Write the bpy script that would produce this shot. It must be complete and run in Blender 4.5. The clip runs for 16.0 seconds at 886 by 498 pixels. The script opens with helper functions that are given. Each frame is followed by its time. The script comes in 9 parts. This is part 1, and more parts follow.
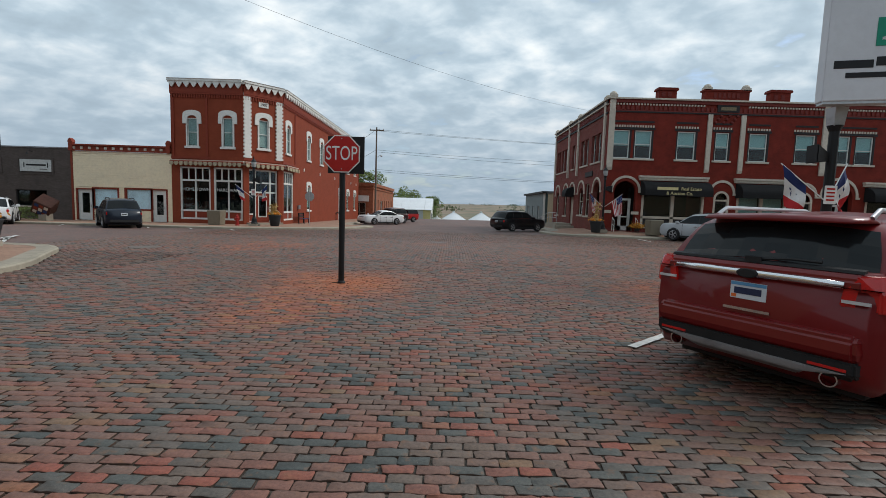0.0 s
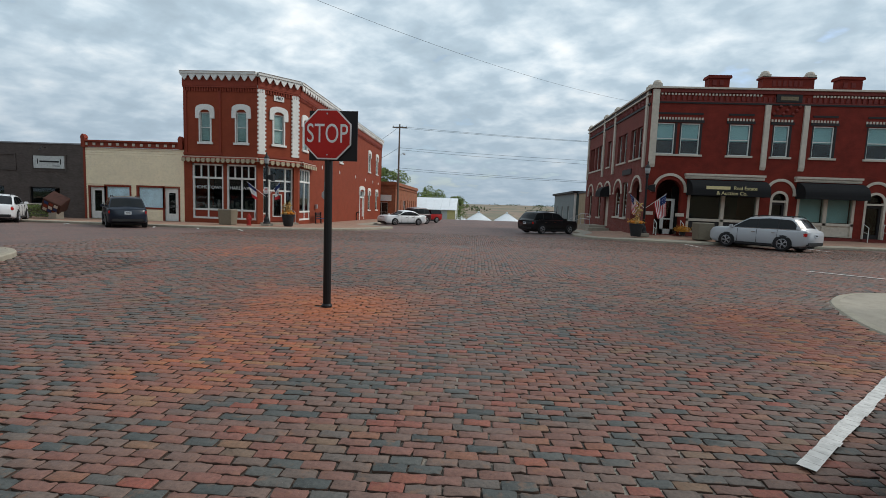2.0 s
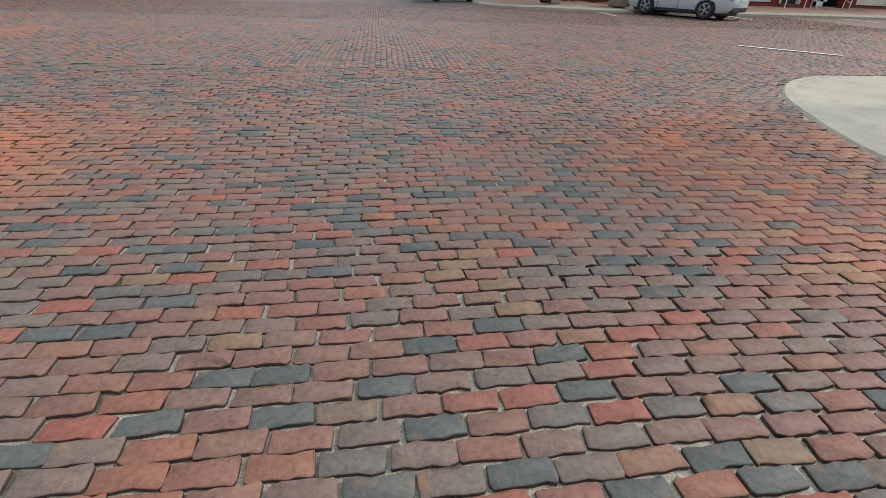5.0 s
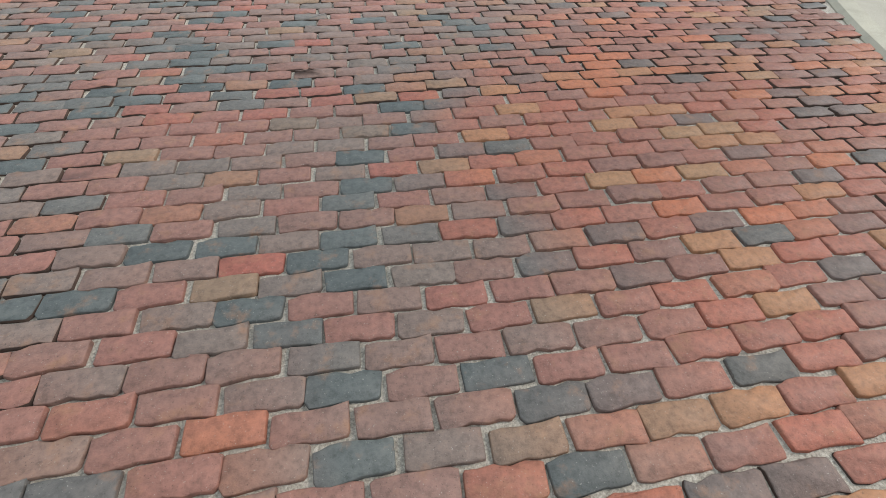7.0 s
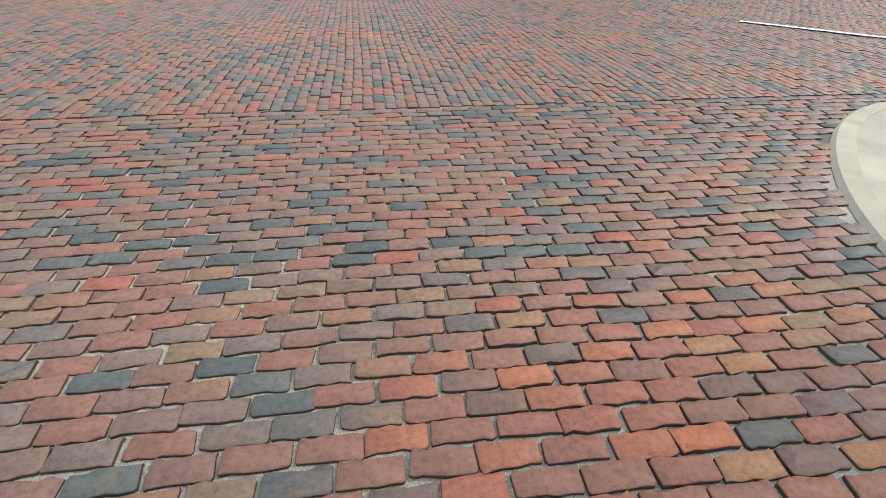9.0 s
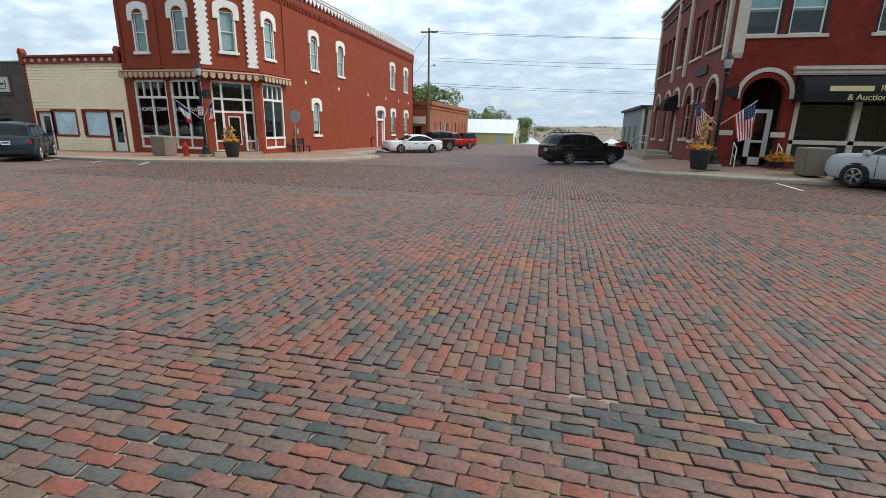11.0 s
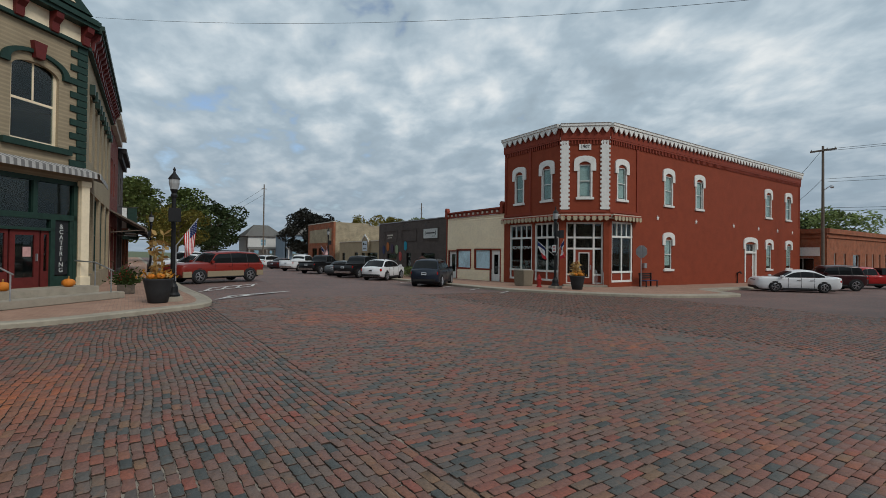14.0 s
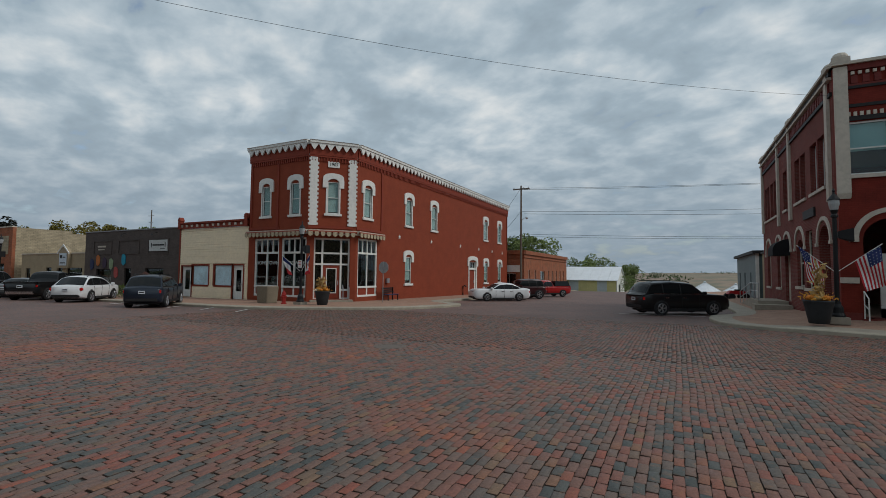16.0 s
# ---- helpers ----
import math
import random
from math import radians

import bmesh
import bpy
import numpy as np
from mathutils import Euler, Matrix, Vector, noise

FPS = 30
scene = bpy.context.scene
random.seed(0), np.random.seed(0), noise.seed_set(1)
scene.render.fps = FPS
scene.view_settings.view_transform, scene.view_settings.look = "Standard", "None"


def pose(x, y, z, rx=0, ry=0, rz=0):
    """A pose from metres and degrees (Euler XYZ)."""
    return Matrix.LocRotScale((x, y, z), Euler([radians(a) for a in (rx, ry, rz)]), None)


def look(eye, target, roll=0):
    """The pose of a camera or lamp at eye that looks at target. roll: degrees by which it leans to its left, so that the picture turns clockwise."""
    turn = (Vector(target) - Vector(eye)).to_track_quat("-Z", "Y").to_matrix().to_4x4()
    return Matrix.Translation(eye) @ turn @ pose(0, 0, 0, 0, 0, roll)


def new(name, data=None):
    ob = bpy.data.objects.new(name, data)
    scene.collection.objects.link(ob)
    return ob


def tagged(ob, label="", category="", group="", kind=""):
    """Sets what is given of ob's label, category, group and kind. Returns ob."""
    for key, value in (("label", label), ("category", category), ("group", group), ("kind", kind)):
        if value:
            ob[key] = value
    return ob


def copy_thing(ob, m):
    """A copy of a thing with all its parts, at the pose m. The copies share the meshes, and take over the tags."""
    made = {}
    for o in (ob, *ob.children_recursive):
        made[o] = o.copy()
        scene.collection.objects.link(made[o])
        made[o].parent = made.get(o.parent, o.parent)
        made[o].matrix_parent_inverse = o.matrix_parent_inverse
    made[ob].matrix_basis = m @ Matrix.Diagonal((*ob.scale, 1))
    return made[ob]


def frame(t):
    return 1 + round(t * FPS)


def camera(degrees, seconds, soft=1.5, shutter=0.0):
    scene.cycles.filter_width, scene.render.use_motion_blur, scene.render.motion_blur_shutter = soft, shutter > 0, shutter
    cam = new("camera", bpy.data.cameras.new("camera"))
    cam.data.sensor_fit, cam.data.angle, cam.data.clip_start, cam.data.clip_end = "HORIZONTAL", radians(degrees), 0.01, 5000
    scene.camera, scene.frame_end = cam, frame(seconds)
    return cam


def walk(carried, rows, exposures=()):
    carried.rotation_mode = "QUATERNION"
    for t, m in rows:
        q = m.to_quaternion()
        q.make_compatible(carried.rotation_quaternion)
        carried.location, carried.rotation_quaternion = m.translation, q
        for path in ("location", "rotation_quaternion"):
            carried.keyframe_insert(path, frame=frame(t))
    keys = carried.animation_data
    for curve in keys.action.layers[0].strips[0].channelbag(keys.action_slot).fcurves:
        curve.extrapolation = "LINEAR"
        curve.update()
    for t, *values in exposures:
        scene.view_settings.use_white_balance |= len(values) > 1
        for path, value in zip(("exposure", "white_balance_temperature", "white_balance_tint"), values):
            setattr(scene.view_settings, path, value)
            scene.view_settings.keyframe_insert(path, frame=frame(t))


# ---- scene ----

cam = camera(87.6, 16.0, 0.75)
PATH = [
    (0, (-0.925, 0.237, 1.694), (-0.945, 2.228, 1.511), 1.8),
    (0.5, (-0.929, 0.884, 1.71), (-0.963, 2.877, 1.547), 1.9),
    (1, (-0.903, 1.528, 1.718), (-0.963, 3.521, 1.557), 2.1),
    (1.5, (-0.924, 2.167, 1.7), (-1.026, 4.158, 1.536), 2.1),
    (2, (-0.877, 2.806, 1.683), (-1.004, 4.793, 1.497), 2.1),
    (2.5, (-0.78, 3.432, 1.657), (-0.841, 5.413, 1.394), 2.1),
    (3, (-0.657, 4.028, 1.627), (-0.651, 5.993, 1.253), 2.0),
    (3.5, (-0.458, 4.603, 1.605), (-0.366, 6.535, 1.097), 2.0),
    (3.7, (-0.387, 4.812, 1.58), (-0.265, 6.728, 1.018), 1.9),
    (5.8, (1.357, 7.275, 1.29), (1.657, 8.773, -0.001), 2.8),
    (6, (1.494, 7.444, 1.301), (1.803, 8.894, -0.042), 2.8),
    (6.5, (1.794, 7.907, 1.26), (2.102, 9.267, -0.174), 3.0),
    (7, (2.146, 8.323, 1.257), (2.443, 9.643, -0.216), 2.8),
    (7.3, (2.362, 8.588, 1.293), (2.67, 9.903, -0.182), 2.5),
    (7.5, (2.495, 8.783, 1.278), (2.822, 10.099, -0.192), 2.5),
    (7.7, (2.634, 8.976, 1.292), (2.961, 10.311, -0.161), 1.9),
    (7.9, (2.774, 9.164, 1.31), (3.119, 10.519, -0.12), 2.1),
    (8, (2.868, 9.251, 1.313), (3.212, 10.619, -0.105), 1.9),
    (8.5, (3.186, 9.775, 1.351), (3.543, 11.24, 0.037), 1.8),
    (9, (3.348, 10.296, 1.426), (3.623, 11.891, 0.251), 1.6),
    (9.5, (3.559, 10.698, 1.455), (3.692, 12.416, 0.441), 1.3),
    (10, (3.692, 11.06, 1.497), (3.637, 12.873, 0.655), 1.2),
    (10.2, (3.7, 11.198, 1.533), (3.552, 13.037, 0.76), 1.1),
    (12.3, (4.05, 11.923, 1.858), (3.036, 13.636, 1.667), 1.3),
    (12.5, (4.074, 11.996, 1.859), (2.936, 13.633, 1.701), 1.3),
    (13, (4.155, 12.15, 1.87), (2.74, 13.562, 1.794), 1.0),
    (13.5, (4.273, 12.15, 1.887), (2.676, 13.354, 1.87), 0.8),
    (14, (4.542, 12.131, 1.874), (2.886, 13.251, 1.897), 0.6),
    (14.5, (4.737, 12.193, 1.886), (3.112, 13.358, 1.953), 0.4),
    (15, (4.884, 12.309, 1.889), (3.382, 13.627, 1.978), 0.4),
    (15.5, (5.018, 12.513, 1.86), (3.759, 14.063, 1.958), 0.5),
    (16, (5.155, 12.705, 1.808), (4.252, 14.487, 1.914), 0.6),
]
walk(cam, [(t, look(eye, target, roll)) for t, eye, target, roll in PATH],
     [(0.0, 0.1), (1.5, 0.13), (3.0, 0.12), (3.7, 0.3), (5.8, 1.1), (7.0, 1.2), (8.5, 1.24), (9.5, 1.12), (10.2, 0.97), (12.3, 0.0), (13.5, -0.3), (14.5, -0.2), (16.0, -0.42)])

# ---- world and light ----
def nd(nt, kind, **kw):
    n = nt.nodes.new(kind)
    for k, v in kw.items():
        n.inputs[k].default_value = v
    return n


def math_node(nt, op, a, b=None, c=None):
    n = nt.nodes.new("ShaderNodeMath")
    n.operation = op
    for i, v in enumerate((a, b, c)):
        if v is None:
            continue
        if isinstance(v, (int, float)):
            n.inputs[i].default_value = v
        else:
            nt.links.new(v, n.inputs[i])
    return n.outputs[0]


def ramp(nt, fac, stops, mode="LINEAR"):
    n = nt.nodes.new("ShaderNodeValToRGB")
    n.color_ramp.interpolation = mode
    e = n.color_ramp.elements
    while len(e) < len(stops):
        e.new(0.5)
    for el, (p, c) in zip(e, stops):
        el.position, el.color = p, (*c, 1) if len(c) == 3 else c
    nt.links.new(fac, n.inputs[0])
    return n.outputs[0]


def mix(nt, fac, a, b, mode="MIX"):
    n = nt.nodes.new("ShaderNodeMix")
    n.data_type, n.blend_type = "RGBA", mode
    for i, v in ((0, fac), (6, a), (7, b)):
        if isinstance(v, (int, float)):
            n.inputs[i].default_value = v
        elif isinstance(v, (tuple, list)):
            n.inputs[i].default_value = (*v[:3], 1)
        else:
            nt.links.new(v, n.inputs[i])
    return n.outputs[2]


SUN_EL, SUN_ROT = 42.0, 78.0
world = bpy.data.worlds.new("overcast")
world.use_nodes = True
wt = world.node_tree
sky = wt.nodes.new("ShaderNodeTexSky")
sky.sky_type, sky.sun_disc = "NISHITA", False
sky.sun_elevation, sky.sun_rotation = radians(SUN_EL), radians(SUN_ROT)
tc = wt.nodes.new("ShaderNodeTexCoord")
sep = wt.nodes.new("ShaderNodeSeparateXYZ")
wt.links.new(tc.outputs["Generated"], sep.inputs[0])
den = math_node(wt, "ADD", math_node(wt, "MAXIMUM", sep.outputs[2], 0.0), 0.27)
cmb = wt.nodes.new("ShaderNodeCombineXYZ")
wt.links.new(math_node(wt, "DIVIDE", sep.outputs[0], den), cmb.inputs[0])
wt.links.new(math_node(wt, "DIVIDE", sep.outputs[1], den), cmb.inputs[1])
mp = wt.nodes.new("ShaderNodeMapping")
mp.inputs["Rotation"].default_value = (0, 0, radians(35))
mp.inputs["Scale"].default_value = (1.0, 1.15, 1.0)
wt.links.new(cmb.outputs[0], mp.inputs[0])
n1 = nd(wt, "ShaderNodeTexNoise", Scale=1.5, Detail=7.0, Roughness=0.46, Distortion=0.1)
n2 = nd(wt, "ShaderNodeTexNoise", Scale=0.55, Detail=3.0, Roughness=0.5)
n3 = nd(wt, "ShaderNodeTexNoise", Scale=6.2, Detail=5.0, Roughness=0.5, Distortion=0.15)
for n in (n1, n2, n3):
    wt.links.new(mp.outputs[0], n.inputs["Vector"])
cover = math_node(wt, "ADD", math_node(wt, "MULTIPLY", n1.outputs["Fac"], 0.4), math_node(wt, "ADD", math_node(wt, "MULTIPLY", n2.outputs["Fac"], 0.3), math_node(wt, "MULTIPLY", n3.outputs["Fac"], 0.3)))
cloud = ramp(wt, math_node(wt, "ADD", math_node(wt, "MULTIPLY", n1.outputs["Fac"], 0.42), math_node(wt, "MULTIPLY", n3.outputs["Fac"], 0.58)),
             [(0.36, (0.39, 0.49, 0.57)), (0.46, (0.46, 0.575, 0.665)), (0.55, (0.62, 0.725, 0.80)), (0.67, (0.90, 0.95, 0.97))])
veil = ramp(wt, cover, [(0.385, (0, 0, 0)), (0.435, (1, 1, 1))])
skyb = mix(wt, 1.0, sky.outputs[0], (0.16, 0.16, 0.16), "MULTIPLY")
upper = mix(wt, veil, skyb, cloud)
low = ramp(wt, sep.outputs[2], [(0.0, (1, 1, 1)), (0.28, (0, 0, 0))])
final = mix(wt, math_node(wt, "MULTIPLY", low, 0.8), upper, (0.29, 0.37, 0.455))
bg = wt.nodes["Background"]
wt.links.new(final, bg.inputs[0])
bg.inputs[1].default_value = 1.0
scene.world = world

sun = new("sun", bpy.data.lights.new("sun", "SUN"))
sun.data.energy, sun.data.angle, sun.data.color = 1.85, radians(20), (1.0, 0.96, 0.9)
sun.matrix_basis = look((0, 0, 60), (60 * math.cos(radians(SUN_EL)) / math.sin(radians(SUN_EL)) * -math.sin(radians(SUN_ROT)),
                                     60 / math.tan(radians(SUN_EL)) * -math.cos(radians(SUN_ROT)), 0))


# ---- materials ----
def coords(nt, space="Object"):
    return nt.nodes.new("ShaderNodeTexCoord").outputs[space]


def mat(name, color, rough=0.8, metal=0.0, vary=0.25, scale=6.0, bump=0.15, grime=0.2, fine=60.0, spec=0.22, coat=0.0):
    """A painted or natural surface: a base colour with grain, blotches and fine relief."""
    m = bpy.data.materials.new(name)
    m.use_nodes = True
    nt = m.node_tree
    b = nt.nodes["Principled BSDF"]
    pos = coords(nt)
    big = nd(nt, "ShaderNodeTexNoise", Scale=scale * 0.15, Detail=4.0, Roughness=0.6)
    mid = nd(nt, "ShaderNodeTexNoise", Scale=scale, Detail=6.0, Roughness=0.65)
    fin = nd(nt, "ShaderNodeTexNoise", Scale=fine, Detail=3.0, Roughness=0.6)
    for n in (big, mid, fin):
        nt.links.new(pos, n.inputs["Vector"])
    dark = tuple(c * (1 - vary) for c in color)
    light = tuple(min(1, c * (1 + vary * 0.5)) for c in color)
    col = ramp(nt, mid.outputs["Fac"], [(0.3, dark), (0.52, color), (0.75, light)])
    stain = ramp(nt, big.outputs["Fac"], [(0.38, (0, 0, 0)), (0.62, (1, 1, 1))])
    col = mix(nt, math_node(nt, "MULTIPLY", stain, grime), col, tuple(c * 0.62 + 0.01 for c in color))
    nt.links.new(col, b.inputs["Base Color"])
    b.inputs["Metallic"].default_value = metal
    b.inputs["Specular IOR Level"].default_value = spec
    b.inputs["Coat Weight"].default_value = coat
    nt.links.new(math_node(nt, "MULTIPLY_ADD", mid.outputs["Fac"], 0.2, rough - 0.1), b.inputs["Roughness"])
    if bump:
        bp = nd(nt, "ShaderNodeBump", Strength=bump, Distance=0.01)
        nt.links.new(fin.outputs["Fac"], bp.inputs["Height"])
        nt.links.new(bp.outputs[0], b.inputs["Normal"])
    return m


def brick_mat(name, c1, c2, mortar, w=0.21, h=0.07, gap=0.008, vary=0.25, rough=0.85, depth=0.4, flat=False, squash=None):
    """Coursed masonry at true size, laid by the surface's own height and run."""
    m = bpy.data.materials.new(name)
    m.use_nodes = True
    nt = m.node_tree
    b = nt.nodes["Principled BSDF"]
    pos = coords(nt)
    s = nt.nodes.new("ShaderNodeSeparateXYZ")
    nt.links.new(pos, s.inputs[0])
    c = nt.nodes.new("ShaderNodeCombineXYZ")
    if flat:
        nt.links.new(s.outputs[0], c.inputs[0])
        nt.links.new(s.outputs[1], c.inputs[1])
    else:
        nt.links.new(math_node(nt, "ADD", s.outputs[0], s.outputs[1]), c.inputs[0])
        nt.links.new(s.outputs[2], c.inputs[1])
    br = nt.nodes.new("ShaderNodeTexBrick")
    nt.links.new(c.outputs[0], br.inputs["Vector"])
    br.inputs["Scale"].default_value = 1.0
    br.inputs["Brick Width"].default_value, br.inputs["Row Height"].default_value = w, h
    br.inputs["Mortar Size"].default_value = gap
    br.inputs["Mortar Smooth"].default_value = 0.3
    br.inputs["Color1"].default_value, br.inputs["Color2"].default_value, br.inputs["Mortar"].default_value = (*c1, 1), (*c2, 1), (*mortar, 1)
    mid = nd(nt, "ShaderNodeTexNoise", Scale=1.3, Detail=6.0, Roughness=0.65)
    fin = nd(nt, "ShaderNodeTexNoise", Scale=45.0, Detail=4.0, Roughness=0.6)
    nt.links.new(pos, mid.inputs["Vector"])
    nt.links.new(pos, fin.inputs["Vector"])
    shade = ramp(nt, mid.outputs["Fac"], [(0.3, (1 - vary,) * 3), (0.7, (1 + vary * 0.4,) * 3)])
    nt.links.new(mix(nt, 1.0, br.outputs["Color"], shade, "MULTIPLY"), b.inputs["Base Color"])
    b.inputs["Roughness"].default_value = rough
    b.inputs["Specular IOR Level"].default_value = 0.18
    hgt = math_node(nt, "SUBTRACT", math_node(nt, "MULTIPLY", fin.outputs["Fac"], 0.25), br.outputs["Fac"])
    bp = nd(nt, "ShaderNodeBump", Strength=depth, Distance=0.006)
    nt.links.new(hgt, bp.inputs["Height"])
    nt.links.new(bp.outputs[0], b.inputs["Normal"])
    return m


def glass_mat(name, tint=(0.75, 0.82, 0.82), ior=1.5):
    m = bpy.data.materials.new(name)
    m.use_nodes = True
    nt = m.node_tree
    nt.nodes.remove(nt.nodes["Principled BSDF"])
    tr, gl = nt.nodes.new("ShaderNodeBsdfTransparent"), nt.nodes.new("ShaderNodeBsdfGlossy")
    tr.inputs[0].default_value, gl.inputs["Roughness"].default_value = (*tint, 1), 0.02
    lw = nd(nt, "ShaderNodeLayerWeight", Blend=0.5)
    f0 = ((ior - 1) / (ior + 1)) ** 2
    gloss = math_node(nt, "MULTIPLY_ADD", math_node(nt, "POWER", lw.outputs["Facing"], 5.0), 1 - f0, f0)
    wob = nd(nt, "ShaderNodeTexNoise", Scale=0.8, Detail=1.0)
    nt.links.new(coords(nt), wob.inputs["Vector"])
    bp = nd(nt, "ShaderNodeBump", Strength=0.05, Distance=0.05)
    nt.links.new(wob.outputs["Fac"], bp.inputs["Height"])
    nt.links.new(bp.outputs[0], gl.inputs["Normal"])
    ms = nt.nodes.new("ShaderNodeMixShader")
    nt.links.new(gloss, ms.inputs[0])
    nt.links.new(tr.outputs[0], ms.inputs[1])
    nt.links.new(gl.outputs[0], ms.inputs[2])
    nt.links.new(ms.outputs[0], nt.nodes["Material Output"].inputs[0])
    return m


def paver_mat(name, single=False):
    """Old street bricks: each one red, brown, ochre or blue-grey, with worn faces."""
    m = bpy.data.materials.new(name)
    m.use_nodes = True
    nt = m.node_tree
    b = nt.nodes["Principled BSDF"]
    rnd = nt.nodes.new("ShaderNodeObjectInfo").outputs["Random"] if single else nt.nodes.new("ShaderNodeNewGeometry").outputs["Random Per Island"]
    pos = nt.nodes.new("ShaderNodeNewGeometry").outputs["Position"]
    zone = nd(nt, "ShaderNodeTexNoise", Scale=0.32, Detail=3.0, Roughness=0.6)
    fin = nd(nt, "ShaderNodeTexNoise", Scale=38.0, Detail=6.0, Roughness=0.7)
    spk = nd(nt, "ShaderNodeTexNoise", Scale=170.0, Detail=2.0, Roughness=0.6)
    mid = nd(nt, "ShaderNodeTexNoise", Scale=9.0, Detail=5.0, Roughness=0.65)
    for n in (zone, fin, spk, mid):
        nt.links.new(pos, n.inputs["Vector"])
    cool = ramp(nt, rnd, [(0.0, (0.060, 0.071, 0.074)), (0.14, (0.084, 0.094, 0.095)), (0.30, (0.140, 0.106, 0.094)), (0.45, (0.166, 0.096, 0.082)),
                          (0.60, (0.190, 0.090, 0.075)), (0.74, (0.132, 0.112, 0.101)), (0.86, (0.225, 0.078, 0.060)), (0.94, (0.178, 0.120, 0.082)), (1.0, (0.110, 0.094, 0.090))])
    warm = ramp(nt, rnd, [(0.0, (0.090, 0.090, 0.086)), (0.2, (0.215, 0.090, 0.068)), (0.4, (0.275, 0.093, 0.062)), (0.6, (0.185, 0.098, 0.080)),
                          (0.8, (0.330, 0.108, 0.054)), (1.0, (0.260, 0.145, 0.078))])
    patch = 0.0
    for px, py, pr in ((-2.9, 10.0, 2.4), (-3.6, 7.6, 1.8), (4.1, 9.6, 3.1), (-8.0, 17.5, 2.6)):
        dv = nt.nodes.new("ShaderNodeVectorMath")
        dv.operation = "DISTANCE"
        nt.links.new(pos, dv.inputs[0])
        dv.inputs[1].default_value = (px, py, 0)
        near_ = math_node(nt, "MAXIMUM", math_node(nt, "SUBTRACT", 1.0, math_node(nt, "DIVIDE", dv.outputs["Value"], pr)), 0.0)
        patch = near_ if isinstance(patch, float) else math_node(nt, "MAXIMUM", patch, near_)
    zn = math_node(nt, "ADD", zone.outputs["Fac"], math_node(nt, "MULTIPLY", patch, 0.36))
    col = mix(nt, ramp(nt, zn, [(0.57, (0, 0, 0)), (0.72, (0.9, 0.9, 0.9))]), cool, warm)
    # rust-orange dust washed out round the sign post
    dv = nt.nodes.new("ShaderNodeVectorMath")
    dv.operation = "DISTANCE"
    nt.links.new(pos, dv.inputs[0])
    dv.inputs[1].default_value = (-3.0, 10.1, 0)
    rust = math_node(nt, "MAXIMUM", math_node(nt, "SUBTRACT", 1.0, math_node(nt, "DIVIDE", dv.outputs["Value"], 1.9)), 0.0)
    rust = math_node(nt, "MULTIPLY", rust, math_node(nt, "MULTIPLY_ADD", mid.outputs["Fac"], 1.2, 0.15))
    col = mix(nt, rust, col, (0.40, 0.125, 0.045))
    wear = ramp(nt, fin.outputs["Fac"], [(0.3, (0.64, 0.58, 0.53)), (0.5, (1.0, 0.92, 0.84)), (0.72, (1.30, 1.15, 1.02))])
    col = mix(nt, 1.0, col, wear, "MULTIPLY")
    blush = ramp(nt, mid.outputs["Fac"], [(0.56, (0, 0, 0)), (0.70, (0.5, 0.5, 0.5))])
    col = mix(nt, blush, col, (0.25, 0.125, 0.07))
    pale = ramp(nt, spk.outputs["Fac"], [(0.68, (0, 0, 0)), (0.73, (0.6, 0.6, 0.6))])
    col = mix(nt, pale, col, (0.30, 0.27, 0.235))
    pit = ramp(nt, spk.outputs["Fac"], [(0.27, (0.5, 0.5, 0.5)), (0.34, (1, 1, 1))])
    col = mix(nt, 1.0, col, pit, "MULTIPLY")
    nt.links.new(col, b.inputs["Base Color"])
    nt.links.new(math_node(nt, "MULTIPLY_ADD", mid.outputs["Fac"], 0.3, 0.46), b.inputs["Roughness"])
    b.inputs["Specular IOR Level"].default_value = 0.3
    bp = nd(nt, "ShaderNodeBump", Strength=0.8, Distance=0.004)
    nt.links.new(math_node(nt, "ADD", fin.outputs["Fac"], math_node(nt, "MULTIPLY", mid.outputs["Fac"], 1.2)), bp.inputs["Height"])
    nt.links.new(bp.outputs[0], b.inputs["Normal"])
    return m


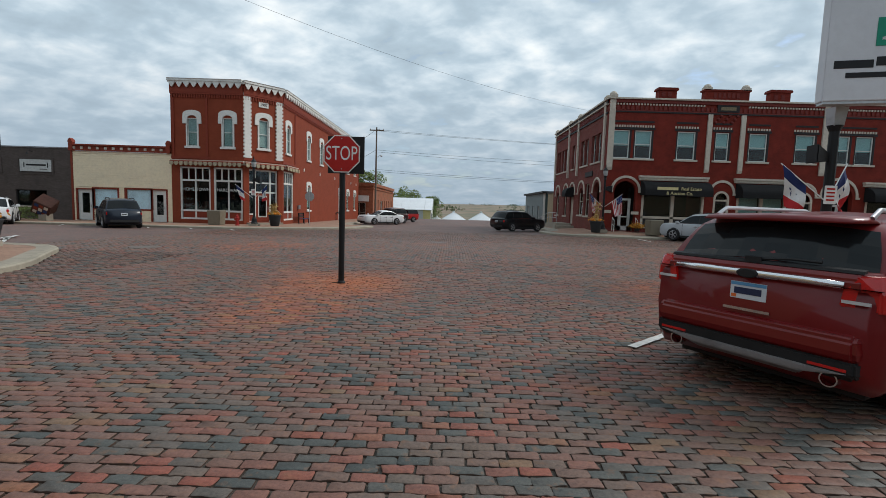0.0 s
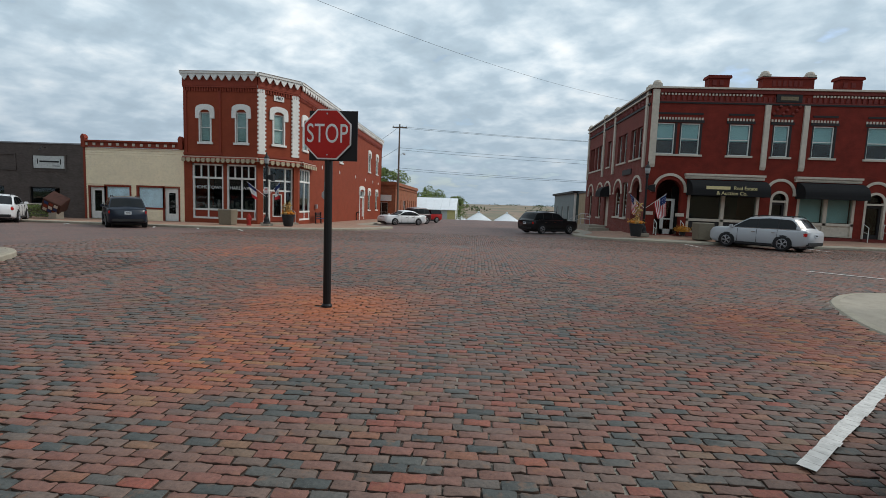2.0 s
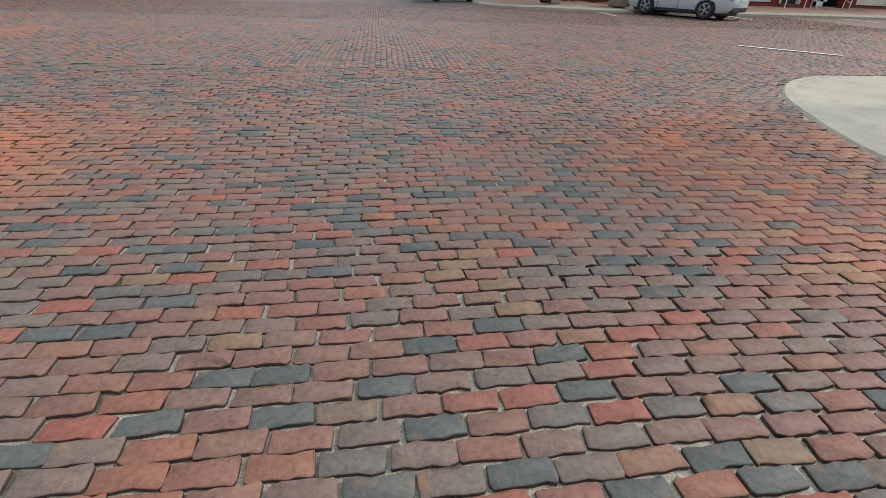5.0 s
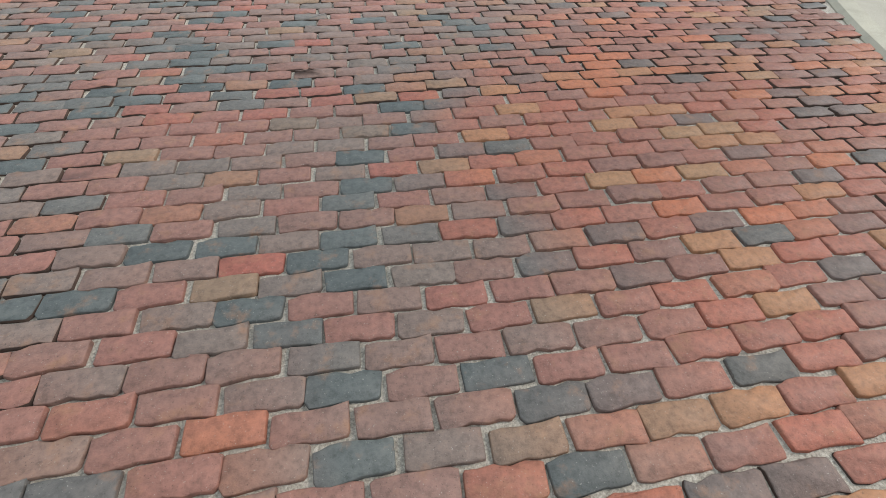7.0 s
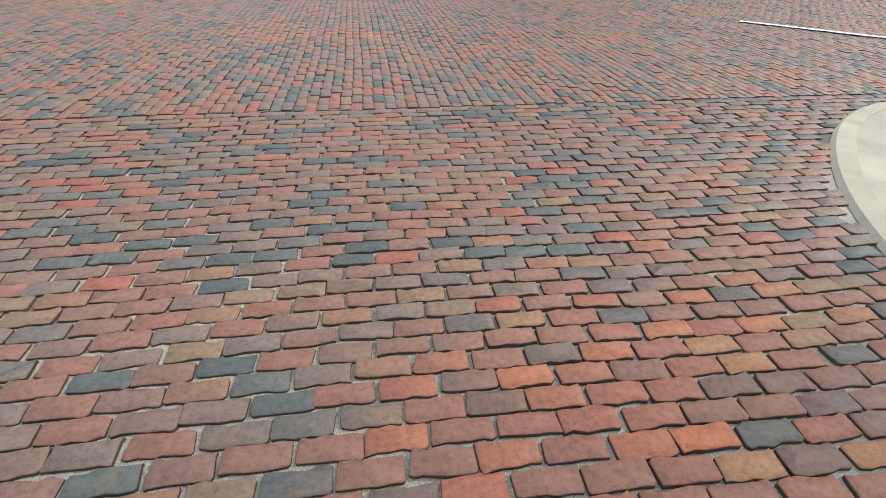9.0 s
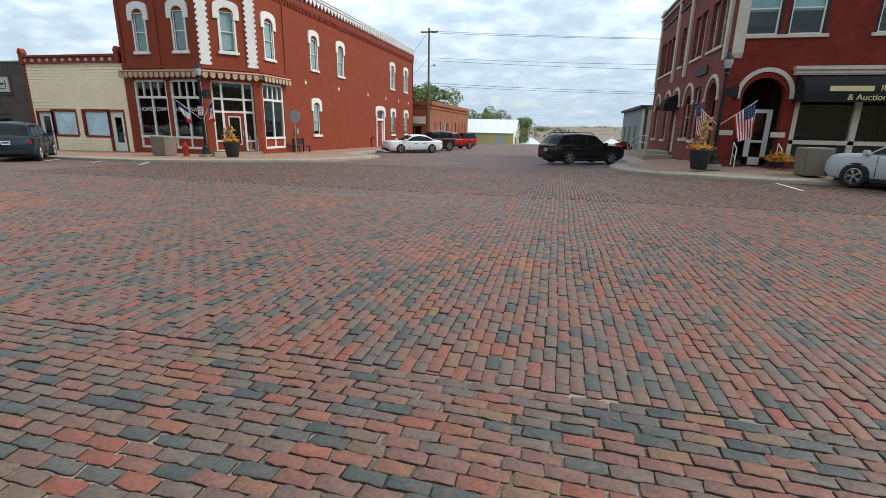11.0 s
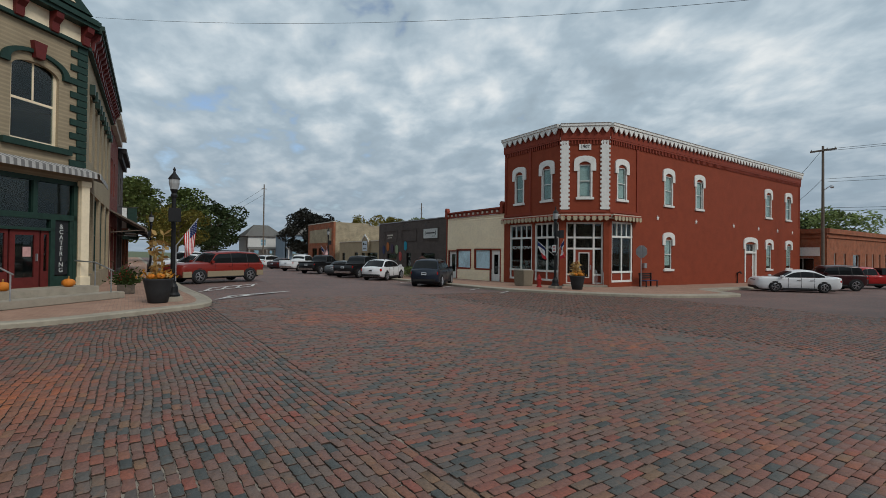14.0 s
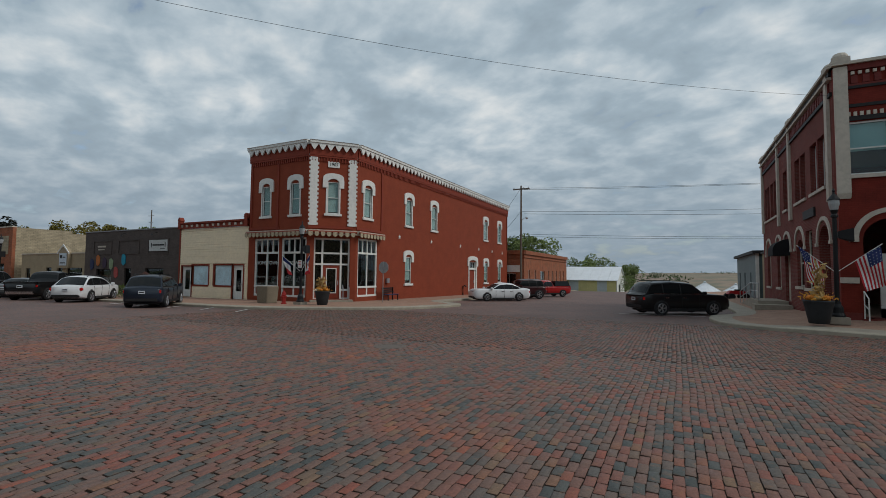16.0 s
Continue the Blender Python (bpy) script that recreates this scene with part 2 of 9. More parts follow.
def ground_mat():
    """Joint sand and far street bricks inside the streets, grass and stubble fields outside them."""
    m = bpy.data.materials.new("ground_mix")
    m.use_nodes = True
    nt = m.node_tree
    b = nt.nodes["Principled BSDF"]
    pos = nt.nodes.new("ShaderNodeNewGeometry").outputs["Position"]
    s = nt.nodes.new("ShaderNodeSeparateXYZ")
    nt.links.new(pos, s.inputs[0])

    def band(v, lo, hi):
        return math_node(nt, "MULTIPLY", math_node(nt, "GREATER_THAN", v, lo), math_node(nt, "LESS_THAN", v, hi))
    ns = math_node(nt, "MULTIPLY", band(s.outputs[0], -14.5, 9.5), band(s.outputs[1], -90.0, 92.0))
    ew = math_node(nt, "MULTIPLY", band(s.outputs[1], 11.0, 33.5), band(s.outputs[0], -160.0, 120.0))
    street = math_node(nt, "MAXIMUM", ns, ew)
    near = math_node(nt, "MULTIPLY", band(s.outputs[0], -15.0, 21.9), band(s.outputs[1], -3.0, 34.0))
    br = nt.nodes.new("ShaderNodeTexBrick")
    br.inputs["Scale"].default_value = 1.0
    br.inputs["Brick Width"].default_value, br.inputs["Row Height"].default_value, br.inputs["Mortar Size"].default_value = 0.225, 0.1, 0.006
    br.inputs["Color1"].default_value, br.inputs["Color2"].default_value, br.inputs["Mortar"].default_value = (0.115, 0.088, 0.08, 1), (0.19, 0.10, 0.082, 1), (0.08, 0.062, 0.055, 1)
    nt.links.new(pos, br.inputs["Vector"])
    sand = nd(nt, "ShaderNodeTexNoise", Scale=120.0, Detail=4.0, Roughness=0.7)
    big = nd(nt, "ShaderNodeTexNoise", Scale=0.25, Detail=5.0, Roughness=0.6)
    fld = nd(nt, "ShaderNodeTexNoise", Scale=0.006, Detail=5.0, Roughness=0.6)
    for n in (sand, big, fld):
        nt.links.new(pos, n.inputs["Vector"])
    soil = ramp(nt, sand.outputs["Fac"], [(0.3, (0.022, 0.018, 0.014)), (0.5, (0.055, 0.043, 0.033)), (0.72, (0.13, 0.105, 0.08))])
    pale = ramp(nt, sand.outputs["Fac"], [(0.3, (0.13, 0.105, 0.08)), (0.5, (0.27, 0.23, 0.185)), (0.72, (0.44, 0.385, 0.32))])
    drift = nd(nt, "ShaderNodeTexNoise", Scale=1.4, Detail=4.0, Roughness=0.6)
    nt.links.new(pos, drift.inputs["Vector"])
    dv = nt.nodes.new("ShaderNodeVectorMath")
    dv.operation = "DISTANCE"
    nt.links.new(pos, dv.inputs[0])
    dv.inputs[1].default_value = (3.2, 9.4, 0)
    washed = math_node(nt, "MAXIMUM", math_node(nt, "SUBTRACT", 1.0, math_node(nt, "DIVIDE", dv.outputs["Value"], 6.5)), 0.0)
    sandy = ramp(nt, math_node(nt, "MULTIPLY_ADD", washed, 0.42, drift.outputs["Fac"]), [(0.52, (0, 0, 0)), (0.68, (1, 1, 1))])
    sandc = mix(nt, sandy, soil, pale)
    far = mix(nt, 1.0, br.outputs["Color"], ramp(nt, big.outputs["Fac"], [(0.3, (0.75, 0.75, 0.75)), (0.7, (1.15, 1.1, 1.05))]), "MULTIPLY")
    paved = mix(nt, near, far, sandc)
    grass = ramp(nt, big.outputs["Fac"], [(0.3, (0.05, 0.075, 0.025)), (0.6, (0.10, 0.11, 0.04)), (0.8, (0.18, 0.15, 0.07))])
    crop = ramp(nt, fld.outputs["Fac"], [(0.38, (0.17, 0.105, 0.07)), (0.46, (0.24, 0.165, 0.105)), (0.52, (0.10, 0.105, 0.055)), (0.6, (0.26, 0.175, 0.115))])
    wild = mix(nt, math_node(nt, "GREATER_THAN", s.outputs[1], 260.0), grass, crop)
    nt.links.new(mix(nt, street, wild, paved), b.inputs["Base Color"])
    b.inputs["Roughness"].default_value = 0.75
    bp = nd(nt, "ShaderNodeBump", Strength=0.5, Distance=0.008)
    nt.links.new(math_node(nt, "SUBTRACT", sand.outputs["Fac"], br.outputs["Fac"]), bp.inputs["Height"])
    nt.links.new(bp.outputs[0], b.inputs["Normal"])
    return m


WHITE = mat("white_trim_paint", (0.72, 0.71, 0.67), 0.6, vary=0.12, grime=0.25)
OFFWHITE = mat("stone_cream_paint", (0.55, 0.49, 0.41), 0.75, vary=0.18, grime=0.3)
HWRED = brick_mat("painted_brick_rust", (0.25, 0.052, 0.024), (0.232, 0.047, 0.022), (0.213, 0.043, 0.02), vary=0.14, rough=0.75, depth=0.25)
HWTRIM = mat("rust_trim_paint", (0.23, 0.04, 0.02), 0.65, vary=0.15, grime=0.2)
RBRED = brick_mat("painted_brick_oxblood", (0.185, 0.024, 0.014), (0.165, 0.020, 0.012), (0.14, 0.018, 0.011), vary=0.32, rough=0.72, depth=0.3)
RBSIDE = brick_mat("bare_brick_maroon", (0.20, 0.045, 0.035), (0.155, 0.032, 0.026), (0.20, 0.12, 0.10), vary=0.25)
RBTRIM = mat("oxblood_trim", (0.16, 0.03, 0.024), 0.7, vary=0.25)
BLACKBAND = mat("black_band_paint", (0.025, 0.022, 0.022), 0.6, vary=0.3)
CREAM = mat("cream_siding_paint", (0.86, 0.73, 0.52), 0.6, vary=0.10, grime=0.15)
GREYBR = brick_mat("dark_grey_brick", (0.115, 0.092, 0.083), (0.088, 0.070, 0.063), (0.092, 0.078, 0.07), vary=0.2)
TANBR = brick_mat("tan_block", (0.44, 0.365, 0.25), (0.36, 0.30, 0.20), (0.21, 0.18, 0.13), w=0.42, h=0.16, gap=0.012, vary=0.3)
ORBR = brick_mat("orange_brick", (0.37, 0.105, 0.045), (0.28, 0.075, 0.035), (0.25, 0.15, 0.10), gap=0.012, vary=0.35, depth=0.6)
TANPAINT = brick_mat("tan_painted_brick", (0.37, 0.30, 0.20), (0.34, 0.275, 0.18), (0.30, 0.24, 0.16), vary=0.15, depth=0.25)
DKGREEN = mat("dark_green_paint", (0.018, 0.045, 0.035), 0.5, vary=0.3)
MAROON = mat("maroon_paint", (0.13, 0.02, 0.018), 0.5, vary=0.25)
CONC = mat("concrete", (0.345, 0.305, 0.245), 0.85, vary=0.22, scale=3.0, bump=0.35, grime=0.35, fine=90)
KERB = mat("kerb_concrete", (0.36, 0.32, 0.25), 0.85, vary=0.25, scale=4.0, bump=0.4, grime=0.45, fine=70)
WALKBR = brick_mat("sidewalk_pavers", (0.38, 0.235, 0.17), (0.33, 0.195, 0.14), (0.26, 0.19, 0.145), w=0.2, h=0.1, gap=0.006, vary=0.22, flat=True)
METALBLK = mat("black_painted_metal", (0.007, 0.007, 0.008), 0.5, metal=0.0, vary=0.3, spec=0.3)
STEEL = mat("galvanised_steel", (0.45, 0.46, 0.47), 0.45, metal=0.85, vary=0.2)
# room dimness put into the colour of back walls and floors
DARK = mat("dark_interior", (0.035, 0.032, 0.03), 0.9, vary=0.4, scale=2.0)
BLIND = mat("pale_roller_blind", (0.55, 0.70, 0.68), 0.85, vary=0.08)
AWNBLK = mat("black_canvas", (0.014, 0.014, 0.015), 0.85, vary=0.25, bump=0.3, fine=220)
STRIPE = mat("road_paint_white", (0.68, 0.67, 0.64), 0.8, vary=0.35, scale=14, grime=0.5)
ROOF = mat("flat_roof_felt", (0.10, 0.10, 0.10), 0.9, vary=0.3)
BARK = mat("bark", (0.10, 0.075, 0.055), 0.9, vary=0.4, scale=8, bump=0.6)
WOODPOLE = mat("weathered_pole_wood", (0.16, 0.13, 0.105), 0.9, vary=0.35, scale=9, bump=0.5)
GLASS = glass_mat("window_glass", (0.72, 0.80, 0.80))
RUBBER = mat("tyre_rubber", (0.02, 0.02, 0.021), 0.85, vary=0.3)
CHROME = mat("chrome", (0.72, 0.72, 0.73), 0.15, metal=1.0, vary=0.05, bump=0)
ALLOY = mat("alloy_wheel", (0.48, 0.48, 0.50), 0.35, metal=0.9, vary=0.1, bump=0)
PLASTIC = mat("black_plastic", (0.022, 0.022, 0.023), 0.6, vary=0.2)
GROUND = ground_mat()
PAVER = paver_mat("street_paver")
PAVER1 = paver_mat("street_paver_single", True)
# brick sides coloured dark: soil film plus the shade down in the joints
BRICKSIDE = mat("soiled_shaded_brick_side", (0.058, 0.036, 0.027), 0.9, vary=0.5, scale=20)


# ---- mesh helpers ----
class G:
    """Points and faces of one mesh, gathered shape by shape."""

    def __init__(self, m=None):
        self.v, self.f, self.m = [], [], m or Matrix()

    def add(self, pts, faces):
        k = len(self.v)
        self.v += [tuple(self.m @ Vector(p)) for p in pts]
        self.f += [tuple(k + i for i in f) for f in faces]
        return self

    def box(self, x0, y0, z0, x1, y1, z1):
        p = [(x, y, z) for z in (z0, z1) for y in (y0, y1) for x in (x0, x1)]
        return self.add(p, [(0, 2, 3, 1), (4, 5, 7, 6), (0, 1, 5, 4), (2, 6, 7, 3), (0, 4, 6, 2), (1, 3, 7, 5)])

    def prism(self, poly, a, b, axis="y"):
        """A closed outline drawn out from a to b: along y the outline is (x, z), along x (y, z), along z (x, y)."""
        def put(q, c):
            return {"y": (q[0], c, q[1]), "x": (c, q[0], q[1]), "z": (q[0], q[1], c)}[axis]
        n = len(poly)
        pts = [put(q, a) for q in poly] + [put(q, b) for q in poly]
        return self.add(pts, [tuple(range(n)), tuple(range(2 * n - 1, n - 1, -1))] + [(i, i + n, (i + 1) % n + n, (i + 1) % n) for i in range(n)])

    def loft(self, rings, cap=True, close=True):
        n = len(rings[0])
        pts = [p for r in rings for p in r]
        f = [(i * n + j, i * n + (j + 1) % n, (i + 1) * n + (j + 1) % n, (i + 1) * n + j)
             for i in range(len(rings) - 1) for j in range(n if close else n - 1)]
        if cap:
            f += [tuple(range(n - 1, -1, -1)), tuple((len(rings) - 1) * n + j for j in range(n))]
        return self.add(pts, f)

    def lathe(self, prof, n=16, c=(0, 0, 0), cap=True):
        """A turned shape about the upright through c, from pairs of radius and height."""
        return self.loft([[(c[0] + r * math.cos(2 * math.pi * j / n), c[1] + r * math.sin(2 * math.pi * j / n), c[2] + z) for j in range(n)] for r, z in prof], cap)

    def tube(self, path, r, n=8):
        rings = []
        path = [Vector(p) for p in path]
        for i, p in enumerate(path):
            d = (path[min(i + 1, len(path) - 1)] - path[max(i - 1, 0)]).normalized()
            a = d.orthogonal().normalized() if abs(d.z) > 0.99 else d.cross(Vector((0, 0, 1))).normalized()
            b = d.cross(a)
            rr = r[i] if isinstance(r, (list, tuple)) else r
            rings.append([tuple(p + rr * (math.cos(2 * math.pi * j / n) * a + math.sin(2 * math.pi * j / n) * b)) for j in range(n)])
        return self.loft(rings)

    def wall(self, length, z0, z1, th, holes=()):
        """An upright wall from the origin along x, its face at y = 0, with rectangular holes (x0, z0, x1, z1) right through it."""
        us = sorted({0, length, *(h[0] for h in holes), *(h[2] for h in holes)})
        zs = sorted({z0, z1, *(h[1] for h in holes), *(h[3] for h in holes)})
        us, zs = [u for u in us if 0 <= u <= length], [z for z in zs if z0 <= z <= z1]

        def solid(i, j):
            if not (0 <= i < len(us) - 1 and 0 <= j < len(zs) - 1):
                return False
            u, z = (us[i] + us[i + 1]) / 2, (zs[j] + zs[j + 1]) / 2
            return not any(h[0] < u < h[2] and h[1] < z < h[3] for h in holes)
        for i in range(len(us) - 1):
            for j in range(len(zs) - 1):
                if not solid(i, j):
                    continue
                a, b, c, d = us[i], us[i + 1], zs[j], zs[j + 1]
                self.add([(a, 0, c), (b, 0, c), (b, 0, d), (a, 0, d), (a, th, c), (b, th, c), (b, th, d), (a, th, d)],
                         [(0, 1, 2, 3), (5, 4, 7, 6)] + ([] if solid(i - 1, j) else [(4, 0, 3, 7)]) + ([] if solid(i + 1, j) else [(1, 5, 6, 2)])
                         + ([] if solid(i, j - 1) else [(4, 5, 1, 0)]) + ([] if solid(i, j + 1) else [(3, 2, 6, 7)]))
        return self


def thing(name, label, category, at=(0, 0, 0), group="", kind=""):
    ob = new(name)
    ob.location = at
    ob.empty_display_size = 0.2
    return tagged(ob, label, category, group, kind)


def base_of(ob):
    p = Vector((0, 0, 0))
    while ob:
        p += ob.location
        ob = ob.parent
    return p


def part(name, g, material, parent=None, label="", bevel=0.0, smooth=False):
    """Links what g gathered as one mesh under parent."""
    me = bpy.data.meshes.new(name)
    off = base_of(parent)
    me.from_pydata([tuple(Vector(p) - off) for p in g.v], [], g.f)
    if name.startswith("wall"):
        bm = bmesh.new()
        bm.from_mesh(me)
        bmesh.ops.remove_doubles(bm, verts=bm.verts, dist=1e-5)
        bm.to_mesh(me)
        bm.free()
    if bevel:
        bm = bmesh.new()
        bm.from_mesh(me)
        bmesh.ops.remove_doubles(bm, verts=bm.verts, dist=1e-5)
        bmesh.ops.bevel(bm, geom=[e for e in bm.edges if len(e.link_faces) == 2 and e.calc_face_angle(0) > 0.6], offset=bevel, segments=2, affect="EDGES", clamp_overlap=True)
        bm.to_mesh(me)
        bm.free()
    me.materials.append(material)
    me.update()
    if smooth:
        me.polygons.foreach_set("use_smooth", [True] * len(me.polygons))
    ob = new(name, me)
    if parent:
        ob.parent = parent
    if label:
        ob["label"] = label
    return ob


def frame_at(p, q):
    """The wall frame that runs from p to q, and its length: x along the wall, y into it, z up."""
    d = Vector((q[0] - p[0], q[1] - p[1], 0))
    return Matrix.Translation((p[0], p[1], 0)) @ Matrix.Rotation(math.atan2(d.y, d.x), 4, "Z"), d.length


def text_part(name, body, size, m, material, parent, depth=0.01, label="", spacing=1.0):
    """Letters of the built-in face as a mesh; m sets the letters' plane (x along the line, y up the letter), centred."""
    cu = bpy.data.curves.new(name, "FONT")
    cu.body, cu.size, cu.extrude, cu.align_x, cu.align_y, cu.space_character = body, size, depth, "CENTER", "CENTER", spacing
    tmp = bpy.data.objects.new("letters_tmp", cu)
    scene.collection.objects.link(tmp)
    me = bpy.data.meshes.new_from_object(tmp.evaluated_get(bpy.context.evaluated_depsgraph_get()))
    bpy.data.objects.remove(tmp)
    me.transform(Matrix.Translation(-base_of(parent)) @ m)
    me.materials.clear()
    me.materials.append(material)
    ob = new(name, me)
    ob.parent = parent
    if label:
        ob["label"] = label
    return ob


UP = Matrix.Rotation(radians(90), 4, "X")


# ---- ground, kerbs and pavements ----
def gz(x, y):
    """Height of the street: level by the camera's way, falling to the north and west, then down to the fields."""
    z = 0.0
    if y > 18:
        z = -0.011 * (min(y, 78) - 18) + 0.006 * max(-30, min(30, x)) * min(1, (y - 18) / 15)
    if y > 78:
        k = min(1, (y - 78) / 170)
        z -= 8.5 * k * k * (3 - 2 * k)
    if y > 500:
        z += 26.0 * min(1, (y - 500) / 2000) + 3.0 * math.sin(x * 0.004) * min(1, (y - 500) / 700)
    return z


xs = sorted({*range(-60, 61, 5), *[s * d for s in (-1, 1) for d in (75, 100, 140, 200, 300, 450, 700, 1000, 1500, 2200, 3000)]})
ys = sorted({*range(-40, 131, 4), -60, -100, -160, -260, -450, -800, -1500, -2500, 150, 170, 190, 215, 245, 280, 330, 400, 500, 600, 750, 950, 1200, 1500, 1900, 2400, 3000})
g = G().add([(x, y, gz(x, y) - 0.0150) for y in ys for x in xs],
            [(j * len(xs) + i, j * len(xs) + i + 1, (j + 1) * len(xs) + i + 1, (j + 1) * len(xs) + i) for j in range(len(ys) - 1) for i in range(len(xs) - 1)])
tagged(part("ground", g, GROUND, smooth=True), "brick street bed running out to grass and stubble fields", "ground", kind="structure")


def offset_line(line, d):
    """The line moved d to its left."""
    out = []
    for i, p in enumerate(line):
        a, b = Vector(line[max(i - 1, 0)]), Vector(line[min(i + 1, len(line) - 1)])
        t = (b - a).normalized()
        out.append((p[0] - t.y * d, p[1] + t.x * d))
    return out


def arc_line(pts, n=6):
    """A smooth line through the points, straight on its long runs."""
    P, out = [Vector(p) for p in pts], []
    tan = [(P[min(i + 1, len(P) - 1)] - P[max(i - 1, 0)]).normalized() for i in range(len(P))]
    for i in range(len(P) - 1):
        p, q = P[i], P[i + 1]
        ln = (q - p).length
        for s in range(n):
            t = s / n
            if ln > 8:
                out.append(tuple(p.lerp(q, t)))
                continue
            h = (2 * t ** 3 - 3 * t * t + 1, t ** 3 - 2 * t * t + t, -2 * t ** 3 + 3 * t * t, t ** 3 - t * t)
            out.append(tuple(p * h[0] + tan[i] * ln * h[1] + q * h[2] + tan[i + 1] * ln * h[3]))
    return out + [tuple(pts[-1])]


def kerb_and_walk(tag, line, back, rise, apron, label, lift=None):
    """A kerb along the line (its walk lies to the left), an apron strip of concrete behind it and a brick walk beyond."""
    lift = lift or (lambda x, y: 0.0)
    inner, apr = offset_line(line, 0.16), offset_line(line, apron)
    # where the kerb bends tighter than the apron is broad, its inner edge gathers in one point
    sound = [i for i, p in enumerate(apr) if min((Vector(p) - Vector(q)).length for q in line) > 0.96 * apron]
    apr = [apr[min(sound, key=lambda k: abs(k - i))] for i in range(len(apr))]
    edge = [p for i, p in enumerate(apr) if i == 0 or (Vector(p) - Vector(apr[i - 1])).length > 1e-4]

    def strip(a, b, za, zb):
        s = G()
        n = len(a)
        pts = [(*p, za(*p)) for p in a] + [(*p, zb(*p)) for p in b]
        return s.add(pts, [(i, i + 1, n + i + 1, n + i) for i in range(n - 1)])
    top = lambda x, y: gz(x, y) + rise + lift(x, y)
    rounded = offset_line(line, 0.03)
    n = len(line)
    pts = [(*p, gz(*p) - 0.2) for p in line] + [(*p, top(*p) - 0.03) for p in line] + [(*p, top(*p)) for p in rounded] + [(*p, top(*p) + 0.004) for p in inner] + [(*p, gz(*p) - 0.2) for p in inner]
    k = G().add(pts, [(r * n + i, r * n + i + 1, (r + 1) * n + i + 1, (r + 1) * n + i) for r in range(4) for i in range(n - 1)])
    tagged(part("kerb_" + tag, k, KERB), "worn concrete kerb beside the brick street", "kerb", kind="structure")
    a = strip(inner, apr, top, top)
    tagged(part("trim_apron_" + tag, a, CONC), "pale concrete strip behind the kerb", "pavement", kind="structure")
    bmw = bmesh.new()
    bmw.faces.new([bmw.verts.new((p[0], p[1], 0)) for p in edge + back])
    bmesh.ops.triangulate(bmw, faces=bmw.faces[:])
    for v in range(-60, 97, 4):
        bmesh.ops.bisect_plane(bmw, geom=bmw.verts[:] + bmw.edges[:] + bmw.faces[:], plane_co=(0, v, 0), plane_no=(0, 1, 0))
    for v in range(-48, 60, 6):
        bmesh.ops.bisect_plane(bmw, geom=bmw.verts[:] + bmw.edges[:] + bmw.faces[:], plane_co=(v, 0, 0), plane_no=(1, 0, 0))
    bmw.verts.index_update()
    w = G().add([(v.co.x, v.co.y, top(v.co.x, v.co.y) - 0.004) for v in bmw.verts], [tuple(v.index for v in f.verts) for f in bmw.faces])
    bmw.free()
    tagged(part("pavement_" + tag, w, WALKBR), label, "pavement", kind="structure")


def inside(poly, x, y):
    """Which of the points lie in the outline."""
    r = np.zeros(x.shape, bool)
    for (x0, y0), (x1, y1) in zip(poly, poly[1:] + poly[:1]):
        c = (y0 > y) != (y1 > y)
        r ^= c & (x < (x1 - x0) * (y - y0) / ((y1 - y0) or 1e-9) + x0)
    return r


NW = arc_line([(-10.6, 96), (-10.6, 70), (-10.6, 46), (-10.2, 43), (-7.6, 40.6), (-7.5, 38.5), (-8.7, 35), (-11.3, 32.5), (-15, 30.4), (-19, 29.9), (-40, 29.9), (-150, 29.9)])[::-1]
NE = arc_line([(120, 31.4), (60, 31.4), (18, 31.4), (13.5, 31.4), (10.9, 31.9), (9.2, 32.5), (7.2, 33.6), (6.5, 35.5), (6.6, 38.4), (7.7, 40.5), (8.0, 44), (8.0, 96)])[::-1]
SW = arc_line([(-13.2, -60), (-13.2, -2), (-12.8, 0.5), (-10.7, 2.5), (-10.3, 6), (-10.35, 9.8), (-10.75, 10.95), (-11.3, 11.85), (-11.95, 12.9), (-12.6, 13.9), (-13.5, 14.5), (-15.6, 14.68), (-19.5, 14.5), (-24.5, 14.4), (-150, 14.4)])
SE = arc_line([(120, 14.3), (14, 14.3), (9.3, 14.22), (8.3, 14.12), (7.55, 13.75), (6.85, 13.12), (6.3, 12.4), (5.9, 11.6), (5.55, 10.8), (5.32, 10.0), (5.45, 9.35), (6.0, 8.85), (6.7, 8.45), (7.15, 7.8), (7.3, 7.0), (7.3, 0.0), (7.3, -60)])
kerb_and_walk("north_west", NW, [(-150, 96)], 0.13, 0.9, "red brick pavement with a concrete edge before the hardware store")
kerb_and_walk("north_east", NE, [(120, 96)], 0.13, 0.9, "red brick pavement rising to the corner brick block",
              lambda x, y: 0.28 * max(0, min(1, (y - 32) / 3)) * max(0, min(1, (x - 8.3) / 2.2)))
kerb_and_walk("south_west", SW, [(-150, -60)], 0.13, 0.5, "red brick pavement at the catering corner")
kerb_and_walk("south_east", SE, [(120, -60)], 0.022, 1.5, "brick pavement inside a broad pale concrete corner")


# ---- building helpers ----
def bar(m, x0, z0, x1, z1, y0, y1):
    return G(m).box(x0, y0, z0, x1, y1, z1)


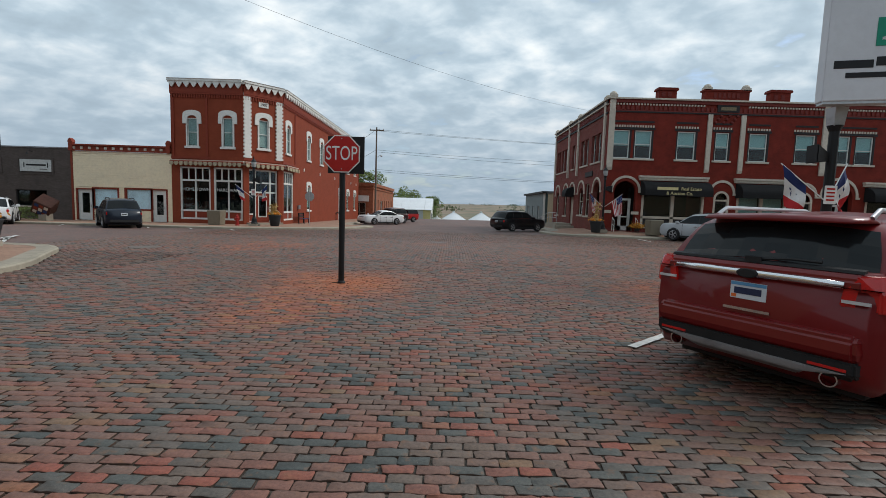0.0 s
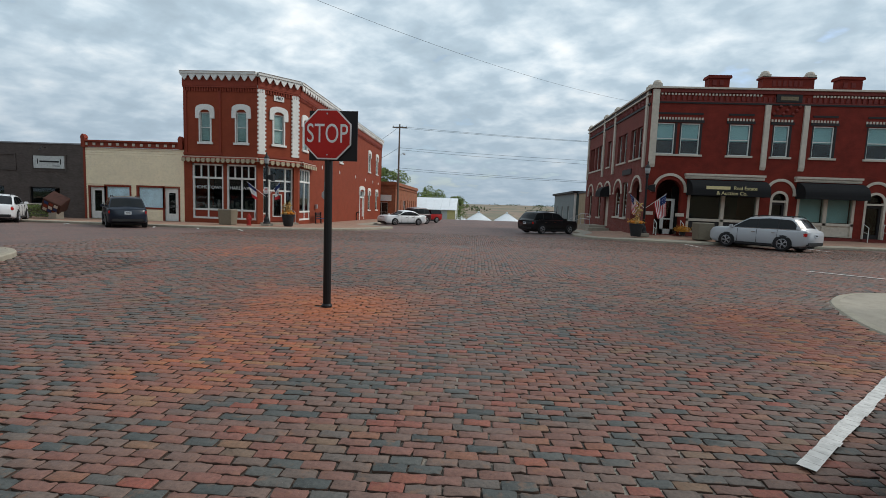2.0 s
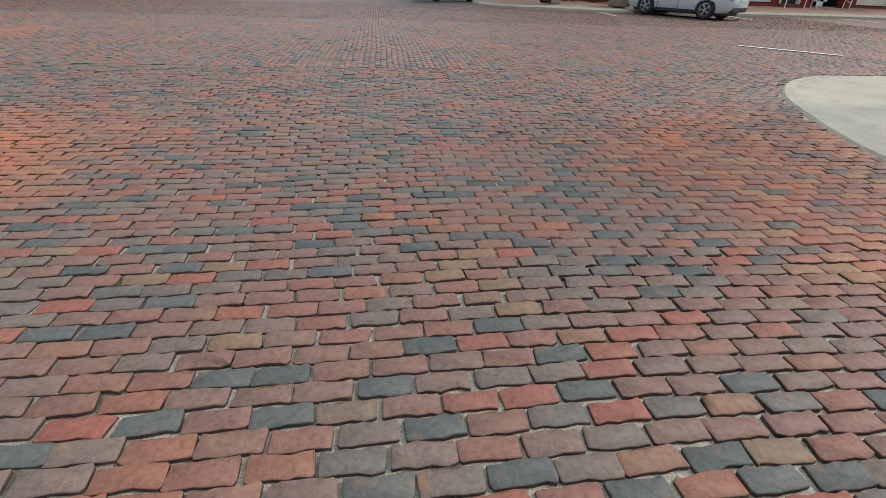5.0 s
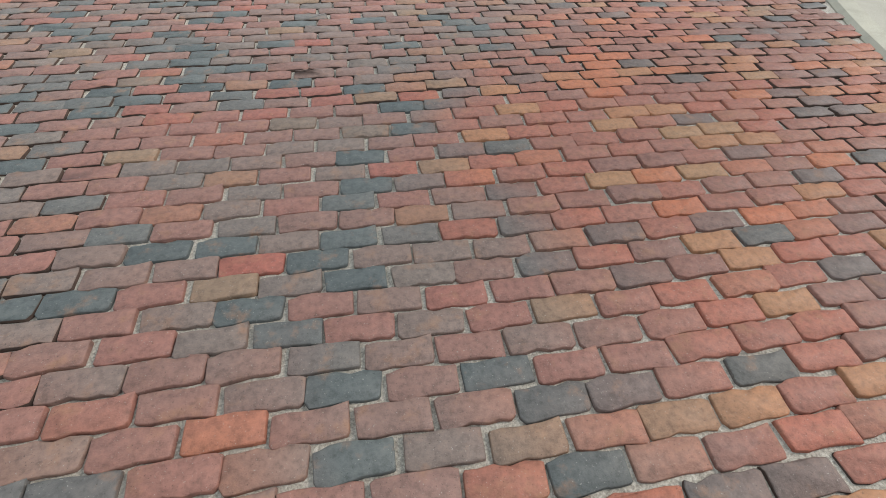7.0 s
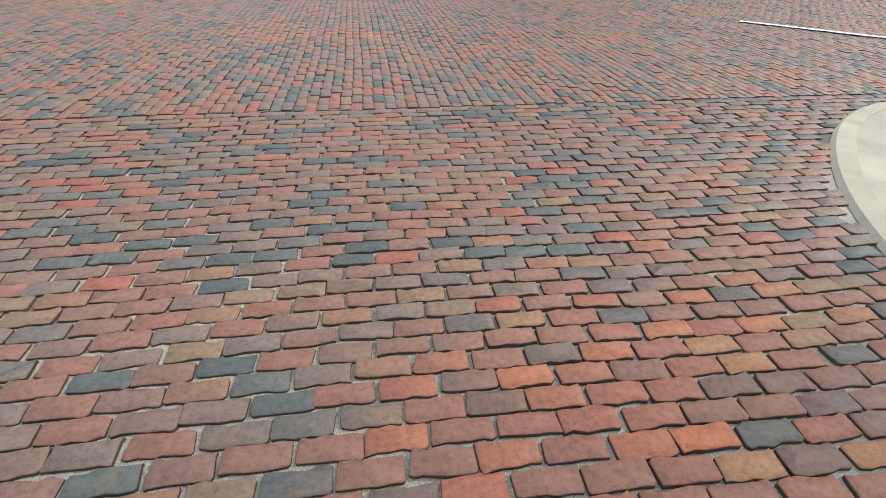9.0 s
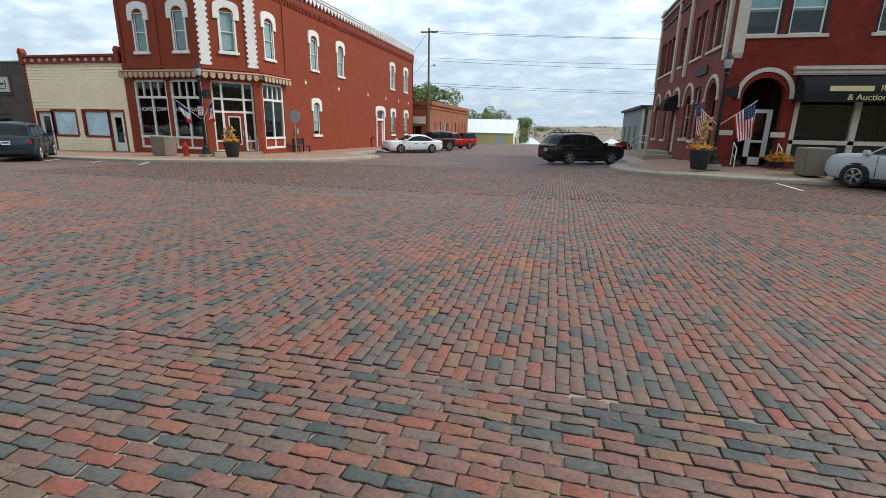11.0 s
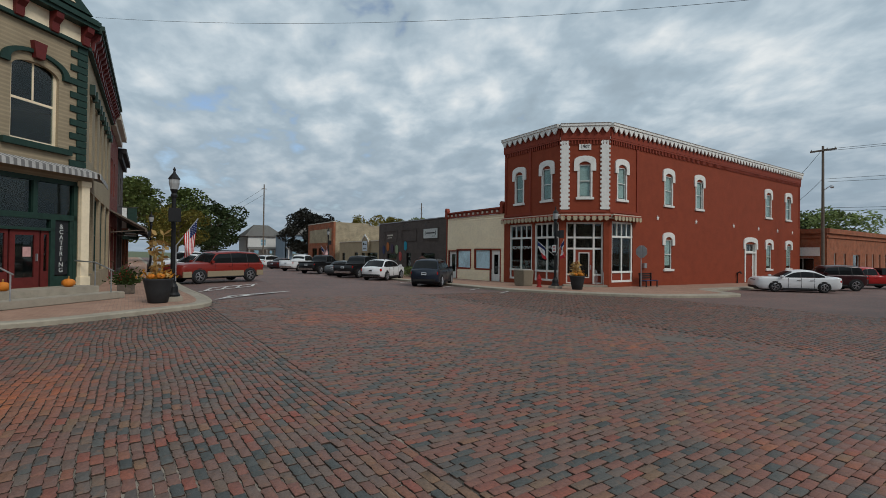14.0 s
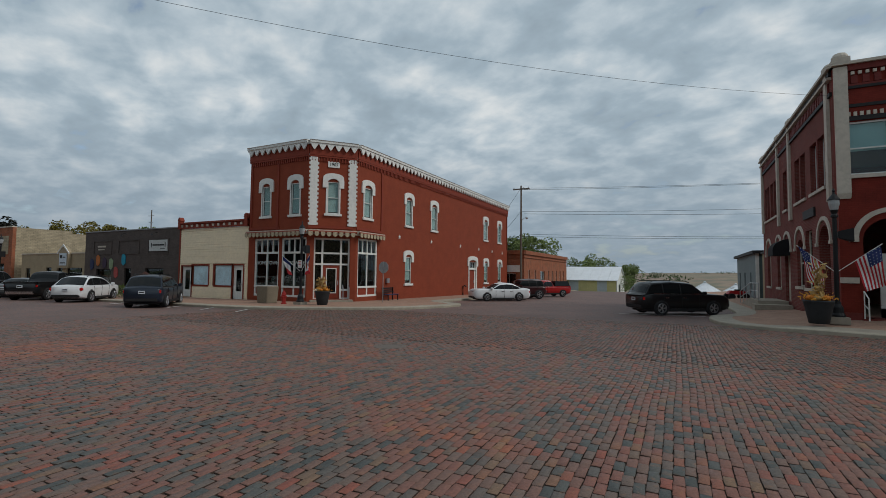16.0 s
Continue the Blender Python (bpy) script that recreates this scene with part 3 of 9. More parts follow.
def sash(parent, m, x0, z0, x1, z1, frame_mat, bars_h=1, bars_v=0, deep=0.14, t=0.06, blind=0.0, arch=False, blind_mat=None, name="window"):
    """A window set back in its hole: frame, glazing bars and pane, with a blind behind the upper part."""
    g = G(m)
    y0, y1 = deep, deep + 0.07
    g.box(x0, y0, z0, x0 + t, y1, z1).box(x1 - t, y0, z0, x1, y1, z1).box(x0 + t, y0, z1 - t, x1 - t, y1, z1).box(x0 + t, y0, z0, x1 - t, y1, z0 + t)
    for i in range(1, bars_h + 1):
        z = z0 + (z1 - z0) * i / (bars_h + 1)
        g.box(x0 + t, y0 + 0.01, z - t * 0.4, x1 - t, y1 - 0.005, z + t * 0.4)
    for i in range(1, bars_v + 1):
        x = x0 + (x1 - x0) * i / (bars_v + 1)
        g.box(x - t * 0.35, y0 + 0.012, z0 + t, x + t * 0.35, y1 - 0.012, z1 - t)
    w = part(name, g, frame_mat, parent)
    p = part("pane", G(m).box(x0 + t, y0 + 0.03, z0 + t, x1 - t, y0 + 0.036, z1 - t), GLASS, w)
    p.visible_shadow = False
    if blind:
        part("blind", G(m).box(x0 + t, y1 + 0.03, z1 - t - (z1 - z0 - 2 * t) * blind, x1 - t, y1 + 0.04, z1 - t), blind_mat or BLIND, w)
    return w


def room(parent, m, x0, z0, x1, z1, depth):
    """A plain back wall and floor behind a shop window, near-black in place of an unlit room."""
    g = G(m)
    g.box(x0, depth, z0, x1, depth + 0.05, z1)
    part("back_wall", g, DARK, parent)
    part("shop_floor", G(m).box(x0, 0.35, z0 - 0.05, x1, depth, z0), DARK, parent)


def hood(parent, m, cx, w, z, rise, drop, material=None, out=0.09):
    """A segmental window hood with short legs."""
    n, pts = 10, []
    r = w / 2
    for i in range(n + 1):
        a = math.pi * i / n
        pts.append((cx - r * math.cos(a) * 1.0, z + rise * math.sin(a) ** 0.5))
    outer = [(cx - r, z - drop)] + pts + [(cx + r, z - drop)]
    ri = r - 0.33
    inner = [(cx + ri, z - drop)] + [(cx + ri * math.cos(math.pi * i / n), z - 0.1 + 0.28 * math.sin(math.pi * i / n)) for i in range(n + 1)] + [(cx - ri, z - drop)]
    o2, i2 = outer, inner[::-1]
    g = G(m)
    k = len(o2)
    assert k == len(i2)
    for a, b in ((-out, 0.0),):
        pts3 = [(x, a, zz) for x, zz in o2] + [(x, a, zz) for x, zz in i2] + [(x, b + 0.02, zz) for x, zz in o2] + [(x, b + 0.02, zz) for x, zz in i2]
        f = []
        for i in range(k - 1):
            f += [(i, i + 1, k + i + 1, k + i), (i, 2 * k + i, 2 * k + i + 1, i + 1), (k + i, k + i + 1, 3 * k + i + 1, 3 * k + i)]
        f += [(0, k, 3 * k, 2 * k), (k - 1, 3 * k - 1, 4 * k - 1, 2 * k - 1)]
        g.add(pts3, f)
    return part("window_hood", g, material or WHITE, parent)


def arch_band(parent, m, cx, r_in, r_out, spring, out, material, name="arch_band", feet=0.35, squash=1.0):
    """A raised half-round band over an opening, with short level feet."""
    n = 18
    g = G(m)
    A = [math.pi * i / n for i in range(n + 1)]
    o = [(cx - r_out * math.cos(a), spring + squash * r_out * math.sin(a)) for a in A]
    i_ = [(cx - r_in * math.cos(a), spring + squash * r_in * math.sin(a)) for a in A]
    k = n + 1
    pts = [(x, -out, z) for x, z in o] + [(x, -out, z) for x, z in i_] + [(x, 0.02, z) for x, z in o] + [(x, 0.02, z) for x, z in i_]
    f = []
    for i in range(n):
        f += [(i, i + 1, k + i + 1, k + i), (i, 2 * k + i, 2 * k + i + 1, i + 1), (k + i, k + i + 1, 3 * k + i + 1, 3 * k + i)]
    g.add(pts, f)
    if feet:
        g.box(cx - r_out - feet * 0.3, -out - 0.02, spring - 0.14, cx - r_in, 0.02, spring)
        g.box(cx + r_in, -out - 0.02, spring - 0.14, cx + r_out + feet * 0.3, 0.02, spring)
    return part(name, g, material, parent)


def spandrel(parent, m, cx, r, spring, ztop, th, material, squash=1.0):
    """Fills the corners of a square hole round a half-round head."""
    n = 14
    g = G(m)
    for s in (-1, 1):
        arc = [(cx + s * r * math.cos(math.pi / 2 * i / n), spring + squash * r * math.sin(math.pi / 2 * i / n)) for i in range(n + 1)]
        poly = arc + [(cx + s * 0.0, ztop), (cx + s * r, ztop)]
        for i in range(n):
            a, b = arc[i], arc[i + 1]
            q = [a, b, (b[0], ztop), (a[0], ztop)]
            g.prism(q if s < 0 else q[::-1], 0.0, th, "y")
    return part("arch_infill", g, material, parent)


def dentils(parent, m, x0, x1, z, w, h, gap, out, material, name="dentil_band"):
    g = G(m)
    n = max(1, int((x1 - x0) / (w + gap)))
    step = (x1 - x0) / n
    for i in range(n):
        g.box(x0 + i * step, -out, z, x0 + i * step + w, 0.02, z + h)
    return tagged(part(name, g, material, parent), kind="stuff")


def roof_and_backs(parent, poly, z0, z1, zr, material, th=0.3):
    """Plain backs along the outline's open run and a flat roof below the parapet."""
    g = G()
    pts = [Vector(q) for q in poly]
    pts[0] += (pts[1] - pts[0]).normalized() * 0.37
    pts[-1] += (pts[-2] - pts[-1]).normalized() * 0.37
    for i, (a, b) in enumerate(zip(pts[:-1], pts[1:])):
        # each run stops short of the next one's thickness
        e = b if i == len(pts) - 2 else b + (a - b).normalized() * (th + 0.002)
        fm, ln = frame_at(a, e)
        g.m = fm
        g.wall(ln, z0, z1, th)
    part("back_wall", g, material, parent)


def flat_roof(parent, poly, z):
    part("roof", G().prism(poly, z - 0.12, z, "z"), ROOF, parent)


# ---- hardware store ----
HB = -0.35
store = thing("hardware_store", "two-storey rust-painted brick hardware store with white zigzag cornice", "building", (-18, 44, HB), kind="")
F1, L1 = frame_at((-22.45, 36.1), (-16.85, 36.1))
F2, L2 = frame_at((-16.85, 36.1), (-14.7, 38.5))
F3, L3 = frame_at((-14.7, 38.5), (-14.7, 70.5))
h1 = [(1.28, 5.72, 2.05, 7.85), (4.02, 5.72, 4.8, 7.9), (0.62, 0.1, 3.0, 4.15), (3.25, 0.1, 5.5, 4.15)]
h2 = [(1.22, 5.8, 2.0, 8.0), (0.42, 0.0, 2.85, 4.15)]
ups = [(0.85, 1.75), (6.55, 7.5), (11.0, 12.0), (23.75, 24.85), (28.4, 29.5)]
h3 = [(a, 5.72, b, 7.9) for a, b in ups] + [(6.55, 0.95, 7.5, 3.15), (19.5, 0.0, 21.6, 3.1), (23.9, 0.8, 25.0, 3.1), (28.5, 0.8, 29.6, 3.1), (0.25, 0.1, 2.6, 4.2)]
for nm, fm, ln, hs in (("wall_front", F1, L1, h1), ("wall_corner", F2, L2, h2), ("wall_side", F3, L3, h3)):
    part(nm, G(fm).wall(ln, HB - 0.6, 10.3, 0.35, hs), HWRED, store)
roof_and_backs(store, [(-14.7, 70.5), (-22.45, 70.5), (-22.45, 36.1)], HB - 0.6, 9.9, 9.5, HWRED)
flat_roof(store, [(-22.3, 36.3), (-17, 36.3), (-14.9, 38.6), (-14.9, 70.3), (-22.3, 70.3)], 9.6)
GREYBLIND = mat("grey_green_blind", (0.60, 0.68, 0.64), 0.85, vary=0.1)
# upper windows with hoods and sills
for fm, hs, zz in ((F1, h1[:2], 0), (F2, h2[:1], 0), (F3, h3[:5], 0)):
    for x0, z0, x1, z1 in hs:
        c, wd = (x0 + x1) / 2, x1 - x0
        w = sash(store, fm, x0, z0, x1, z1, WHITE, 1, 0, deep=0.03, blind=0.97, blind_mat=GREYBLIND)
        hood(store, fm, c, wd + 0.66, z1 + 0.02, 0.56, 0.45)
        part("window_sill", bar(fm, x0 - 0.2, z0 - 0.16, x1 + 0.2, z0, -0.12, 0.14), WHITE, store, bevel=0.01)
        [part("window_surround", G(fm).box(q, -0.04, z0, q + 0.1, 0.1, z1), WHITE, store) for q in (x0 - 0.1, x1)]
for x0, z0, x1, z1 in h3[5:9]:
    c, wd = (x0 + x1) / 2, x1 - x0
    if z0 < 0.5:
        part("side_door_frame", G(F3).box(x0 - 0.12, -0.05, HB, x0 + 0.1, 0.2, z1).box(x1 - 0.1, -0.05, HB, x1 + 0.12, 0.2, z1).box(x0, -0.04, 2.25, x1, 0.2, 2.4), WHITE, store)
        d = part("side_door", G(F3).box(x0 + 0.35, 0.12, HB, x1 - 0.35, 0.18, 2.25), HWTRIM, store, "rust-red panelled side door")
        part("door_handle", G(F3).box(x1 - 0.55, 0.07, 0.85, x1 - 0.5, 0.12, 1.1), STEEL, d)
        part("side_light", G(F3).box(x0 + 0.1, 0.11, HB, x0 + 0.35, 0.19, 2.25), WHITE, store)
        part("side_light", G(F3).box(x1 - 0.35, 0.11, HB, x1 - 0.1, 0.19, 2.25), WHITE, store)
        sash(store, F3, x0 + 0.1, 2.4, x1 - 0.1, z1, WHITE, 0, 2)
        hood(store, F3, c, wd + 0.7, z1 + 0.02, 0.6, 0.5)
    else:
        sash(store, F3, x0, z0, x1, z1, WHITE, 1, 0, deep=0.03, blind=0.9, blind_mat=GREYBLIND)
        hood(store, F3, c, wd + 0.66, z1 + 0.02, 0.52, 0.45)
        part("window_sill", bar(F3, x0 - 0.2, z0 - 0.16, x1 + 0.2, z0, -0.12, 0.14), WHITE, store)
for y, z in ((5.6, 4.7), (11.0, 4.66), (17.3, 4.62), (22.2, 4.56), (26.4, 4.52), (30.0, 4.46)):
    s5 = [(y + (0.19 if i % 2 == 0 else 0.08) * math.sin(i * math.pi / 5), z + (0.19 if i % 2 == 0 else 0.08) * math.cos(i * math.pi / 5)) for i in range(10)]
    part("tie_star", G(F3).prism(s5, -0.05, 0.01, "y"), WHITE, store, "white iron tie star")
# cornice: zigzag teeth under a white gutter, corbels below
for fm, ln, e0, e1 in ((F1, L1, 0.06, 0.02), (F2, L2, 0.02, 0.02), (F3, L3, 0.02, 0.05)):
    g = G(fm).box(-e0, -0.34, 10.54, ln + e1, 0.3, 10.66).box(-e0, -0.28, 10.44, ln + e1, 0.3, 10.54)
    g.prism([(-0.30, 10.64), (-0.38, 10.72), (0.1, 10.76), (0.1, 10.64)], -e0, ln + e1, "x")
    part("cornice", g, WHITE, store, "white painted metal cornice")
    n = max(2, round(ln / 0.56))
    g = G(fm)
    for i in range(n):
        a, b = ln * i / n, ln * (i + 1) / n
        c = (a + b) / 2
        g.prism([(a + 0.05, 10.44), (a + 0.05, 10.40), (c - 0.07, 10.13), (c, 10.07), (c + 0.07, 10.13), (b - 0.05, 10.40), (b - 0.05, 10.44)][::-1], -0.29, -0.2, "y")
    tagged(part("cornice_tooth", g, WHITE, store, "white zigzag teeth along the cornice"), kind="stuff")
    part("frieze", G(fm).box(0, -0.12, 9.74, ln, 0.0, 10.44), HWTRIM, store)
    n = int(ln / 0.19)
    g = G(fm)
    for i in range(n):
        g.box(0.12 + i * ln / n, -0.08, 9.35, 0.12 + i * ln / n + 0.09, 0.0, 9.62)
    g.box(0, -0.1, 9.62, ln, 0, 9.74)
    tagged(part("corbel", g, HWTRIM, store), kind="stuff")
    part("belt_course", G(fm).box(0, -0.06, 4.78, min(ln, 3.0), 0.0, 4.95), HWTRIM, store)
for fm, xs_ in ((F1, (0.12, 2.72)), (F3, (2.95, 31.7))):
    for x in xs_:
        part("pilaster", bar(fm, x, 4.95, x + 0.16, 9.35, -0.07, 0.0), HWTRIM, store)
# white quoined strips at the two corners
for fm, x0, x1 in ((F2, -0.02, 0.62), (F2, L2 - 0.62, L2 + 0.02), (F1, L1 - 0.25, L1 + 0.03)):
    if fm is F1:
        continue
    qs = part("quoin_strip", G(fm).box(x0 + 0.085, -0.08, 4.98, x1 - 0.085, 0.02, 9.95), WHITE, store, "white painted toothed corner strip")
    for i in range(17):
        z = 5.0 + i * 0.293
        for a, b in ((x0, x0 + 0.085), (x1 - 0.085, x1)):
            part("quoin_tooth", G(fm).box(a, -0.08, z, b, 0.01, z + 0.15), WHITE, qs)
pl = part("date_stone", bar(F2, 1.22, 8.98, 2.0, 9.38, -0.06, 0.01), WHITE, store, "white date stone")
text_part("date", "1907", 0.3, F2 @ Matrix.Translation((1.61, -0.07, 9.18)) @ UP, METALBLK, pl)
# storefront: awning rail, framed panes, transoms, painted panels
CANVAS = mat("striped_canvas", (0.42, 0.35, 0.24), 0.85, vary=0.35, scale=9)
for fm, ln, x0, x1 in ((F1, L1, 0.1, L1 + 0.1), (F2, L2, 0.0, L2), (F3, L3, -0.05, 3.05)):
    part("storefront_cornice", G(fm).box(x0, -0.35, 4.55, x1, 0.02, 4.66).box(x0, -0.22, 4.38, x1, 0.02, 4.55), OFFWHITE, store)
    n = int((x1 - x0) / 0.36)
    for i in range(n):
        a = x0 + (x1 - x0) * i / n
        part("valance_scallop", G(fm).prism([(a, 4.52), (a + 0.27, 4.52), (a + 0.27, 4.28), (a + 0.135, 4.2), (a, 4.28)], -0.46, -0.42, "y"), CANVAS, store)
    part("awning_roll", G(fm).tube([(x0, -0.36, 4.52), (x1, -0.36, 4.52)], 0.08), HWTRIM, store)


def shop_bay(fm, x0, x1, z0, z1, cols, panels, transom=True):
    wz = z1 - 0.95 if transom else z1 - 0.1
    g = G(fm)
    g.box(x0, 0.05, z0, x0 + 0.13, 0.2, z1).box(x1 - 0.13, 0.05, z0, x1, 0.2, z1).box(x0, 0.05, z1 - 0.12, x1, 0.2, z1).box(x0, 0.03, wz - 0.14, x1, 0.2, wz)
    g.box(x0, 0.03, z0, x1, 0.2, z0 + 0.14).box(x0, 0.02, z0 + 0.62, x1, 0.22, z0 + 0.76)
    b = part("shop_window", g, WHITE, store, "white framed shop window over painted panels", bevel=0.008)
    for i in range(cols + 1):
        x = x0 + 0.1 + (x1 - x0 - 0.2) * i / cols
        if 0 < i < cols:
            part("mullion", bar(fm, x - 0.05, z0 + 0.76, x + 0.05, wz - 0.14, 0.06, 0.18), WHITE, b)
    for i in range(cols):
        a, c = x0 + 0.1 + (x1 - x0 - 0.2) * i / cols, x0 + 0.1 + (x1 - x0 - 0.2) * (i + 1) / cols
        p = part("pane", bar(fm, a, z0 + 0.76, c, wz - 0.14, 0.12, 0.128), GLASS, b)
        p.visible_shadow = False
    for i in range(2 * cols):
        a, c = x0 + 0.1 + (x1 - x0 - 0.2) * i / (2 * cols), x0 + 0.1 + (x1 - x0 - 0.2) * (i + 1) / (2 * cols)
        part("transom_bar", bar(fm, c - 0.04, wz, c + 0.04, z1 - 0.12, 0.06, 0.18), WHITE, b)
        p = part("transom_pane", bar(fm, a, wz, c, z1 - 0.12, 0.12, 0.128), GLASS, b)
        p.visible_shadow = False
    for i in range(panels):
        a, c = x0 + 0.13 + (x1 - x0 - 0.26) * i / panels, x0 + 0.13 + (x1 - x0 - 0.26) * (i + 1) / panels
        part("stall_panel", bar(fm, a + 0.06, z0 + 0.14, c - 0.06, z0 + 0.62, 0.08, 0.16), HWTRIM, b)
        part("panel_stile", bar(fm, c - 0.06, z0 + 0.14, c + 0.06, z0 + 0.62, 0.05, 0.18), WHITE, b)
    return b


shop_bay(F1, 0.62, 3.0, 0.1, 4.15, 2, 2)
bay2 = shop_bay(F1, 3.25, 5.5, 0.1, 4.15, 2, 2)
shop_bay(F3, 0.25, 2.6, 0.1, 4.2, 2, 2)
LETTER = mat("painted_white_letters", (0.6, 0.62, 0.6), 0.6, vary=0.1)
text_part("lettering", "HOME TOWN", 0.34, F1 @ Matrix.Translation((1.83, 0.105, 2.42)) @ UP, LETTER, bay2, 0.003, "white letters on the shop glass")
text_part("lettering", "HARDWARE", 0.34, F1 @ Matrix.Translation((4.38, 0.105, 2.42)) @ UP, LETTER, bay2, 0.003, "white letters on the shop glass")
# recessed corner entrance
ent = part("entrance", G(F2).box(0.42, 0.26, 4.03, 2.87, 0.39, 4.15), WHITE, store, "white framed corner shop entrance")
for x in (0.42, 0.95, 2.2, 2.75):
    part("door_post", G(F2).box(x, 0.25, -0.05, x + 0.12, 0.4, 4.028), WHITE, ent)
for x0_, x1_, z in ((0.54, 2.75, 3.05), (0.54, 2.75, 2.3), (0.54, 0.95, 0.55), (2.32, 2.75, 0.55), (0.54, 0.95, -0.05), (2.32, 2.75, -0.05)):
    part("rail", G(F2).box(x0_, 0.26, z, x1_, 0.39, z + 0.12), WHITE, ent)
for a, c, z0, z1 in ((0.54, 0.95, 0.66, 3.05), (2.32, 2.75, 0.66, 3.05), (1.07, 2.2, 2.42, 3.05), (0.54, 0.95, 3.17, 4.03), (1.07, 2.2, 3.17, 4.03), (2.32, 2.75, 3.17, 4.03)):
    p = part("pane", bar(F2, a, z0, c, z1, 0.32, 0.328), GLASS, ent)
    p.visible_shadow = False
dr = part("shop_door", G(F2).box(1.07, 0.3, 0.02, 1.3, 0.36, 2.3).box(1.97, 0.3, 0.02, 2.2, 0.36, 2.3).box(1.3, 0.3, 2.08, 1.97, 0.36, 2.3).box(1.3, 0.3, 0.02, 1.97, 0.36, 0.4), HWTRIM, ent, "rust-red glazed shop door")
part("door_trim", G(F2).box(1.28, 0.285, 0.38, 1.34, 0.3, 2.1).box(1.93, 0.285, 0.38, 1.99, 0.3, 2.1).box(1.34, 0.285, 2.04, 1.93, 0.3, 2.1).box(1.34, 0.285, 0.38, 1.93, 0.3, 0.44), WHITE, dr)
p = part("door_pane", bar(F2, 1.3, 0.4, 1.97, 2.08, 0.33, 0.336), GLASS, dr)
p.visible_shadow = False
part("door_handle", bar(F2, 2.06, 0.95, 2.1, 1.25, 0.24, 0.3), STEEL, dr)
part("stall_panel", bar(F2, 0.54, 0.08, 0.95, 0.55, 0.3, 0.36), HWTRIM, ent)
part("stall_panel", bar(F2, 2.32, 0.08, 2.75, 0.55, 0.3, 0.36), HWTRIM, ent)
part("doorstep", bar(F2, 0.2, HB, L2 - 0.2, -0.04, -0.5, 0.4), CONC, store, bevel=0.02)
g = G(F2)
for x in (2.35, 2.75):
    g.tube([(x, -0.05, 0.0), (x, -0.05, 0.95), (x, -0.45, 0.75), (x, -0.45, -0.25)], 0.025)
part("entrance_rail", g, STEEL, store)
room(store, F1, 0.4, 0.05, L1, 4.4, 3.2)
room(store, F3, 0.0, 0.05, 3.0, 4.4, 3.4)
SHELF = mat("shop_goods", (0.16, 0.13, 0.10), 0.7, vary=0.7, scale=5.0)
g = G(F1)
rng = random.Random(4)
for i in range(22):
    x = 0.7 + i * 0.215
    g.box(x, 0.5 + rng.random() * 0.5, 0.7, x + 0.15, 1.1, 0.9 + rng.random() * 0.7)
part("window_display", g, SHELF, store, "goods set out behind the shop glass")

# ---- cream shop ----
CLEARPANE = glass_mat("clear_pane", (0.97, 0.98, 0.98), 1.3)
cream = thing("cream_shop", "one-storey cream clapboard shop with rust-red bracketed cornice", "building", (-26.4, 40, HB))
C1, CL = frame_at((-30.3, 36.1), (-22.45, 36.1))
hc = [(0.45, -0.2, 1.6, 2.15), (1.72, 0.72, 3.6, 2.25), (4.25, 0.72, 6.2, 2.28), (6.3, -0.2, 7.4, 2.25)]
part("wall_front", G(C1).wall(CL, HB - 0.6, 5.1, 0.25, hc), CREAM, cream)
g = G(C1)
n = 30
for i in range(n):
    z = HB + 0.05 + i * (5.05 - HB) / n
    step = (5.05 - HB) / n
    runs = [(0.18, CL - 0.02)]
    for a, b0, c, d in hc:
        if z + step > b0 - 0.12 and z < d + 0.12:
            runs = [r for q in runs for r in ((q[0], min(q[1], a - 0.12)), (max(q[0], c + 0.12), q[1])) if r[1] - r[0] > 0.03]
    for a, b in runs:
        g.prism([(-0.045, z), (0.0, z), (0.0, z + step), (-0.006, z + step)], a, b, "x")
tagged(part("clapboard", g, CREAM, cream, "cream painted clapboards"), kind="stuff")
part("corner_board", bar(C1, 0.0, HB, 0.16, 5.1, -0.05, 0.02), HWTRIM, cream)
g = G(C1).box(0, -0.16, 5.12, CL, 0.1, 5.22).box(0, -0.2, 5.5, CL, 0.1, 5.62).box(0, -0.08, 5.22, CL, 0.1, 5.5)
part("cornice", g, HWTRIM, cream, "rust-red bracketed cornice")
dentils(cream, C1, 0.25, CL - 0.2, 5.24, 0.2, 0.18, 0.38, 0.14, OFFWHITE, "cornice_bracket")
for x in (0.0, CL - 0.3):
    part("finial", G(C1).box(x, -0.22, 5.1, x + 0.3, 0.1, 5.75).prism([(x - 0.04, 5.75), (x + 0.34, 5.75), (x + 0.26, 5.95), (x + 0.15, 6.05), (x + 0.04, 5.95)], -0.24, 0.12, "y"), HWTRIM, cream)
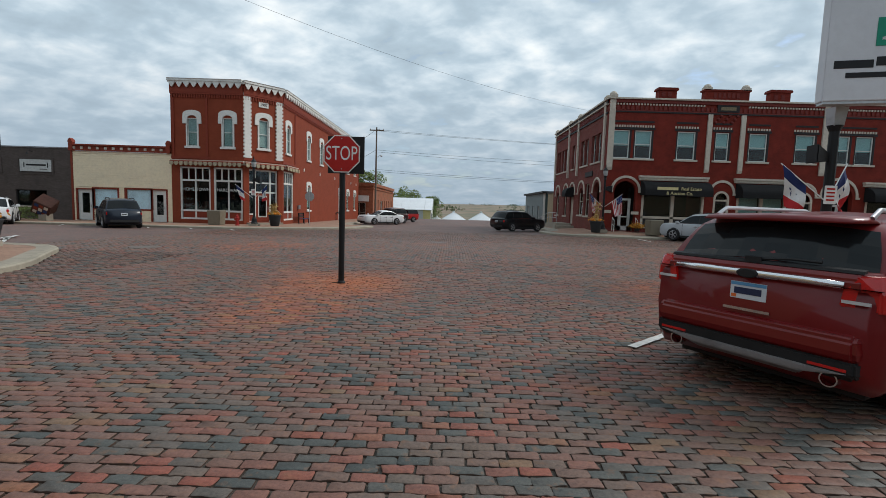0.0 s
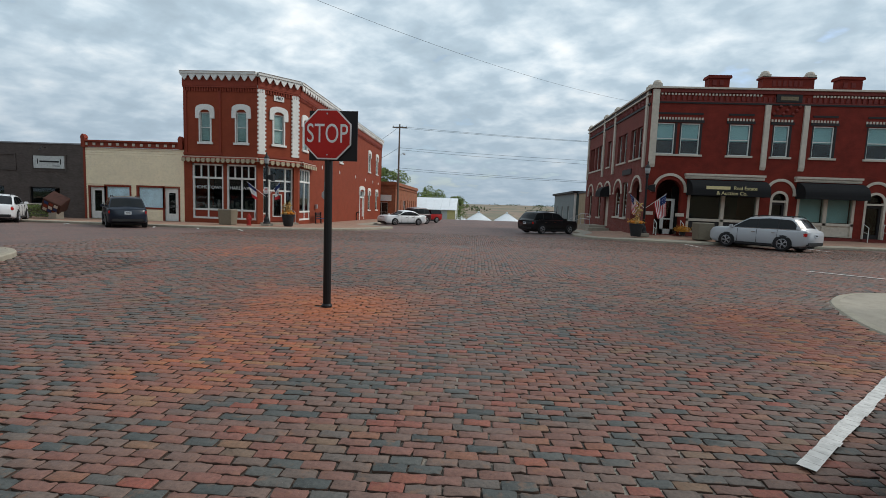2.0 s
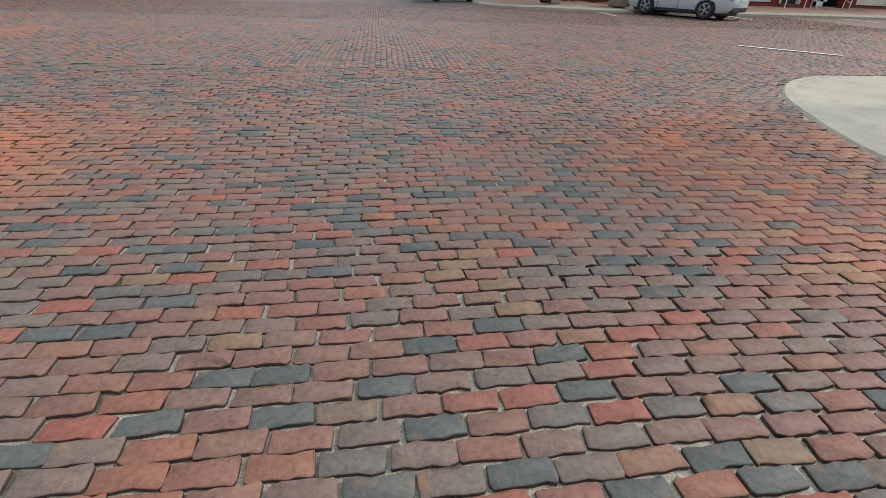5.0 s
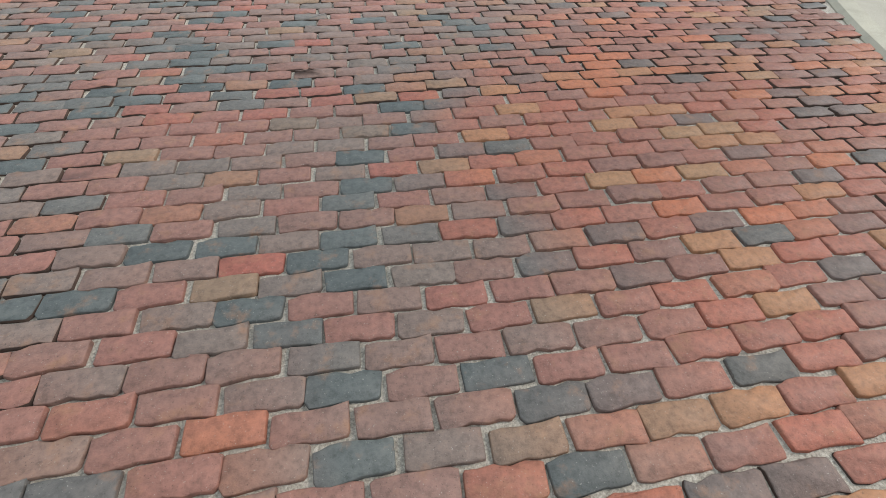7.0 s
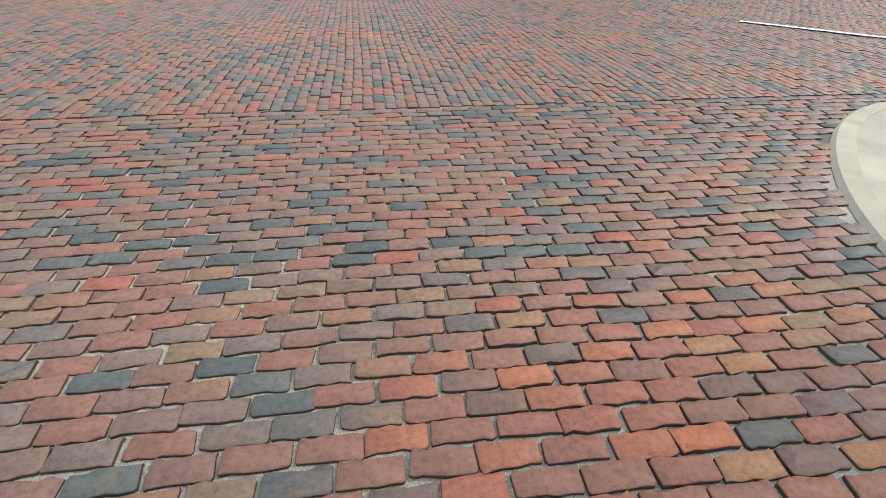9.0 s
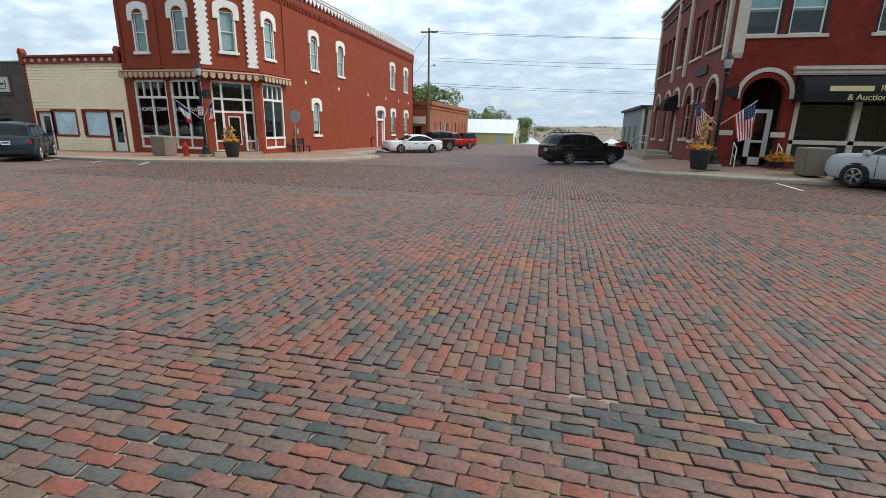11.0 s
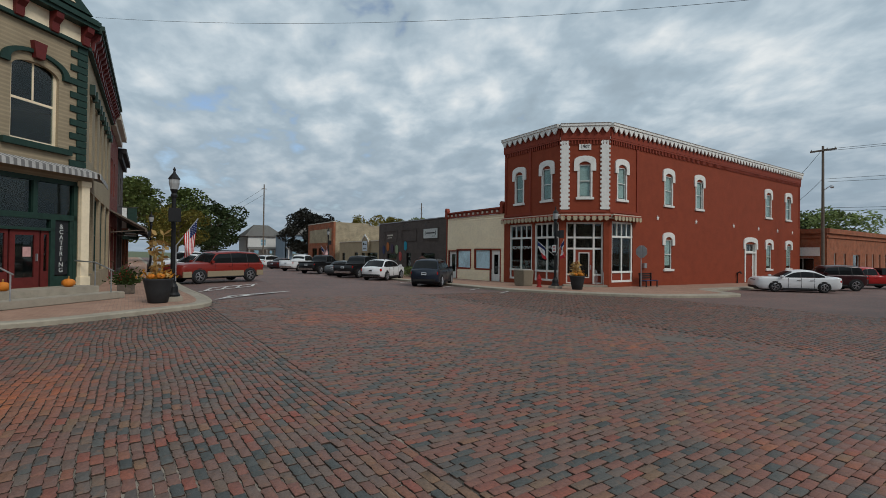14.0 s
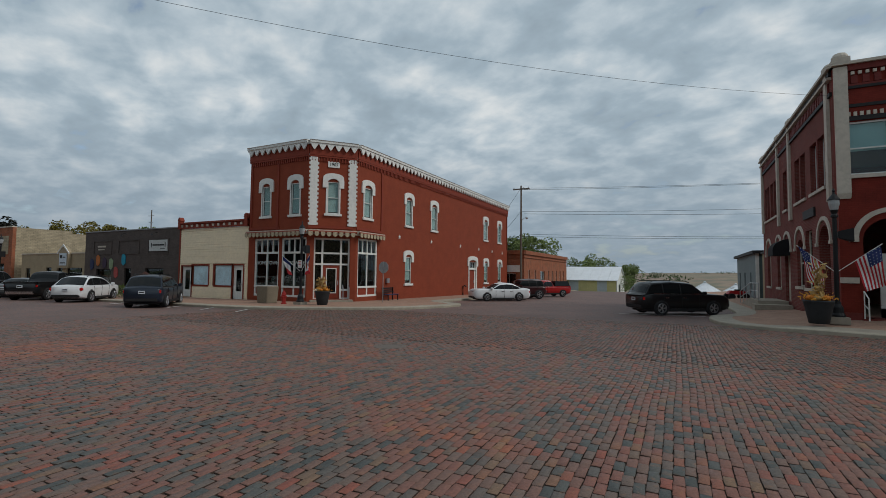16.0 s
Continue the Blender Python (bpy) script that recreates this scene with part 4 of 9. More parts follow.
for i, (x0, z0, x1, z1) in enumerate(hc):
    part("opening_trim", G(C1).box(x0 - 0.12, -0.05, z0, x0, 0.1, z1 + 0.1).box(x1, -0.05, z0, x1 + 0.12, 0.1, z1 + 0.1).box(x0, -0.05, z1, x1, 0.1, z1 + 0.1).box(x0, -0.05, z0 - 0.09 if z0 > 0 else z0, x1, 0.1, z0), HWTRIM, cream)
    if z0 > 0:
        wd_ = sash(cream, C1, x0, z0, x1, z1, HWTRIM, 0, 0, deep=-0.02, t=0.04, blind=1.0, blind_mat=mat("window_display_board", (0.62, 0.80, 0.88), 0.8, vary=0.25, scale=1.5))
        for c in wd_.children:
            if c.name.startswith("pane"):
                c.data.materials[0] = CLEARPANE
    else:
        d = part("shop_door", G(C1).box(x0, 0.06, z0, x0 + 0.28, 0.12, z1).box(x1 - 0.28, 0.06, z0, x1, 0.12, z1).box(x0 + 0.28, 0.06, 1.9, x1 - 0.28, 0.12, z1).box(x0 + 0.28, 0.06, z0, x1 - 0.28, 0.12, 0.35), WHITE, cream, "white glazed shop door")
        p = part("door_pane", bar(C1, x0 + 0.28, 0.35, x1 - 0.28, 1.9, 0.09, 0.096), GLASS, d)
        part("door_handle", bar(C1, x1 - 0.2, 0.8, x1 - 0.16, 1.0, 0.01, 0.06), STEEL, d)
roof_and_backs(cream, [(-22.6, 60), (-30.3, 60), (-30.3, 36.1)], HB - 0.6, 4.6, 4.5, TANBR)
flat_roof(cream, [(-30.2, 36.3), (-22.5, 36.3), (-22.5, 59.9), (-30.2, 59.9)], 4.7)
room(cream, C1, 0.2, -0.2, CL - 0.2, 2.6, 2.4)

# ---- grey brick shop ----
grey = thing("grey_brick_shop", "one-storey dark grey painted brick shop with hanging colour shapes", "building", (-37.2, 40, HB))
G1, GL = frame_at((-44.2, 36.1), (-30.3, 36.1))
hg = [(2.0, 0.45, 4.45, 1.9), (6.4, -0.25, 7.4, 2.0), (9.45, 0.75, 11.9, 2.0)]
part("wall_front", G(G1).wall(GL, HB - 0.6, 5.25, 0.3, hg), GREYBR, grey)
part("coping", bar(G1, 0, 5.25, GL, 5.34, -0.06, 0.34), mat("grey_coping", (0.28, 0.28, 0.29), 0.6), grey)
for x0, x1 in ((1.45, 4.4), (5.4, 8.5), (9.75, 12.55)):
    part("panel_frame", G(G1).box(x0, -0.06, 4.36, x1, 0, 4.46).box(x0, -0.06, 3.2, x1, 0, 3.3).box(x0, -0.06, 3.3, x0 + 0.1, 0, 4.36).box(x1 - 0.1, -0.06, 3.3, x1, 0, 4.36), GREYBR, grey)
sg = part("sign_board", bar(G1, 9.95, 3.42, 12.4, 4.34, -0.08, 0.0), mat("pale_sign", (0.55, 0.56, 0.54), 0.6), grey, "pale rectangular shop sign")
g = G(G1)
for a, b, z0, z1 in ((10.25, 10.32, 3.72, 4.12), (10.45, 12.0, 3.86, 3.98), (12.1, 12.17, 3.72, 4.12), (11.5, 12.1, 3.58, 3.63)):
    g.box(a, -0.09, z0, b, -0.08, z1)
part("sign_bar", g, METALBLK, sg)
part("sign_bar", G(G1).box(2.1, -0.02, 3.85, 3.4, 0, 4.0).box(2.2, -0.02, 3.6, 3.2, 0, 3.68), OFFWHITE, grey)
for x in (6.6, 10.9):
    part("sign_lamp", G(G1).tube([(x, 0, 4.95), (x, -0.3, 5.0), (x, -0.45, 4.85)], 0.025).lathe([(0.03, 0.12), (0.12, 0.0), (0.1, 0.0), (0.02, 0.08)], 10, (x, -0.45, 4.72)), METALBLK, grey)
for i, (x0, z0, x1, z1) in enumerate(hg):
    sash(grey, G1, x0, z0, x1, z1, METALBLK, 0, 0, deep=0.12, t=0.07)
    if z0 > 0:
        part("window_sill", bar(G1, x0 - 0.08, z0 - 0.1, x1 + 0.08, z0, -0.06, 0.12), OFFWHITE, grey)
room(grey, G1, 0.3, -0.3, GL - 0.3, 3.0, 2.2)
for (x, z), col in zip(((-42.9, 2.3), (-41.9, 2.65), (-40.85, 2.43), (-39.8, 2.34), (-37.9, 2.72), (-39.0, 1.6)), ((0.03, 0.04, 0.10), (0.42, 0.13, 0.03), (0.05, 0.03, 0.06), (0.25, 0.33, 0.20), (0.02, 0.27, 0.38), (0.42, 0.08, 0.07))):
    u = x + 44.2
    part("colour_shape", G(G1).prism([(u - 0.3, z), (u - 0.26, z + 0.42), (u, z + 0.52), (u + 0.3, z + 0.3), (u + 0.3, z - 0.3), (u, z - 0.5), (u - 0.24, z - 0.34)], -0.06, -0.02, "y"), mat("hung_shape_paint", col, 0.6, vary=0.3, scale=12), grey, "bright painted hanging shape")
roof_and_backs(grey, [(-30.4, 60), (-44.2, 60), (-44.2, 36.1)], HB - 0.6, 5.0, 4.5, GREYBR)
flat_roof(grey, [(-44.1, 36.3), (-30.5, 36.3), (-30.5, 59.9), (-44.1, 59.9)], 4.8)
part("roof_pipe", G().lathe([(0.08, 0), (0.08, 0.9)], 8, (-36.0, 44, 4.8)), STEEL, grey)

# ---- small tan shop and tall tan block beyond ----
tan = thing("tan_shop", "low tan brick shop with a small gabled sign hood", "building", (-51, 40, HB))
T1, TL = frame_at((-57.0, 36.3), (-44.3, 36.3))
ht = [(1.0, 0.2, 2.0, 1.9), (5.2, -0.2, 6.3, 2.0), (7.4, 0.4, 8.4, 2.0), (9.2, 0.0, 12.0, 2.0)]
part("wall_front", G(T1).wall(TL, HB - 0.6, 3.35, 0.3, ht), TANPAINT, tan)
part("coping", bar(T1, 0, 3.35, TL, 3.45, -0.08, 0.34), OFFWHITE, tan)
for x0, z0, x1, z1 in ht:
    sash(tan, T1, x0, z0, x1, z1, BLACKBAND, 0, 0, deep=0.12)
hood_ = part("sign_gable", G(T1).prism([(8.2, 1.95), (10.0, 1.95), (10.0, 3.5), (9.1, 4.15), (8.2, 3.5)], -0.3, 0.0, "y"), TANPAINT, tan)
part("gable_trim", G(T1).prism([(8.0, 3.45), (9.1, 4.28), (10.2, 3.45), (10.2, 3.3), (9.1, 4.1), (8.0, 3.3)], -0.36, -0.3, "y"), WHITE, tan)
part("sign_board", bar(T1, 8.45, 2.2, 9.75, 3.4, -0.34, -0.3), mat("pale_blue_sign", (0.55, 0.62, 0.68), 0.6), tan)
part("sign_bar", G(T1).box(8.6, -0.35, 2.9, 9.0, -0.34, 3.2).box(8.6, -0.35, 2.4, 9.6, -0.34, 2.5).box(9.1, -0.35, 2.95, 9.6, -0.34, 3.05), METALBLK, tan)
roof_and_backs(tan, [(-44.3, 50), (-57.0, 50), (-57.0, 36.3)], HB - 0.6, 3.3, 3.0, TANBR)
flat_roof(tan, [(-56.9, 36.5), (-44.4, 36.5), (-44.4, 49.9), (-56.9, 49.9)], 3.2)
room(tan, T1, 0.3, -0.3, TL - 0.3, 2.6, 2.0)
blk = thing("tan_block_hall", "tall weathered tan block hall with an orange brick front", "building", (-64, 44, HB))
K1, KL = frame_at((-69.5, 35.9), (-58.3, 35.9))
hk = [(2.0, -0.2, 4.2, 2.6), (5.0, -0.2, 6.4, 2.6), (7.6, 0.4, 9.6, 2.4)]
part("wall_front", G(K1).wall(KL, HB - 0.6, 6.3, 0.3, hk), ORBR, blk)
part("panel_front", G(K1).box(0.8, -0.04, 3.4, KL - 0.8, 0.0, 5.4), TANBR, blk)
part("coping", bar(K1, 0, 6.3, KL, 6.42, -0.08, 0.34), OFFWHITE, blk)
for x0, z0, x1, z1 in hk:
    sash(blk, K1, x0, z0, x1, z1, BLACKBAND, 0, 1)
K2, KL2 = frame_at((-58.3, 36.202), (-58.3, 62))
g = G(K2)
for i in range(5):
    g.m = K2 @ Matrix.Translation((i * KL2 / 5, 0, 0))
    g.wall(KL2 / 5, HB - 0.6, 6.3 - 0.28 * i, 0.3)
part("wall_side", g, TANBR, blk, "weathered tan block side wall, stepped down to the back")
roof_and_backs(blk, [(-58.3, 62), (-69.5, 62), (-69.5, 35.9)], HB - 0.6, 5.2, 4.5, TANBR)
flat_roof(blk, [(-69.4, 36.1), (-58.5, 36.1), (-58.5, 61.8), (-69.4, 61.8)], 5.0)
room(blk, K1, 0.3, -0.3, KL - 0.3, 3, 2.0)

# ---- corner brick block ----
RBZ = 0.05
block = thing("corner_brick_block", "two-storey oxblood-painted brick corner block with arches and black awnings", "building", (22, 42, RBZ))
R1, RL = frame_at((10.69, 35.18), (40.0, 35.18))
R2, RL2 = frame_at((10.69, 52.3), (10.69, 35.18))
X0 = 10.69
rw = [(10.98, 12.36), (12.6, 13.98), (15.72, 17.2), (18.52, 19.66), (21.0, 22.46), (24.4, 25.96), (27.1, 28.5), (28.8, 30.2), (32.4, 33.9), (35.5, 36.9), (37.2, 38.6)]
hr = [(a - X0, 5.7, b - X0, 7.74) for a, b in rw]
ARCH = [(12.2, 0.82, 3.2, 0.3), (19.36, 0.5, 2.9, 0.5), (25.42, 0.6, 2.9, 0.5), (28.0, 1.05, 3.2, 0.3)]
hr += [(c - r - X0, z0, c + r - X0, sp + r + 0.02) for c, r, sp, z0 in ARCH]
SHOPS = [(13.45, 18.1), (20.5, 24.2), (30.0, 34.5), (35.5, 39.5)]
hr += [(a - X0, 0.55, b - X0, 3.6) for a, b in SHOPS]
part("wall_front", G(R1).wall(RL, RBZ - 0.6, 10.0, 0.35, hr), RBRED, block)


def u2(y):
    return 52.3 - y


side_w = [(36.75, 37.8), (38.0, 39.1), (40.0, 41.0), (41.2, 42.2), (44.2, 45.15), (46.9, 48.0), (48.2, 49.2), (49.6, 50.4), (50.5, 51.3)]
hs2 = [(u2(b), 5.6, u2(a), 7.8) for a, b in side_w]
SARCH = [(37.2, 0.8, 3.2, 0.45), (41.5, 0.7, 3.0, 1.35), (44.5, 0.65, 3.0, 0.45), (46.9, 0.55, 3.0, 1.2), (50.2, 0.6, 3.0, 1.2)]
hs2 += [(u2(c) - r, z0, u2(c) + r, sp + r + 0.02) for c, r, sp, z0 in SARCH]
hs2 += [(u2(40.3), 1.3, u2(39.1), 4.0)]
part("wall_side", G(R2).wall(RL2 - 0.352, RBZ - 0.6, 10.0, 0.35, hs2), RBSIDE, block, "maroon brick side wall")
roof_and_backs(block, [(40, 35.3), (40, 52.3), (10.8, 52.3)], RBZ - 0.6, 9.6, 9, RBSIDE)
flat_roof(block, [(10.9, 35.4), (39.9, 35.4), (39.9, 52.1), (10.9, 52.1)], 9.2)
PALEBLIND = mat("pale_teal_blind", (0.62, 0.80, 0.79), 0.85, vary=0.06)
ALU = mat("aluminium_sash", (0.6, 0.6, 0.58), 0.5, vary=0.1)
for (x0, z0, x1, z1) in hr[:len(rw)]:
    sash(block, R1, x0 + 0.06, z0, x1 - 0.1, z1, WHITE, 1, 0, blind=0.55, t=0.065, deep=0.05, blind_mat=PALEBLIND)
    for q0, q1 in ((x0 - 0.03, x0 + 0.058), (x1 - 0.098, x1 + 0.03)):
        part("window_reveal", G(R1).box(q0, -0.012, z0, q1, 0.2, z1), BLACKBAND, block)
    part("window_sill", bar(R1, x0 - 0.12, z0 - 0.13, x1 + 0.12, z0, -0.1, 0.14), OFFWHITE, block)
for a, b in ((10.85, 14.1), (15.55, 17.35), (18.35, 19.8), (20.85, 22.6), (24.25, 26.1), (26.95, 30.35), (32.2, 34.1)):
    a, b = a - X0, b - X0
    dentils(block, R1, a, b, 7.95, 0.1, 0.16, 0.09, 0.06, OFFWHITE, "lintel_dentil")
    part("lintel", G(R1).box(a, -0.05, 7.78, b, 0.0, 7.95).box(a + 0.1, -0.04, 8.3, b - 0.1, 0.0, 8.42), BLACKBAND, block)
for (a, b, z0, z1) in ((10.66, 11.08, 4.8, 9.9), (17.88, 18.22, 4.8, 9.02), (20.32, 20.66, 4.8, 9.02), (26.3, 26.7, 4.8, 9.95), (34.6, 35.0, 4.8, 9.95)):
    g = G(R1).box(a - X0, -0.12, z0 + 0.2, b - X0, 0.0, z1)
    g.prism([(-0.12, z0 + 0.2), (0.0, z0 + 0.2), (0.0, z0), (-0.05, z0)], a - X0, b - X0, "x")
    part("pilaster", g, OFFWHITE, block, "cream painted pilaster strip", bevel=0.012)
part("parapet_cap", G(R1).box(-0.1, -0.2, 9.95, RL, 0.4, 10.06), OFFWHITE, block)
part("black_band", G(R1).box(-0.02, -0.06, 9.02, RL, 0.0, 9.12), BLACKBAND, block)
part("belt_course", G(R1).box(0.4, -0.05, 9.12, RL, 0, 9.2).box(0.4, -0.1, 9.72, RL, 0, 9.95), RBTRIM, block)
dentils(block, R1, 0.5, 17.7 - X0, 9.55, 0.1, 0.12, 0.11, 0.09, OFFWHITE, "cornice_dentil")
dentils(block, R1, 20.8 - X0, RL, 9.55, 0.1, 0.12, 0.11, 0.09, OFFWHITE, "cornice_dentil")
dentils(block, R1, 0.5, RL, 9.22, 0.2, 0.3, 0.14, 0.05, RBTRIM, "corbel")
npn = part("name_panel", bar(R1, 18.5 - X0, 9.2, 20.1 - X0, 9.7, -0.1, 0), BLACKBAND, block, "dark carved name panel")
part("carved_bar", G(R1).box(18.75 - X0, -0.12, 9.33, 19.85 - X0, -0.1, 9.57), mat("old_gilt", (0.2, 0.16, 0.10), 0.7, vary=0.5, scale=12), npn)
for i in range(9):
    a = 18.45 - X0 + i * 0.2
    part("carved_ornament", G(R1).lathe([(0.02, 0), (0.1, 0.06), (0.11, 0.14), (0.03, 0.24)], 8, (a, -0.02, 8.35 + 0.24 * (i % 3))), RBTRIM, block, smooth=True)
for a, b, z in ((14.05, 15.55, 10.85), (22.2, 23.8, 10.9)):
    part("parapet_block", G(R1).box(a - X0 + 0.1, -0.1, 10.06, b - X0 - 0.1, 0.5, z - 0.2).box(a - X0, -0.18, z - 0.2, b - X0, 0.58, z - 0.06).box(a - X0 + 0.03, -0.16, z - 0.06, b - X0 - 0.03, 0.55, z), RBRED, block, bevel=0.01)
    dentils(block, R1, a - X0 + 0.3, b - X0 - 0.3, 10.2, 0.25, 0.32, 0.12, 0.14, RBTRIM, "block_panel")
g = G(R1).box(17.5 - X0, -0.14, 10.06, 20.7 - X0, 0.4, 10.75).box(17.4 - X0, -0.2, 10.68, 20.8 - X0, 0.45, 10.8)
part("parapet_block", g, RBRED, block)
dentils(block, R1, 18.1 - X0, 20.1 - X0, 10.2, 0.2, 0.36, 0.12, 0.17, RBTRIM, "block_panel")
for x in (17.7, 20.5, 10.9, 26.5, 34.8):
    z = 10.75 if 17 < x < 21 else 10.05
    g = G(R1).box(x - X0 - 0.26, -0.2, z, x - X0 + 0.26, 0.32, z + 0.2)
    g.lathe([(0.27, z + 0.2), (0.27, z + 0.28), (0.2, z + 0.4), (0.06, z + 0.46)], 12, (x - X0, 0.06, 0))
    part("parapet_knob", g, OFFWHITE, block)
for c, r, sp, z0 in ARCH:
    spandrel(block, R1, c - X0, r, sp, sp + r + 0.02, 0.35, RBRED)
    ro = 1.12 if r > 0.7 else 0.98
    if r > 1:
        ro = 1.42
    arch_band(block, R1, c - X0, ro - 0.17, ro, 3.3, 0.07, OFFWHITE)
    w0, w1 = c - X0 - r, c - X0 + r
    if r < 0.7:
        arch_band(block, R1, c - X0, r - 0.08, r + 0.08, sp, 0.02, OFFWHITE, "door_arch_trim", 0)
        part("door_jamb", G(R1).box(w0 - 0.08, -0.02, z0, w0 + 0.06, 0.2, sp).box(w1 - 0.06, -0.02, z0, w1 + 0.08, 0.2, sp).box(w0, 0.0, 2.72, w1, 0.2, 2.84), OFFWHITE, block)
        d = part("shop_door", G(R1).box(w0 + 0.06, 0.14, z0, w0 + 0.2, 0.2, 2.72).box(w1 - 0.2, 0.14, z0, w1 - 0.06, 0.2, 2.72).box(w0 + 0.2, 0.14, z0, w1 - 0.2, 0.2, z0 + 0.3).box(w0 + 0.2, 0.14, 2.55, w1 - 0.2, 0.2, 2.72), BLACKBAND, block, "black glazed shop door")
        part("door_pane", bar(R1, w0 + 0.06, z0, w1 - 0.06, sp + r, 0.21, 0.216), GLASS, d).visible_shadow = False
    else:
        d = part("double_door", G(R1).box(c - X0 - 0.1, 0.9, z0, c - X0 + 0.12, 0.98, 2.6).box(c - X0 + 0.6, 0.9, z0, c - X0 + 0.8, 0.98, 2.6).box(c - X0 - 0.1, 0.9, 2.6, c - X0 + 0.8, 0.98, 2.75).box(c - X0 - 0.1, 0.9, z0, c - X0 + 0.8, 0.98, z0 + 0.35).box(c - X0 + 0.12, 0.9, 1.3, c - X0 + 0.6, 0.97, 1.4), WHITE, block, "white glazed entrance door set back in the arch")
        part("door_pane", bar(R1, c - X0 + 0.0, z0 + 0.2, c - X0 + 0.7, 2.7, 0.94, 0.946), GLASS, d)
    part("doorstep", G(R1).box(w0 - 0.1, -0.5, RBZ, w1 + 0.1, 1.0, z0 - 0.16).box(w0 - 0.1, -0.2, z0 - 0.16, w1 + 0.1, 1.0, z0), RBTRIM, block)
    g = G(R1)
    for x in (w0 - 0.05, w1 + 0.05):
        g.tube([(x, -0.1, z0), (x, -0.1, z0 + 1.0), (x, -0.55, z0 + 0.75), (x, -0.55, RBZ + 0.2)], 0.024).tube([(x, -0.1, z0 + 0.5), (x, -0.55, z0 + 0.35)], 0.018)
    part("hand_rail", g, WHITE, block, "white painted step rail")
for k, (a, b) in enumerate(SHOPS):
    a, b = a - X0, b - X0
    g = G(R1).box(a, 0.0, 0.4, b, 0.2, 0.62).box(a, 0.0, 1.28, b, 0.2, 1.46).box(a, 0.0, 0.62, a + 0.18, 0.2, 3.6).box(b - 0.18, 0.0, 0.62, b, 0.2, 3.6).box((a + b) / 2 - 0.12, 0.0, 0.62, (a + b) / 2 + 0.12, 0.2, 3.6)
    s = part("shop_window", g, OFFWHITE, block, "cream framed plate glass shop window", bevel=0.01)
    part("stall_panel", bar(R1, a + 0.18, 0.62, b - 0.18, 1.28, 0.08, 0.14), BLACKBAND if k == 0 else OFFWHITE, s)
    for q0, q1 in ((a + 0.18, (a + b) / 2 - 0.12), ((a + b) / 2 + 0.12, b - 0.18)):
        part("pane", bar(R1, q0, 1.46, q1, 3.6, 0.1, 0.108), GLASS, s).visible_shadow = False
        if k == 1:
            part("blind", bar(R1, q0, 1.5, q1, 3.4, 0.3, 0.31), BLIND, s)
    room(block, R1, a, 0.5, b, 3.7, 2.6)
    part("storefront_cornice", G(R1).box(a - 0.3, -0.2, 4.1, b + 0.1, 0, 4.38).box(a - 0.35, -0.3, 4.3, b + 0.13, 0, 4.44).box(a - 0.28, -0.24, 4.16, b + 0.08, 0, 4.22), OFFWHITE, block)
    # awning: quarter-round black canvas with closed ends
    n = 8
    prof = [(-0.02, 4.05)] + [(-0.95 * math.sin(math.pi / 2 * i / n) - 0.02, 3.3 + 0.75 * math.cos(math.pi / 2 * i / n)) for i in range(1, n + 1)] + [(-0.97, 2.98), (-0.93, 2.98), (-0.9, 3.3)] + [(-0.88 * math.sin(math.pi / 2 * i / n), 3.28 + 0.7 * math.cos(math.pi / 2 * i / n)) for i in range(n, 0, -1)]
    aw = part("awning", G(R1).prism(prof, a - 0.15, b + 0.12, "x"), AWNBLK, block, "rounded black canvas awning")
    for e in (a - 0.15, b + 0.09):
        endp = [(-0.02, 4.04)] + [(-0.95 * math.sin(math.pi / 2 * i / n), 3.3 + 0.74 * math.cos(math.pi / 2 * i / n)) for i in range(1, n + 1)] + [(-0.95, 2.99), (-0.02, 2.99)]
        part("awning_end", G(R1).prism(endp, e + 0.004, e + 0.026, "x"), AWNBLK, aw)
    if k == 0:
        GOLD = mat("gold_letters", (0.62, 0.53, 0.28), 0.6, vary=0.1)
        cx = (a + b) / 2
        part("sign_bar", G(R1).box(cx - 1.62, -0.98, 3.40, cx - 0.12, -0.95, 3.60), GOLD, aw, "plain gold bar of lettering")
        text_part("lettering", "Real Estate", 0.33, R1 @ Matrix.Translation((cx + 0.82, -0.99, 3.5)) @ UP, GOLD, aw, 0.012)
        text_part("lettering", "& Auction Co.", 0.33, R1 @ Matrix.Translation((cx, -1.0, 3.16)) @ UP, GOLD, aw, 0.012)
for x, z in ((13.0, 1.55), (10.95, 1.6)):
    part("wall_plaque", bar(R1, x - X0 - 0.28, z, x - X0 + 0.28, z + 0.22, -0.04, 0), OFFWHITE, block)
part("plinth", G(R1).wall(RL, RBZ - 0.3, 0.5, 0.06, [(c - r - X0 - 0.1, RBZ - 0.3, c + r - X0 + 0.1, 0.5) for c, r, sp, z0 in ARCH]), RBTRIM, block).location.y -= 0.066
